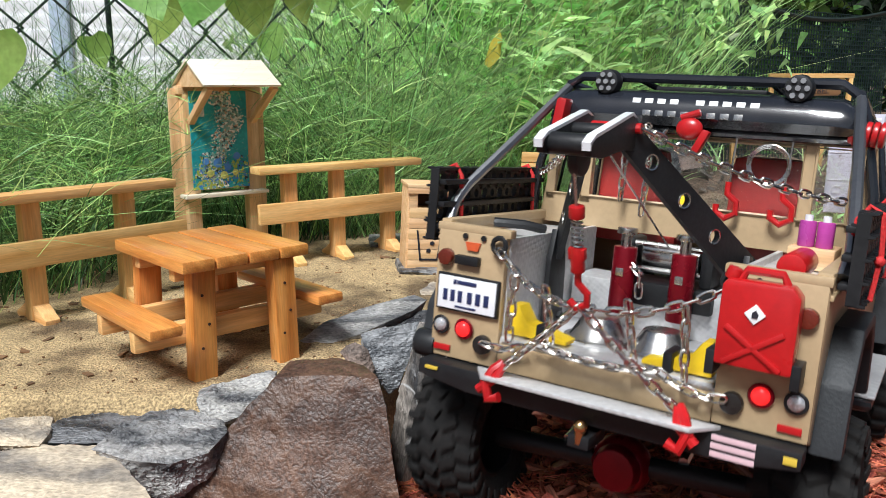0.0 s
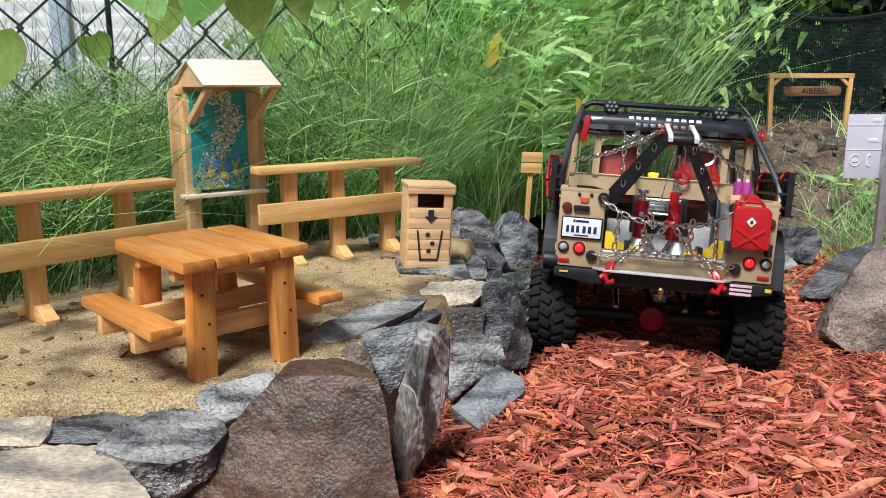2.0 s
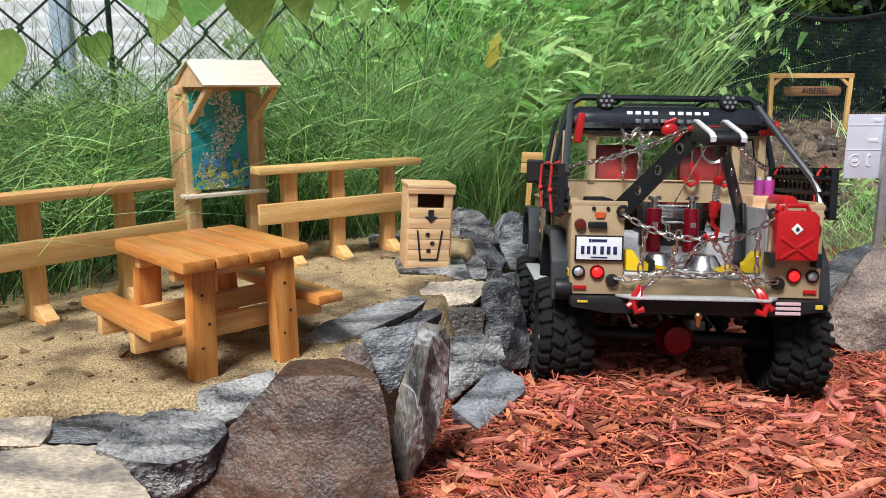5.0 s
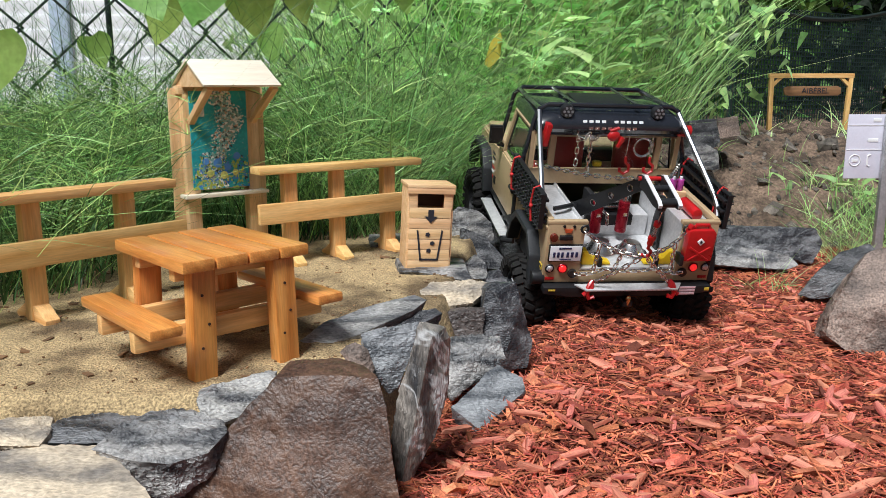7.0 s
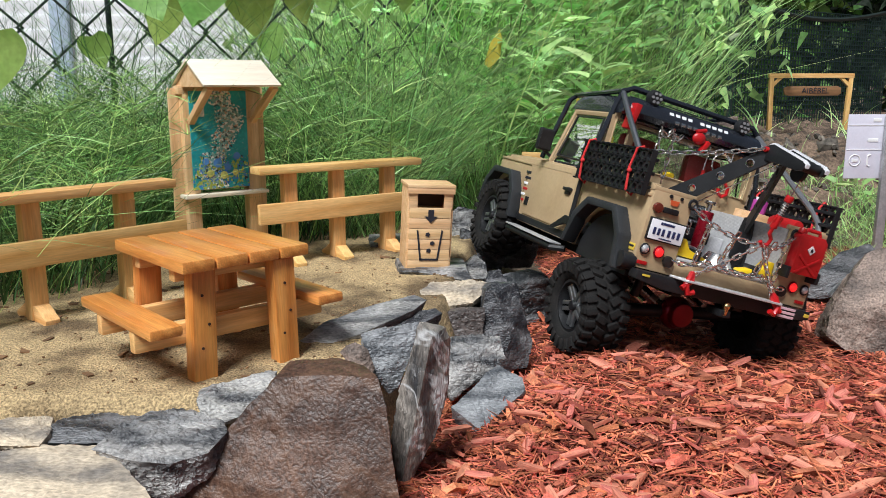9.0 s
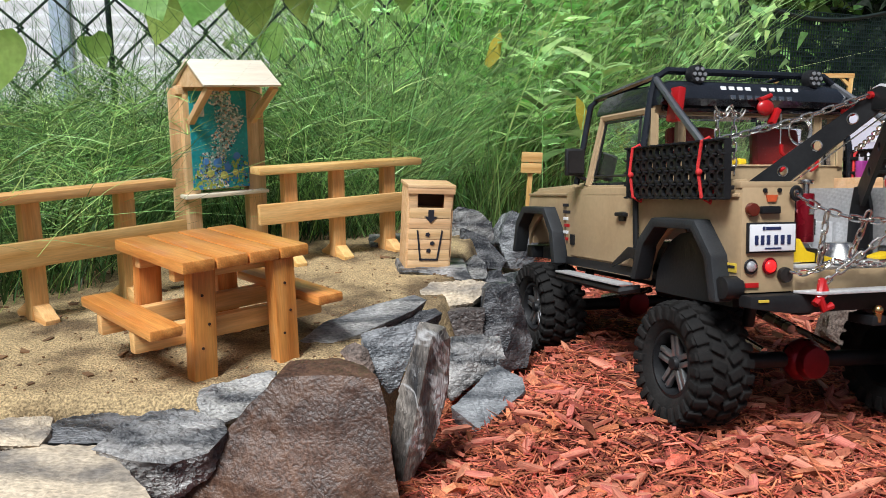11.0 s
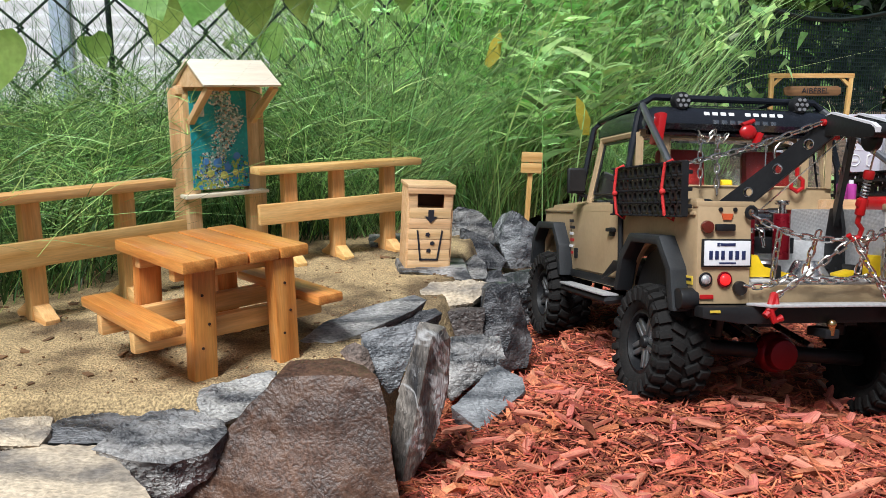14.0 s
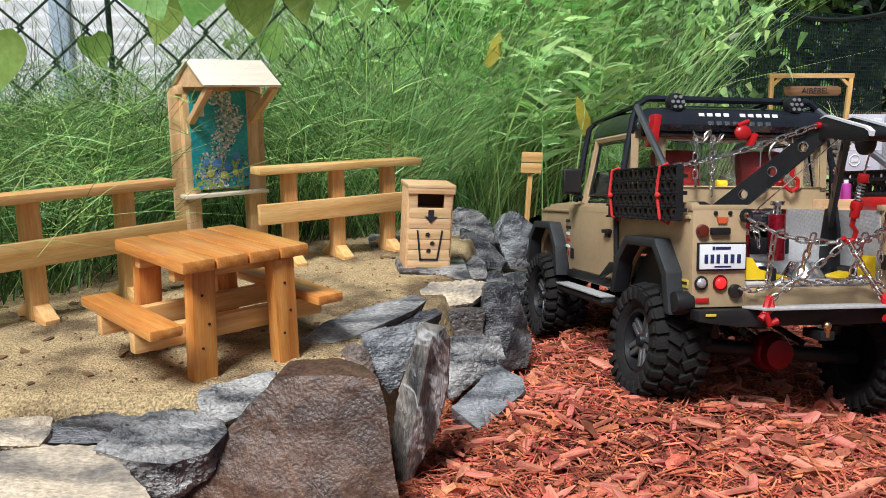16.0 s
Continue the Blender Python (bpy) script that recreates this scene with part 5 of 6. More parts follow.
def make_rim():
    bm = bmesh.new()
    n = 32
    prof = [(-0.0130, 0.0226), (-0.0150, 0.0226), (-0.0155, 0.0202), (-0.0120, 0.0194), (0.0, 0.0186), (0.012, 0.0194), (0.0155, 0.0202), (0.0150, 0.0226), (0.0130, 0.0226)]
    rings = [[bm.verts.new((x, r * math.cos(k * math.tau / n), r * math.sin(k * math.tau / n))) for x, r in prof] for k in range(n)]
    for k in range(n):
        a, b = rings[k], rings[(k + 1) % n]
        for j in range(len(prof) - 1):
            bm.faces.new((a[j], b[j], b[j + 1], a[j + 1]))
    cyl(0.0194, 0.0194, 0.003, pose(0.002, 0, 0, 0, 90), 24, bm=bm)
    return to_mesh("rim", bm, M_BLACK, True)


ME_TYRE, ME_RIM = make_tyre(), make_rim()
ME_LUG = to_mesh("tread_block", box(0.0095, 0.0058, 0.0046, bevel=0.0007), M_RUBBER, True)
ME_SHOULDER = to_mesh("shoulder_block", box(0.0085, 0.0053, 0.0052, bevel=0.0007), M_RUBBER, True)
ME_SIDE = to_mesh("side_block", box(0.0030, 0.0048, 0.0090, bevel=0.0007), M_RUBBER, True)


def tread(wheel):
    """Chunky lugs in four rows, with shoulder and side blocks."""
    for k in range(24):
        a = 360 / 24 * k
        for s in (-1, 1):
            off = 7.5 if s > 0 else 0
            for me, m in ((ME_LUG, pose(0, 0, 0, a + off) @ pose(s * 0.0058, 0, 0.0385, 0, 0, s * 28)),
                          (ME_SHOULDER, pose(0, 0, 0, a + off + 6) @ pose(s * 0.0148, 0, 0.0376, 0, s * 18, s * -10)),
                          (ME_SIDE, pose(0, 0, 0, a + off + 6) @ pose(s * 0.0190, 0, 0.0330, 0, s * 8, 0))):
                o = new(me.name, me)
                o.parent = wheel
                o.matrix_basis = m


sp = bmesh.new()
for k in (-1, 1):
    box(0.0035, 0.0036, 0.0150, pose(0.0105, k * 0.0026, 0.0108, 0, 6, 0), 0.0008, bm=sp)
ME_SPOKE = to_mesh("spoke", sp, mat("machined_alloy", (0.42, 0.43, 0.44), (0.30, 0.31, 0.32), 0.36, 0.9, fine=300, bump=0.05, vary=0.1), True)
ME_HUB = to_mesh("hub", cyl(0.0055, 0.0042, 0.008, pose(0.0105, 0, 0, 0, 90), 16, 0.001), M_BLACK, True)
wheels, axles = {}, {}
for axle, y in (("rear", 0.050), ("front", 0.279)):
    bm = cyl(0.0055, 0.0055, 0.140, pose(0, 0, 0, 0, 90, 0), 14)
    ax = axles[axle] = part("axle", bm, M_BLACK, truck)
    bm = ball(0.0150, pose(0, -0.002, 0) @ Matrix.Diagonal((1.05, 0.75, 1, 1)))
    cyl(0.0125, 0.0105, 0.006, pose(0, -0.012, 0, 90), 16, 0.001, bm=bm)
    d = part("differential", bm, M_DARKRED, ax, "dark red differential cover")
    for s in (-1, 1):
        part("link_rod", tube([(s * 0.030, 0.0, 0.006), (s * 0.028, 0.08 if axle == "rear" else -0.08, 0.022)], 0.0026), M_STEEL, ax)
        wh = wheels[axle, s] = new("wheel", ME_TYRE)
        wh.parent = truck
        tagged(wh, "chunky black off-road tyre on a black rim")
        tread(wh)
        rim = new("rim", ME_RIM)
        rim.parent = wh
        rim.matrix_basis = Matrix() if s > 0 else pose(0, 0, 0, 0, 0, 180)
        for k in range(5):
            o = new("spoke", ME_SPOKE)
            o.parent = wh
            o.matrix_basis = rim.matrix_basis @ pose(0, 0, 0, 72 * k)
        o = new("hub", ME_HUB)
        o.parent = wh
        o.matrix_basis = rim.matrix_basis

# ---- things on the sand ----
def poster():
    m = mat("printed_park_map", (0.015, 0.27, 0.31), (0.03, 0.40, 0.43), 0.4, scale=60, fine=300, bump=0.0, vary=0.15)
    t = m.node_tree
    n, link = t.nodes, t.links.new
    b = n["Principled BSDF"]
    src = b.inputs["Base Color"].links[0].from_socket
    co = n.new("ShaderNodeTexCoord")
    grad = n.new("ShaderNodeSeparateXYZ")
    link(co.outputs["Object"], grad.inputs["Vector"])
    last = src
    # land winds down the sheet between two stretches of water; the print gathers on it
    def calc(op, a, b=0.0, c=None):
        k = n.new("ShaderNodeMath")
        k.operation = op
        for i, v in enumerate((a, b) if c is None else (a, b, c)):
            if isinstance(v, (int, float)):
                k.inputs[i].default_value = v
            else:
                link(v, k.inputs[i])
        return k.outputs["Value"]
    wob = n.new("ShaderNodeTexNoise")
    wob.inputs["Scale"].default_value, wob.inputs["Detail"].default_value = 70, 4
    link(co.outputs["Object"], wob.inputs["Vector"])
    line = calc("MULTIPLY", calc("SINE", calc("ADD", calc("MULTIPLY", grad.outputs["Z"], 62.0), 0.5)), 0.011)
    away = calc("ADD", calc("ABSOLUTE", calc("SUBTRACT", grad.outputs["X"], line)), calc("MULTIPLY", calc("SUBTRACT", wob.outputs["Fac"], 0.5), 0.03))
    land = calc("LESS_THAN", away, 0.0075)
    near = calc("LESS_THAN", away, 0.0135)
    foot = calc("LESS_THAN", calc("ADD", grad.outputs["Z"], calc("MULTIPLY", calc("SUBTRACT", wob.outputs["Fac"], 0.5), 0.05)), -0.019)
    def over(fac, col):
        mx = n.new("ShaderNodeMix")
        mx.data_type = "RGBA"
        mx.inputs[7].default_value = (*col, 1)
        link(fac, mx.inputs[0])
        link(last, mx.inputs[6])
        return mx.outputs[2]
    def specks(scale, seed, over_by):
        mp = n.new("ShaderNodeMapping")
        mp.inputs["Location"].default_value = (seed, seed, seed)
        link(co.outputs["Object"], mp.inputs["Vector"])
        nz = n.new("ShaderNodeTexNoise")
        nz.inputs["Scale"].default_value, nz.inputs["Detail"].default_value = scale, 4
        link(mp.outputs["Vector"], nz.inputs["Vector"])
        return calc("GREATER_THAN", nz.outputs["Fac"], over_by)
    for fac, col in ((calc("MULTIPLY", land, 0.55), (0.36, 0.50, 0.42)),
                     (calc("MULTIPLY", near, specks(430, 0.0, 0.54)), (0.74, 0.74, 0.70)),
                     (calc("MULTIPLY", near, specks(520, 5.0, 0.60)), (0.03, 0.04, 0.05)),
                     (calc("MULTIPLY", near, specks(400, 9.0, 0.63)), (0.62, 0.30, 0.16)),
                     (calc("MULTIPLY", foot, specks(260, 3.0, 0.53)), (0.42, 0.50, 0.08)),
                     (calc("MULTIPLY", foot, specks(330, 7.0, 0.58)), (0.06, 0.20, 0.58)),
                     (calc("MULTIPLY", foot, specks(300, 11.0, 0.63)), (0.02, 0.03, 0.07)),
                     (specks(420, 13.0, 0.70), (0.45, 0.66, 0.66))):
        last = over(fac, col)
    link(last, b.inputs["Base Color"])
    return m


M_MAP = poster()


def kiosk():
    k = thing("notice_board", pose(-0.219, 0.806, SAND_Z, 0, 0, 39), "small wooden park map notice board with a pitched roof", "notice board")
    for s in (-1, 1):
        beam("post", (s * 0.0318, 0, -0.004), (s * 0.0318, 0, 0.168), 0.012, 0.013, M_LIGHTPINE, k, 0.0008)
        beam("side_board", (s * 0.0395, 0.004, 0.0), (s * 0.0395, 0.004, 0.168), 0.018, 0.003, M_LIGHTPINE, k, 0.0005, 90)
        beam("brace", (s * 0.0318, -0.007, 0.136), (s * 0.0325, -0.056, 0.169), 0.006, 0.006, M_LIGHTPINE, k, 0.0005)
    beam("top_beam", (-0.042, 0, 0.166), (0.042, 0, 0.166), 0.012, 0.008, M_LIGHTPINE, k, 0.0006)
    for i in range(5):
        z = 0.078 + i * 0.0185
        beam("back_board", (-0.028, 0.003, z), (0.028, 0.003, z), 0.003, 0.0178, M_LIGHTPINE, k, 0.0004)
    beam("ledge", (-0.044, -0.008, 0.0655), (0.042, -0.008, 0.0655), 0.016, 0.0035, M_ROOF, k, 0.0005)
    m = pose(-0.004, -0.0075, 0.1180)
    part("map_panel", box(0.058, 0.0016, 0.094, bevel=0.0003), M_MAP, k, "teal printed park map", m)
    y = -0.0090
    flat = mat("map_ink_blue", (0.10, 0.28, 0.66), rough=0.4, bump=0.0, vary=0.05)
    sandy = mat("map_ink_yellow", (0.60, 0.58, 0.16), rough=0.4, bump=0.0, vary=0.3, scale=300)
    pale = mat("map_ink_pale", (0.66, 0.64, 0.62), (0.4, 0.45, 0.4), rough=0.4, bump=0, vary=0.2, scale=300)
    flatbar("map_legend", -0.0240, y, 0.1470, 0.010, 0.012, pale, k, "pale map legend", 0.0004)
    for x, z, r in ((-0.020, 0.098, 0.0032), (-0.008, 0.096, 0.0045), (0.002, 0.092, 0.0035), (0.012, 0.102, 0.0036)):
        part("map_pond", cyl(r, r, 0.0004, pose(x, y - 0.0004, z, 90), 14), flat, k)
    for x, z, r in ((-0.016, 0.086, 0.0036), (-0.002, 0.084, 0.0040), (0.010, 0.086, 0.0032)):
        part("map_lawn", cyl(r, r, 0.0004, pose(x, y - 0.0002, z, 90), 9), sandy, k)
    # roof of two thin boards, reaching forward over the map
    for s in (-1, 1):
        part("roof_board", box(0.076, 0.0455, 0.002, bevel=0.0004), M_ROOF, k, "", pose(-0.0035, -0.026 + s * 0.0192, 0.1815, -s * 31))
        part("gable", plate([(-0.036, 0), (0.036, 0), (0, 0.0215)], 0.002, pose(-0.0035 + s * 0.034, -0.026, 0.169, 0, 0, 90)), M_LIGHTPINE, k)
    part("soffit", box(0.068, 0.070, 0.002, bevel=0.0004), M_LIGHTPINE, k, "", pose(-0.0035, -0.026, 0.1705))
    return k


kiosk()


def bin_box():
    b = thing("litter_bin", pose(-0.0180, 0.755, SAND_Z + 0.001, 0, 3, 12) @ Matrix.Diagonal((0.93, 0.93, 1, 1)), "small pine plank litter bin with a black pictogram", "litter bin")
    W, D, H = 0.046, 0.036, 0.0775
    for i in range(6):
        z = 0.0055 + i * 0.0098
        part("front_plank", box(0.042, 0.003, 0.0094, bevel=0.0005), M_LIGHTPINE, b, "", pose(0, -D / 2 - 0.0005, z))
    for s in (-1, 1):
        part("side_wall", box(0.003, D, H, bevel=0.0005), M_LIGHTPINE, b, "", pose(s * (W / 2 - 0.0015), 0, H / 2))
        part("front_post", box(0.0085, 0.003, 0.0185, bevel=0.0005), M_LIGHTPINE, b, "", pose(s * 0.0175, -D / 2 - 0.0005, 0.0680))
    # the inner back is coloured dark to stand for shade in the opening
    part("back_wall", box(W - 0.006, 0.003, H, bevel=0.0005), mat("shade_dark_board", (0.10, 0.05, 0.025), rough=0.6, fine=90, stretch=(0.9, 9, 9)), b, "inner back, coloured dark for the shade inside", pose(0, D / 2 - 0.003, H / 2))
    part("shelf_board", box(W - 0.006, D - 0.006, 0.002), M_LIGHTPINE, b, "", pose(0, 0, 0.056))
    for k in range(3):
        part("lid_plank", box(0.0480, 0.0145, 0.0030, bevel=0.0005), M_LIGHTPINE, b, "", pose(0, (k - 1) * 0.0152, H + 0.0018))
    part("lid_edge", box(0.0475, 0.003, 0.0060, bevel=0.0006), M_LIGHTPINE, b, "", pose(0, -0.0205, H - 0.0022))
    y = -D / 2 - 0.0024
    part("arrow", plate([(-0.0028, 0.006), (0.0028, 0.006), (0.0028, 0.0), (0.0065, 0.0), (0, -0.0062), (-0.0065, 0.0), (-0.0028, 0.0)], 0.0008, pose(0.0005, y, 0.0515)), M_INK, b, "black arrow")
    for s in (-1, 1):
        part("basket_line", box(0.0016, 0.0008, 0.0285, pose(s * 0.0105, y, 0.0245, 0, s * 8, 0)), M_INK, b, "black basket pictogram")
    part("basket_line", box(0.0185, 0.0008, 0.0018, pose(0, y, 0.0112)), M_INK, b, "black basket pictogram")
    for x, z in ((-0.002, 0.0345), (0.0030, 0.0265), (-0.0005, 0.0195)):
        part("dot", plate([(-0.0022, -0.0012), (0.0010, -0.0020), (0.0024, 0.0004), (0.0008, 0.0022), (-0.0018, 0.0014)], 0.0008, pose(x, y, z)), M_INK, b, "black litter dot")
    return b


bin_box()

sg = thing("trail_sign", pose(0.107, 1.05, 0.03, 0, 3, 6), "small wooden trail sign of two planks on a post", "sign")
beam("post", (0, 0, 0), (0, 0, 0.122), 0.006, 0.006, M_PINE, sg, 0.0005)
for z in (0.1135, 0.1275):
    part("plank", box(0.027, 0.003, 0.0128, bevel=0.0005), M_PINE, sg, "", pose(0, -0.0046, z))


def gateway():
    g = thing("gateway", pose(0.974, 2.2, ground_z(0.97, 2.2) - 0.005, 0, 0, 0), "small pine gateway with a hanging name board on the earth bank", "gateway")
    zb = 0.27 - g.matrix_basis.translation.z
    for s in (-1, 1):
        beam("post", (s * 0.101, 0, 0), (s * 0.105, 0, zb), 0.011, 0.011, M_PINE, g, 0.0006)
        beam("brace", (s * 0.104, 0, zb - 0.028), (s * 0.078, 0, zb - 0.003), 0.008, 0.008, M_PINE, g, 0.0006)
    beam("lintel", (-0.112, 0, zb), (0.112, 0, zb), 0.012, 0.012, M_PINE, g, 0.0006)
    z = 0.2305 - g.matrix_basis.translation.z
    m_log = mat("brown_log_slice", (0.30, 0.15, 0.065), (0.20, 0.10, 0.045), 0.6, scale=30, fine=120, stretch=(0.9, 6, 6))
    nb = part("name_board", plate([(-0.074, -0.008), (-0.066, -0.0125), (0.068, -0.0120), (0.075, -0.006), (0.074, 0.009), (0.066, 0.0125), (-0.068, 0.0120), (-0.076, 0.006)], 0.008, pose(0.006, 0, z), 0.0008), m_log, g, "brown wooden name board")
    for s in (-1, 1):
        part("hanger", tube([(s * 0.055 + 0.006, 0, z + 0.012), (s * 0.055 + 0.006, 0, zb - 0.006)], 0.0008, 5), M_STEEL, g)
    cu = bpy.data.curves.new("name", "FONT")
    cu.body, cu.size, cu.extrude, cu.align_x, cu.align_y = "AIB\u00c9BEL", 0.0205, 0.0005, "CENTER", "CENTER"
    tmp = bpy.data.objects.new("tmp", cu)
    scene.collection.objects.link(tmp)
    me = bpy.data.meshes.new_from_object(tmp.evaluated_get(bpy.context.evaluated_depsgraph_get()))
    bpy.data.objects.remove(tmp)
    me.materials.clear()
    me.materials.append(M_INK)
    o = new("lettering", me)
    o.parent = nb
    o.matrix_basis = pose(0.012, -0.0046, z, 90)
    tagged(o, "dark burnt-in capital letters")


gateway()

M_LILAC = mat("pale_lilac_panel", (0.66, 0.65, 0.74), (0.62, 0.61, 0.70), 0.35, bump=0.02, vary=0.03)
ps = thing("phone_sign", pose(0.690, 1.25, -0.04), "pale lilac metal sign with a telephone symbol on a silver post", "sign")
pp = part("panel", box(0.092, 0.002, 0.098, pose(-0.026, 0.005, 0.195), 0.0008), M_LILAC, ps)
part("post", box(0.013, 0.009, 0.25, pose(-0.0125, -0.0045, 0.122), 0.001), mat("galvanised_post", (0.55, 0.56, 0.57), rough=0.45, metal=0.7), ps)
for z in (0.2275, 0.1905):
    flatbar("rule", -0.026, 0.0036, z, 0.090, 0.0008, M_WHITEINK, pp)
for x, z, w in ((-0.028, 0.2355, 0.012), (-0.032, 0.2050, 0.016)):
    flatbar("print_bar", x, 0.0036, z, w, 0.005, M_WHITEINK, pp, "white unreadable print")
part("ring_symbol", tube([(-0.057 + 0.0085 * math.cos(a), 0.0036, 0.174 + 0.0085 * math.sin(a)) for a in np.linspace(0, 2 * math.pi, 20, False)], 0.0007, 5, True), M_WHITEINK, pp, "white ring symbol")
part("ring_symbol_core", box(0.009, 0.0008, 0.004, pose(-0.057, 0.0036, 0.174)), M_WHITEINK, pp)
part("handset_symbol", tube([(-0.0335, 0.0036, 0.183), (-0.0375, 0.0036, 0.181), (-0.0375, 0.0036, 0.167), (-0.0335, 0.0036, 0.165)], 0.0012, 6), M_WHITEINK, pp, "white telephone handset symbol")

# ---- bits of bark and twig on the sand ----
M_DEBRIS = mat("dry_brown_bits", (0.12, 0.065, 0.03), (0.24, 0.13, 0.06), 0.85, fine=300, bump=0.3, island=0.4)
rnd = random.Random(12)
bm = bmesh.new()
for i in range(520):
    y = rnd.uniform(0.43, 0.85)
    x = rnd.uniform(-0.45, edge_x(y) - 0.03)
    L = rnd.uniform(0.0008, 0.0032) if i % 9 else rnd.uniform(0.005, 0.011)
    box(L, L * rnd.uniform(0.25, 0.7), 0.0008, pose(x, y, sand_z(x, y) + 0.0004, rnd.uniform(-15, 15), rnd.uniform(-15, 15), rnd.uniform(0, 360)), bm=bm)
debris = part("sand_debris", bm, M_DEBRIS, None, "", smooth=False)
tagged(debris, "scattered dry bark bits and twigs on the sand", "debris", kind="stuff")

# ---- pebbles on the earth bank ----
rnd = random.Random(15)
bm = bmesh.new()
for i in range(900):
    x, y = rnd.uniform(0.25, 1.3), rnd.uniform(1.42, 2.25)
    r = rnd.uniform(0.003, 0.010) if i % 12 else rnd.uniform(0.014, 0.028)
    k = len(bm.verts)
    got = bmesh.ops.create_icosphere(bm, subdivisions=1, radius=r, matrix=pose(x, y, ground_z(x, y), rnd.uniform(0, 90), rnd.uniform(0, 90), 0) @ Matrix.Diagonal((1, rnd.uniform(0.6, 1), rnd.uniform(0.4, 0.8), 1)))
    for v in got["verts"]:
        v.co += Vector((rnd.uniform(-1, 1), rnd.uniform(-1, 1), rnd.uniform(-1, 1))) * r * 0.22
M_PEBBLE = mat("earthy_stones", (0.062, 0.0527, 0.0434), (0.174, 0.149, 0.124), 0.85, scale=60, fine=400, bump=0.5, island=0.5)
peb = part("pebbles", bm, M_PEBBLE, None, "", smooth=False)
tagged(peb, "grey-brown stones and clods on the earth bank", "pebbles", kind="stuff")

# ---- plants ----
# this stem green is deepened to stand for the shadow between strands
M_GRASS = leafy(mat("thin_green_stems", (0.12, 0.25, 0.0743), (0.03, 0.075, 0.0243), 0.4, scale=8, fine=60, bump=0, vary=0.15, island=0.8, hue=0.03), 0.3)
M_SPRIG = leafy(mat("horsetail_green", (0.44, 0.66, 0.23), (0.17, 0.34, 0.081), 0.4, scale=8, fine=60, bump=0, vary=0.15, island=0.8, hue=0.03), 0.3)
M_BRIGHT = leafy(mat("bright_green_grass", (0.648, 0.842, 0.394), (0.421, 0.648, 0.248), 0.45, scale=6, fine=60, bump=0, vary=0.15, island=0.85, hue=0.03), 0.55)
M_MIDGRASS = leafy(mat("fresh_green_stems", (0.4, 0.6, 0.23), (0.18, 0.36, 0.108), 0.4, scale=8, fine=60, bump=0, vary=0.15, island=0.75, hue=0.03), 0.45)
M_LEAF = leafy(mat("green_leaves", (0.583, 0.821, 0.35), (0.356, 0.626, 0.204), 0.45, scale=8, fine=80, bump=0.1, vary=0.2, island=0.7, hue=0.03), 0.4)
M_VINE = leafy(mat("pale_vine_leaf", (0.40, 0.58, 0.16), (0.28, 0.47, 0.10), 0.45, scale=30, fine=200, bump=0.15, vary=0.12, hue=0.035), 0.45)
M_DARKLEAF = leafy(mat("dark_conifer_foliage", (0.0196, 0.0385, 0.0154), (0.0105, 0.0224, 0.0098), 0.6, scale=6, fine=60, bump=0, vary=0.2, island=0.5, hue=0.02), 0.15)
M_MIDLEAF = leafy(mat("tree_leaves", (0.14, 0.27, 0.05), (0.08, 0.17, 0.03), 0.5, scale=6, fine=60, bump=0, vary=0.2, island=0.5, hue=0.03), 0.3)
M_BARK = mat("bark", (0.10, 0.075, 0.055), (0.06, 0.045, 0.035), 0.9, scale=20, fine=120, bump=0.7, stretch=(1, 1, 0.2))
M_YELLEAF = leafy(mat("yellowed_leaf", (0.72, 0.62, 0.08), (0.60, 0.50, 0.06), 0.5, bump=0.1, vary=0.1), 0.4)
M_WIRE = mat("dark_green_coated_wire", (0.012, 0.022, 0.02), (0.02, 0.03, 0.027), 0.45, bump=0.05)


def grass(name, n, xr, yr, hr, wr, lean, material, label, seed, ground, keep=None, arch=0.6):
    rng = np.random.RandomState(seed)
    np.random.seed(seed)
    x, y = rng.uniform(*xr, n), rng.uniform(*yr, n)
    if keep is not None:
        ok = np.array([keep(a, b) for a, b in zip(x, y)])
        x, y = x[ok], y[ok]
    n = len(x)
    z = np.array([ground(a, b) for a, b in zip(x, y)])
    # tufts: patches grow higher and lean their own way
    tuft = np.array([noise.noise((a * 9, b * 9, seed)) for a, b in zip(x, y)])
    h = (hr[0] + (hr[1] - hr[0]) * rng.rand(n) ** 1.5) * (1 + 0.45 * tuft)
    ang = rng.uniform(0, 2 * np.pi, n)
    drift = np.stack([np.cos(ang), np.sin(ang), np.zeros(n)], 1)
    base = np.stack([x, y, z - 0.01], 1)
    tip = base + np.stack([np.zeros(n), np.zeros(n), h], 1) + drift * (h * rng.uniform(0.05, lean, n))[:, None]
    bend = drift * (h * rng.uniform(0, arch, n))[:, None] - np.stack([np.zeros(n), np.zeros(n), h * rng.uniform(0, arch * 0.55, n)], 1)
    ob = strips(name, base, tip, rng.uniform(*wr, n), bend, 5, material)
    return tagged(ob, label, "grass", kind="stuff")


def fence_line(x):
    """The y of the back edge of the sand, where the tall growth begins."""
    return float(np.interp(x, [-0.9, -0.42, -0.30, -0.275, -0.16, -0.10, -0.031, 0.02, 0.10, 0.3], [0.50, 0.53, 0.66, 0.85, 0.86, 0.87, 0.94, 1.10, 1.24, 1.55]))


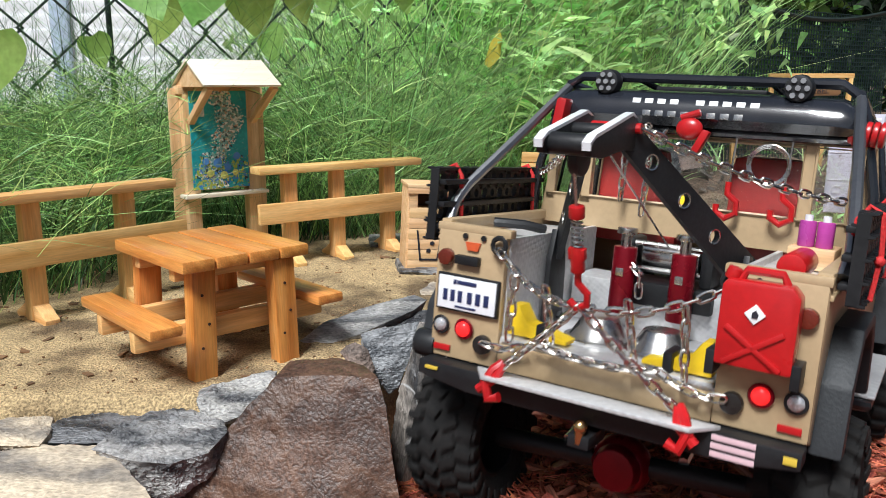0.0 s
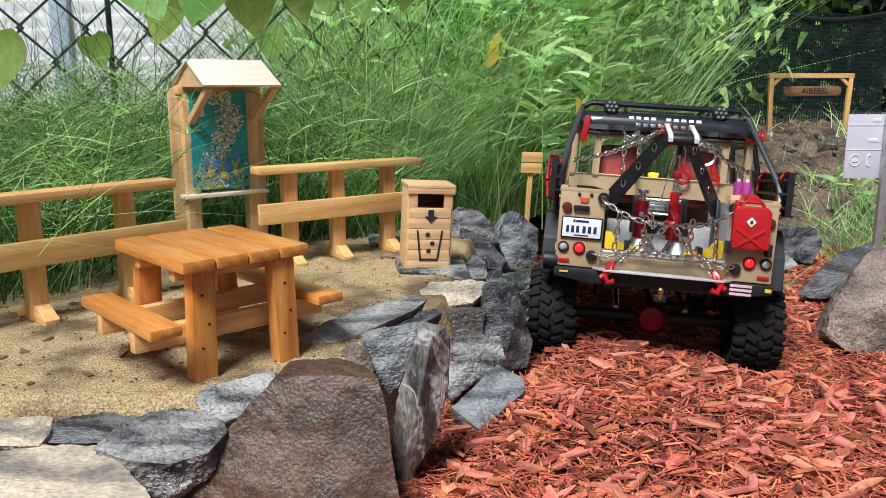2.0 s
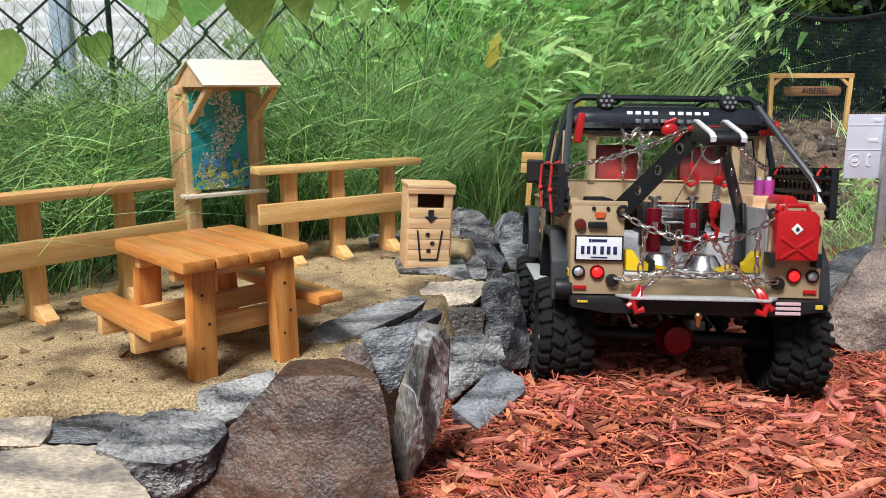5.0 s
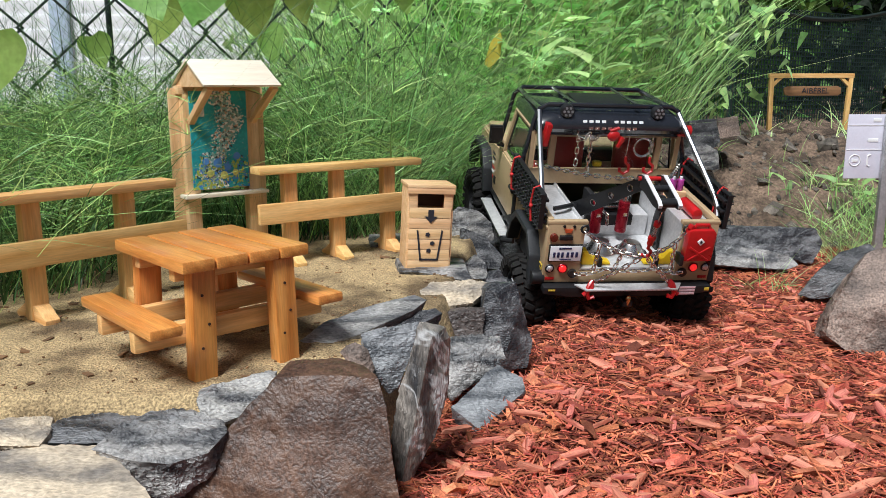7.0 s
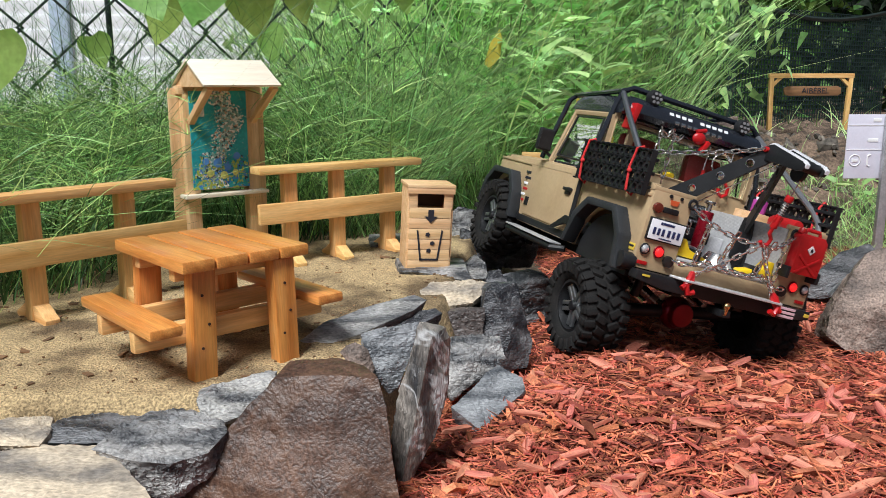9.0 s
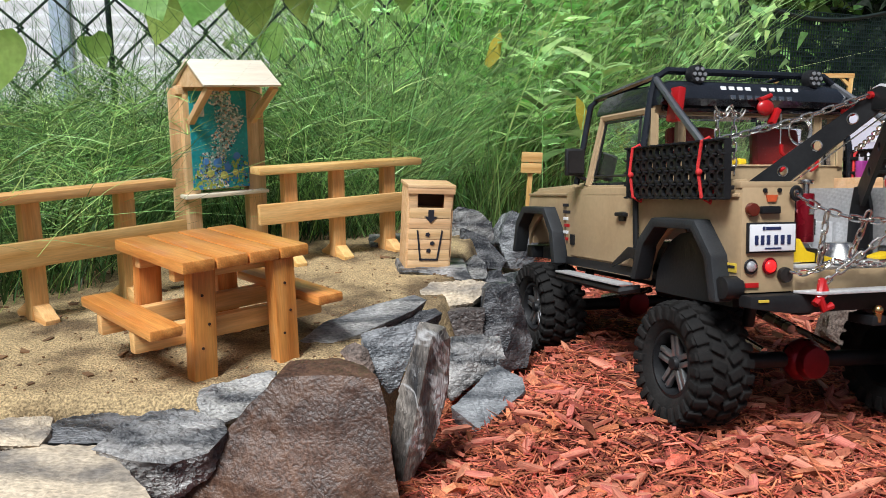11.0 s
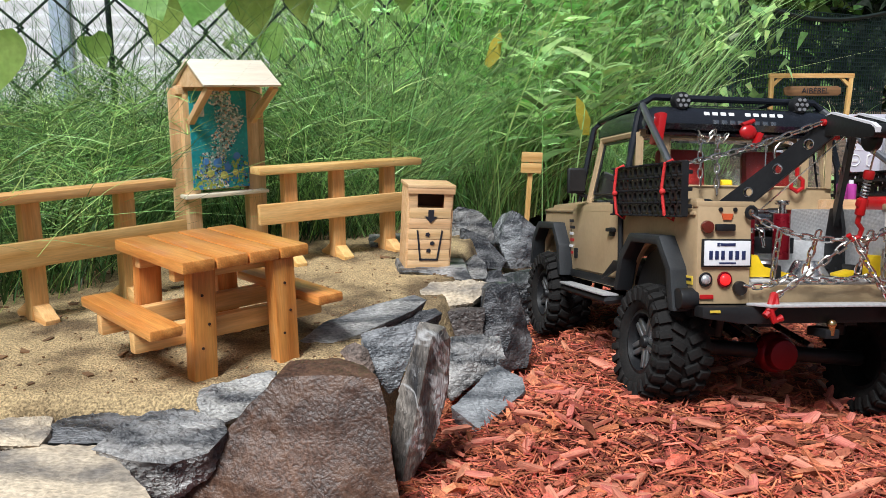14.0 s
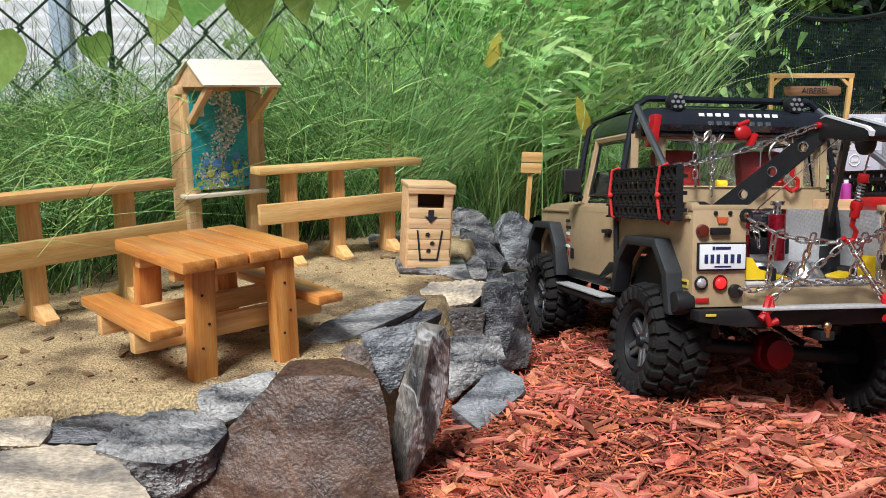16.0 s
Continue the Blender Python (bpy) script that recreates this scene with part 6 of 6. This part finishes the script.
behind = lambda x, y: y > fence_line(x) + 0.02 and not (x > -0.05 and y < 1.22)
grass("horsetail_growth", 15000, (-0.85, -0.02), (0.55, 1.12), (0.06, 0.19), (0.0007, 0.0019), 0.5, M_GRASS, "dense thin dark green horsetail stems behind the fence, deepened for shade", 1, lambda x, y: 0.07, behind, 0.7)
grass("horsetail_growth", 11000, (-0.25, 0.42), (0.92, 1.45), (0.10, 0.36), (0.0008, 0.0023), 0.45, M_MIDGRASS, "tall thin green stems behind the fence", 2, lambda x, y: 0.04, behind, 0.7)
grass("tall_grass", 15000, (-0.25, 0.80), (1.25, 2.3), (0.20, 0.62), (0.0015, 0.0042), 0.4, M_BRIGHT, "tall bright green arching grass", 3, lambda x, y: 0.04, lambda x, y: y > max(1.27, fence_line(x) + 0.1) and x < 0.33 + 0.30 * (y - 1.3), 0.6)
grass("grass_tuft", 3600, (0.56, 0.95), (1.22, 1.75), (0.03, 0.10), (0.0012, 0.0036), 0.7, M_BRIGHT, "bright green grass beside the sign", 4, lambda x, y: ground_z(x, y), lambda x, y: x > 0.60 + 0.33 * (y - 1.22) and noise.noise((x * 11, y * 11, 5)) > -0.25, 0.9)
grass("grass_tuft", 900, (0.45, 1.5), (1.7, 2.9), (0.02, 0.13), (0.002, 0.006), 0.6, M_BRIGHT, "sparse green grass on the earth bank", 5, lambda x, y: ground_z(x, y), lambda x, y: noise.noise((x * 6, y * 6, 9)) > 0.1, 0.9)
grass("grass_tuft", 60, (0.40, 0.47), (1.02, 1.09), (0.02, 0.06), (0.001, 0.0022), 0.9, M_BRIGHT, "small pale tuft of grass in the mulch", 6, mulch_z, None, 1.0)
grass("grass_tuft", 260, (0.03, 0.09), (0.60, 0.66), (0.004, 0.012), (0.0004, 0.0009), 1.5, mat("straw", (0.50, 0.38, 0.16), rough=0.8, island=0.3), "dry straw wisps at the stones", 7, mulch_z, None, 1.2)
grass("bright_stems", 1500, (-0.85, 0.10), (0.56, 1.05), (0.08, 0.22), (0.0008, 0.0018), 0.7, M_MIDGRASS, "long bright green arching stems behind the fence", 15, lambda x, y: 0.07, lambda x, y: y > fence_line(x) + 0.06, 1.0)
grass("bright_stems", 1800, (-0.05, 0.45), (0.98, 1.5), (0.12, 0.40), (0.0014, 0.003), 0.8, M_BRIGHT, "long bright green arching stems behind the fence", 16, lambda x, y: 0.04, behind, 1.0)
grass("tall_stems", 2600, (-0.95, -0.05), (0.78, 1.15), (0.20, 0.40), (0.0007, 0.0016), 0.45, M_GRASS, "tall thin stems in shade-deepened green against the wire fence", 17, lambda x, y: 0.07, lambda x, y: y > fence_line(x) + 0.08, 0.6)
grass("overhanging_stems", 300, (-0.62, -0.24), (0.50, 0.74), (0.10, 0.24), (0.0006, 0.0013), 1.0, M_SPRIG, "long thin stems leaning over the fence", 8, lambda x, y: 0.07, lambda x, y: y > fence_line(x) - 0.01, 1.3)


def horsetail(name, n, xr, yr, hr, material, label, seed, keep, base=0.07):
    """Jointed upright stems with whorls of fine needles at every joint."""
    rng = np.random.RandomState(seed)
    np.random.seed(seed)
    B, T, W, D = [], [], [], []
    for i in range(n):
        x, y = rng.uniform(*xr), rng.uniform(*yr)
        if not keep(x, y):
            continue
        h = rng.uniform(*hr)
        lean = rng.normal(0, 0.28, 2) * h
        b = np.array([x, y, base])
        t = b + np.array([lean[0], lean[1], h])
        B.append(b), T.append(t), W.append(0.0016), D.append(np.array([lean[0] * 0.5, lean[1] * 0.5, 0.0]))
        k = 5
        for j in range(1, k):
            u = 0.25 + 0.75 * j / k
            p = b + (t - b) * u + np.array([lean[0] * 0.5, lean[1] * 0.5, 0.0]) * u * u
            L = h * (0.42 - 0.26 * u)
            a0 = rng.uniform(0, 6.28)
            for m in range(7):
                a = a0 + m * 0.9 + rng.normal(0, 0.15)
                d = np.array([np.cos(a), np.sin(a), rng.uniform(0.35, 0.9)]) * L * rng.uniform(0.7, 1.2)
                B.append(p), T.append(p + d), W.append(rng.uniform(0.0006, 0.0011)), D.append(np.array([d[0] * 0.5, d[1] * 0.5, -0.35 * L * rng.rand()]))
    ob = strips(name, np.array(B), np.array(T), np.array(W), np.array(D), 3, material)
    return tagged(ob, label, "horsetail", kind="stuff")


horsetail("horsetail_sprigs", 900, (-0.85, 0.02), (0.56, 1.10), (0.10, 0.22), M_SPRIG, "fine green horsetail sprigs with whorled needles", 41, lambda x, y: y > fence_line(x) + 0.015)
horsetail("horsetail_sprigs", 520, (-0.15, 0.42), (0.95, 1.50), (0.14, 0.34), M_MIDGRASS, "tall green horsetail sprigs with whorled needles", 42, behind, 0.04)


def weeds(name, n, xr, yr, hr, material, label, seed, keep=None, size=0.035):
    """Upright leafy stems with lance-shaped leaves."""
    rng = np.random.RandomState(seed)
    np.random.seed(seed)
    B, T, W, D = [], [], [], []
    for i in range(n):
        x, y = rng.uniform(*xr), rng.uniform(*yr)
        if keep and not keep(x, y):
            continue
        h = rng.uniform(*hr)
        lean = rng.normal(0, 0.12, 2) * h
        b = np.array([x, y, 0.04])
        t = b + np.array([lean[0], lean[1], h])
        B.append(b), T.append(t), W.append(0.003), D.append(np.zeros(3))
        for k in range(int(h * 60)):
            u = rng.uniform(0.25, 1.0)
            p = b + (t - b) * u
            a = rng.uniform(0, 2 * np.pi)
            L = size * rng.uniform(0.6, 1.3) * (1.25 - 0.6 * u)
            d = np.array([np.cos(a), np.sin(a), rng.uniform(0.1, 0.9)]) * L
            B.append(p), T.append(p + d), W.append(L * 0.32), D.append(np.array([d[0] * 0.3, d[1] * 0.3, -0.5 * L * rng.rand()]))
    ob = strips(name, np.array(B), np.array(T), np.array(W), np.array(D), 4, material)
    return tagged(ob, label, "weeds", kind="stuff")


weeds("leafy_weeds", 620, (-0.05, 0.85), (1.28, 2.3), (0.35, 0.75), M_LEAF, "tall leafy green weeds among the grass", 11, lambda x, y: x < 0.28 + 0.34 * (y - 1.3) and x > -0.1 + 0.05 * (y - 1.3))
weeds("leafy_weeds", 40, (-0.2, 0.2), (1.15, 1.6), (0.25, 0.5), M_LEAF, "leafy green weeds along the wire fence", 12)
weeds("leafy_weeds", 22, (0.62, 0.90), (1.30, 1.6), (0.03, 0.08), M_LEAF, "low broad-leaved weeds beside the sign", 13, None, 0.03)

grass("meadow", 7000, (-2.2, 0.0), (1.25, 3.4), (0.06, 0.20), (0.003, 0.008), 0.5, M_BRIGHT, "rank green grass beyond the wire fence", 9, lambda x, y: 0.05, lambda x, y: x < -0.25 * (y - 1.0), 0.7)

# two yellowed leaves caught in the grass
for (x, y, z), turn in (((0.075, 1.22, 0.295), (80, 20, 0)), ((0.205, 1.20, 0.200), (85, -12, 10))):
    lf = plate([(-0.008, -0.022), (0.003, -0.026), (0.010, -0.004), (0.004, 0.022), (-0.004, 0.034), (-0.010, 0.010)], 0.0006)
    part("yellow_leaf", lf, M_YELLEAF, None, "", pose(x, y, z, turn[0] - 90, turn[1], turn[2]))
    tagged(scene.collection.objects[-1], "yellowed leaf hanging in the grass", "leaf", "yellowed leaves")


def heart_leaf(size, seed):
    rnd = random.Random(seed)
    bm = bmesh.new()
    n = 9
    rows = []
    for i in range(n + 1):
        v = i / n
        half = 0.52 * math.sin(math.pi * min(1, (v * 0.93 + 0.07)) ** 0.62) ** 0.9
        row = []
        for j in range(-2, 3):
            x = half * j / 2
            row.append(bm.verts.new((x * size, (v - 0.1 - 0.10 * (1 - v) * abs(j) / 2) * size, (0.16 * abs(x) ** 1.3 - 0.28 * v * v + 0.02 * rnd.uniform(-1, 1)) * size)))
        rows.append(row)
    for a, b in zip(rows, rows[1:]):
        for j in range(4):
            bm.faces.new((a[j], a[j + 1], b[j + 1], b[j]))
    return bm


vine = thing("vine", pose(0, 0, 0), "vine with large pale green heart-shaped leaves on the wire fence", "vine")
LEAVES = ((-0.238, 0.85, 0.345, 0.065), (-0.305, 0.85, 0.335, 0.045), (-0.322, 0.60, 0.262, 0.040), (-0.215, 0.95, 0.330, 0.050), (-0.133, 0.95, 0.350, 0.038), (-0.376, 0.90, 0.282, 0.028),
          (-0.049, 1.10, 0.358, 0.032), (-0.306, 0.92, 0.318, 0.045), (-0.402, 0.80, 0.345, 0.040), (-0.209, 1.00, 0.292, 0.034), (-0.168, 1.00, 0.345, 0.042), (-0.110, 1.10, 0.350, 0.034))
rnd = random.Random(6)
for i, (x, y, z, s) in enumerate(LEAVES):
    part("leaf", heart_leaf(s * 1.25, i), M_VINE, vine, "", pose(x, y, z + s * 0.5, -75 + rnd.uniform(-25, 25), rnd.uniform(-25, 25), rnd.uniform(-50, 50)))
part("stem", tube([(-0.50, 0.95, 0.36), (-0.40, 0.93, 0.345), (-0.30, 0.93, 0.36), (-0.20, 0.99, 0.37), (-0.10, 1.06, 0.40), (0.05, 1.15, 0.45)], 0.0022, 6), M_LEAF, vine)


# ---- wire fence, house and distance ----
def wire_fence(a, b, z0, z1, cell, r, label):
    a, b = Vector((*a, 0)), Vector((*b, 0))
    L = (b - a).length
    ex = (b - a).normalized()
    nrm = Vector((-ex.y, ex.x, 0))
    bm = bmesh.new()
    for i in range(int(L / (cell / 2))):
        x0 = i * cell / 2
        pts = []
        n = int((z1 - z0) / (cell * 0.55))
        for k in range(n + 1):
            far = (k + i) % 2
            pts.append(a + ex * (x0 + (cell * 0.54 if far else -cell * 0.04)) + nrm * (0.0022 if far else -0.0022) + Vector((0, 0, z0 + k * cell * 0.55)))
        tube(pts, r, 5, bm=bm)
    f = thing("wire_fence", pose(0, 0, 0), label, "fence")
    part("wire_mesh", bm, M_WIRE, f, "dark coated chain-link mesh")
    return f


f = wire_fence((-1.0, 0.86), (0.02, 1.36), 0.02, 0.62, 0.078, 0.0027, "dark green chain-link fence behind the planting")
part("fence_post", tube([(-0.452, 1.14, 0.0), (-0.452, 1.14, 0.7)], 0.004, 8), M_WIRE, f)


def garden_mesh():
    """Tall dark green wire mesh between the growth and the bank, on one post."""
    s = thing("garden_mesh", pose(0.60, 2.02, 0.0, 0, 0, 34), "dark green upright wire mesh on a post behind the tall grass", "fence")
    bm = None
    for k in range(26):
        x = -0.14 + k * 0.0125
        bm = tube([(x, 0, 0.0), (x + 0.004 * math.sin(k), 0, 0.75)], 0.0011, 4, bm=bm)
    for k in range(9):
        tube([(-0.14, 0, 0.05 + k * 0.085), (0.172, 0, 0.05 + k * 0.085)], 0.0010, 4, bm=bm)
    m_net = mat("green_coated_wire", (0.02, 0.10, 0.075), (0.015, 0.075, 0.06), 0.5, fine=100, bump=0.05)
    part("wire_mesh", bm, m_net, s, "", smooth=False)
    part("post", tube([(-0.06, 0.01, 0.0), (-0.06, 0.01, 0.8)], 0.008, 8), m_net, s)


garden_mesh()


def screen():
    s = thing("privacy_screen", pose(0, 0, 0), "dark green mesh fence in the shade behind the bank", "fence")
    a, b = Vector((0.95, 2.75, 0)), Vector((1.75, 3.3, 0))
    d = (b - a).normalized()
    m = Matrix.Translation((a + b) / 2) @ pose(0, 0, 0, 0, 0, math.degrees(math.atan2(d.y, d.x)))
    bm = None
    L = (b - a).length
    for k in range(60):
        bm = tube([((k / 59 - 0.5) * L, 0, 0.05), ((k / 59 - 0.5) * L, 0, 0.50)], 0.0022, 4, bm=bm)
    for k in range(30):
        tube([(-L / 2, 0, 0.05 + k * 0.0155), (L / 2, 0, 0.05 + k * 0.0155)], 0.0022, 4, bm=bm)
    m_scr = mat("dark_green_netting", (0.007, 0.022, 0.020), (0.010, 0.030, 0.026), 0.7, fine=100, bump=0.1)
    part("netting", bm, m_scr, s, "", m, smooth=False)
    pts = [(-L / 2 + L * u, 0, 0.525 - 0.05 * math.sin(math.pi * u)) for u in np.linspace(0, 1, 12)]
    part("top_cable", tube(pts, 0.008, 6), M_WIRE, s, "", m)
    part("post", tube([(-L / 2, 0, 0.0), (-L / 2, 0, 0.9)], 0.012, 8), M_WIRE, s, "", m)


screen()


def house():
    h = thing("house", pose(0, 6.5, 0), "white clapboard house wall behind the fence", "house")
    m_side = mat("white_siding", (0.90, 0.91, 0.92), (0.86, 0.87, 0.89), 0.5, scale=3, fine=40, bump=0.03, vary=0.04)
    part("wall", box(4.6, 0.15, 3.2, pose(-2.4, 0.12, 1.45)), m_side, h)
    for i in range(30):
        part("clapboard", box(4.6, 0.02, 0.118, bevel=0.004), m_side, h, "", pose(-2.4, 0.035, 0.05 + i * 0.11, 9))
    part("corner_trim", box(0.14, 0.05, 3.2, pose(-2.95, -0.01, 1.45), 0.008), mat("pale_blue_trim", (0.55, 0.66, 0.80), rough=0.5, scale=3, fine=40, bump=0.03), h, "pale blue trim board")


house()


def crown_bush(name, place, size, n, leaf, material, label, category, seed, trunk=0.02):
    rng = np.random.RandomState(seed)
    np.random.seed(seed)
    t = thing(name, pose(*place), label, category)
    limbs = []
    bm = bmesh.new()
    for k in range(9):
        a = rng.uniform(0, 2 * np.pi)
        u = rng.uniform(0.3, 0.95)
        tip = Vector((math.cos(a) * size[0] * 0.4 * rng.uniform(0.3, 1), math.sin(a) * size[1] * 0.4 * rng.uniform(0.3, 1), size[2] * u))
        mid = Vector((tip.x * 0.35, tip.y * 0.35, tip.z * 0.55))
        tube([(0, 0, 0), mid, tip], trunk * (0.5 if k else 1), 6, bm=bm)
        limbs.append(tip)
    part("trunk", bm, M_BARK, t)
    # leaves gather in clumps round the limbs
    cl = rng.normal(size=(46, 3))
    cl /= np.linalg.norm(cl, axis=1, keepdims=True)
    cl *= (rng.rand(46, 1) ** 0.4) * 0.5
    cl = cl * np.array(size) + np.array([0, 0, size[2] * 0.55])
    c = cl[rng.randint(0, 46, n)] + rng.normal(size=(n, 3)) * np.array(size) * 0.10
    c[:, 2] = np.maximum(c[:, 2], 0.02)
    d = rng.normal(size=(n, 3))
    d /= np.linalg.norm(d, axis=1, keepdims=True)
    L = leaf * rng.uniform(0.6, 1.3, n)
    ob = strips("foliage", c, c + d * L[:, None], L * 0.55, np.zeros((n, 3)) - np.array([0, 0, 0.2 * leaf]), 2, material, t)
    return t


crown_bush("shrub", (0.42, 2.15, 0.0), (0.75, 0.4, 0.95), 9000, 0.035, M_LEAF, "light green leafy shrub among the tall grass", "shrub", 31, 0.012)
crown_bush("shrub", (0.10, 1.85, 0.0), (0.55, 0.4, 0.75), 6000, 0.032, M_LEAF, "light green leafy shrub among the tall grass", "shrub", 32, 0.012)
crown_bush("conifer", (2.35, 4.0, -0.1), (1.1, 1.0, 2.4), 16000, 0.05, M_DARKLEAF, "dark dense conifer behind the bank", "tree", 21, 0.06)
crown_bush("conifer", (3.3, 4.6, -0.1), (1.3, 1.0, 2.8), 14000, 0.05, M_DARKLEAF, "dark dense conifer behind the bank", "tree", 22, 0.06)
crown_bush("shrub", (1.85, 4.6, -0.1), (1.3, 1.0, 1.9), 9000, 0.06, M_MIDLEAF, "shaded green shrub behind the bank", "shrub", 23, 0.03)
crown_bush("shrub", (1.0, 3.6, -0.1), (1.1, 0.9, 1.5), 9000, 0.05, M_MIDLEAF, "green shrub behind the tall grass", "shrub", 24, 0.03)
crown_bush("shrub", (0.35, 3.2, -0.1), (1.0, 0.8, 1.3), 9000, 0.045, M_LEAF, "light green shrub behind the tall grass", "shrub", 25, 0.025)
crown_bush("shrub", (-0.2, 3.0, -0.1), (0.8, 0.7, 0.95), 5000, 0.045, M_LEAF, "light green shrub behind the wire fence", "shrub", 26, 0.025)
crown_bush("tree", (1.3, 6.5, -0.1), (2.6, 2.0, 4.2), 12000, 0.12, M_MIDLEAF, "leafy green tree in the distance", "tree", 27, 0.10)
crown_bush("tree", (4.2, 7.5, -0.1), (3.4, 2.0, 5.0), 12000, 0.13, M_MIDLEAF, "leafy green tree in the distance", "tree", 28, 0.12)
crown_bush("tree", (0.1, 8.0, -0.1), (2.2, 2.0, 4.6), 7000, 0.14, M_MIDLEAF, "leafy green tree in the distance", "tree", 29, 0.10)

# ---- what moves ----
def truck_rows():
    return [
        (0.0, 0.0616, 0.3351, 0.0408, -5.1, 2.0, -32.5),
        (0.5, 0.0988, 0.4127, 0.0382, -5.6, 1.0, -27.0),
        (1.0, 0.1358, 0.4887, 0.0351, -7.5, 0.0, -19.8),
        (1.5, 0.1576, 0.5731, 0.0270, -7.4, 1.6, -14.5),
        (2.0, 0.1739, 0.6475, 0.0203, -6.3, 3.4, -9.9),
        (2.5, 0.1777, 0.6640, 0.0144, -4.2, 3.0, -8.7),
        (3.0, 0.1802, 0.6618, 0.0155, -3.7, 3.2, -6.5),
        (3.5, 0.1765, 0.5598, 0.0287, -6.4, -0.2, -0.8),
        (4.0, 0.1713, 0.4811, 0.0299, -5.3, 2.8, -1.9),
        (4.2, 0.1706, 0.4876, 0.0302, -6.3, 2.5, -2.2),
        (6.3, 0.1836, 0.7244, -0.0016, 6.1, -0.8, -0.6),
        (6.5, 0.1828, 0.7588, -0.0098, 12.6, -0.3, 4.4),
        (7.0, 0.1770, 0.8110, -0.0166, 15.1, 1.6, 9.5),
        (7.5, 0.1818, 0.8149, -0.0179, 15.6, -0.3, 10.1),
        (8.0, 0.1914, 0.7366, -0.0109, 12.2, 3.3, 11.6),
        (8.5, 0.1976, 0.6895, -0.0039, 8.2, 7.7, 13.7),
        (9.0, 0.2071, 0.6427, 0.0126, 0.5, 16.3, 17.2),
        (9.2, 0.2159, 0.6315, 0.0142, -1.3, 14.8, 14.0),
        (11.3, 0.2622, 0.4538, 0.0611, -9.4, -0.2, 16.6),
        (11.5, 0.2655, 0.4362, 0.0675, -10.7, -2.3, 15.3),
        (12.0, 0.2764, 0.3795, 0.0724, -11.8, -9.8, 16.3),
        (12.5, 0.2737, 0.3903, 0.0715, -11.5, -6.1, 17.3),
        (13.0, 0.2487, 0.4782, 0.0486, -9.4, -4.0, 11.4),
        (13.5, 0.2439, 0.5043, 0.0339, -8.0, 2.5, 10.0),
        (14.0, 0.2452, 0.5050, 0.0339, -8.3, 2.2, 9.8),
        (14.5, 0.2442, 0.5029, 0.0343, -8.2, 2.3, 10.0),
        (15.0, 0.2475, 0.4929, 0.0341, -7.7, 1.7, 10.3),
        (15.5, 0.2446, 0.5090, 0.0321, -7.6, 1.4, 10.1),
        (16.0, 0.2438, 0.5076, 0.0321, -7.7, 1.5, 10.1),
    ]


def motions():
    rows = truck_rows()
    walk(truck, [(t, pose(x, y, z, rx, ry, rz)) for t, x, y, z, rx, ry, rz in rows])
    ts = [r[0] for r in rows]
    cols = [list(c) for c in zip(*rows)]
    times = sorted({round(0.1 * k, 1) for k in range(161)} | set(ts))
    at = {}
    for t in times:
        at[t] = pose(*[float(np.interp(t, ts, cols[k])) for k in range(1, 7)])
    # every wheel stands on the ground as far as its axle lets it, and rolls with the way gone
    spin, last, angle = {}, None, 0.0
    for t in times:
        m = at[t]
        if last is not None:
            ahead = m.to_3x3() @ Vector((0, 1, 0))
            angle -= math.degrees((m.translation - last).dot(ahead) / TYRE)
        spin[t], last = angle, m.translation.copy()
    for axle, y0, z0 in (("rear", 0.050, 0.040), ("front", 0.279, 0.053)):
        tilt = {}
        for t in times:
            m = at[t]
            local = {}
            for s in (-1, 1):
                p = m @ Vector((s * 0.086, y0, z0))
                up = (m.to_3x3() @ Vector((0, 0, 1))).z
                want = mulch_z(p.x, p.y) + TYRE - 0.002 + bump(t, axle, s)
                local[s] = min(z0 + 0.015, max(z0 - 0.022, z0 + (want - p.z) / up))
            tilt[t] = local
        for s in (-1, 1):
            hub = [(t, pose(s * 0.086, y0, tilt[t][s], 0, math.degrees(math.atan2(tilt[t][-1] - tilt[t][1], 0.172)), 0)
                    @ pose(0, 0, 0, spin[t])) for t in times]
            walk(wheels[axle, s], hub)
        walk(axles[axle], [(t, pose(0, y0, (tilt[t][-1] + tilt[t][1]) / 2, 0, math.degrees(math.atan2(tilt[t][-1] - tilt[t][1], 0.172)), 0)) for t in times])


def bump(t, axle, s):
    """Stones under the wheels: the front climbs the edging, the rear right wheel a boulder."""
    if axle == "front":
        return float(np.interp(t, [0, 5.6, 6.3, 6.5, 7.0, 7.5, 8.0, 8.5, 9.2, 10.2, 16], [0, 0, 0.045, 0.066, 0.085 if s < 0 else 0.075, 0.085 if s < 0 else 0.075, 0.085 if s < 0 else 0.066, 0.092 if s < 0 else 0.05, 0.098 if s < 0 else 0.015, 0, 0]))
    if s > 0:
        return float(np.interp(t, [0, 10.5, 11.5, 12.0, 12.5, 13.0, 13.5, 16], [0, 0, 0.02, 0.04, 0.032, 0.024, 0, 0]))
    return float(np.interp(t, [0, 10.5, 12.0, 13.0, 13.5, 16], [0, 0, 0.010, 0.006, 0, 0]))


motions()
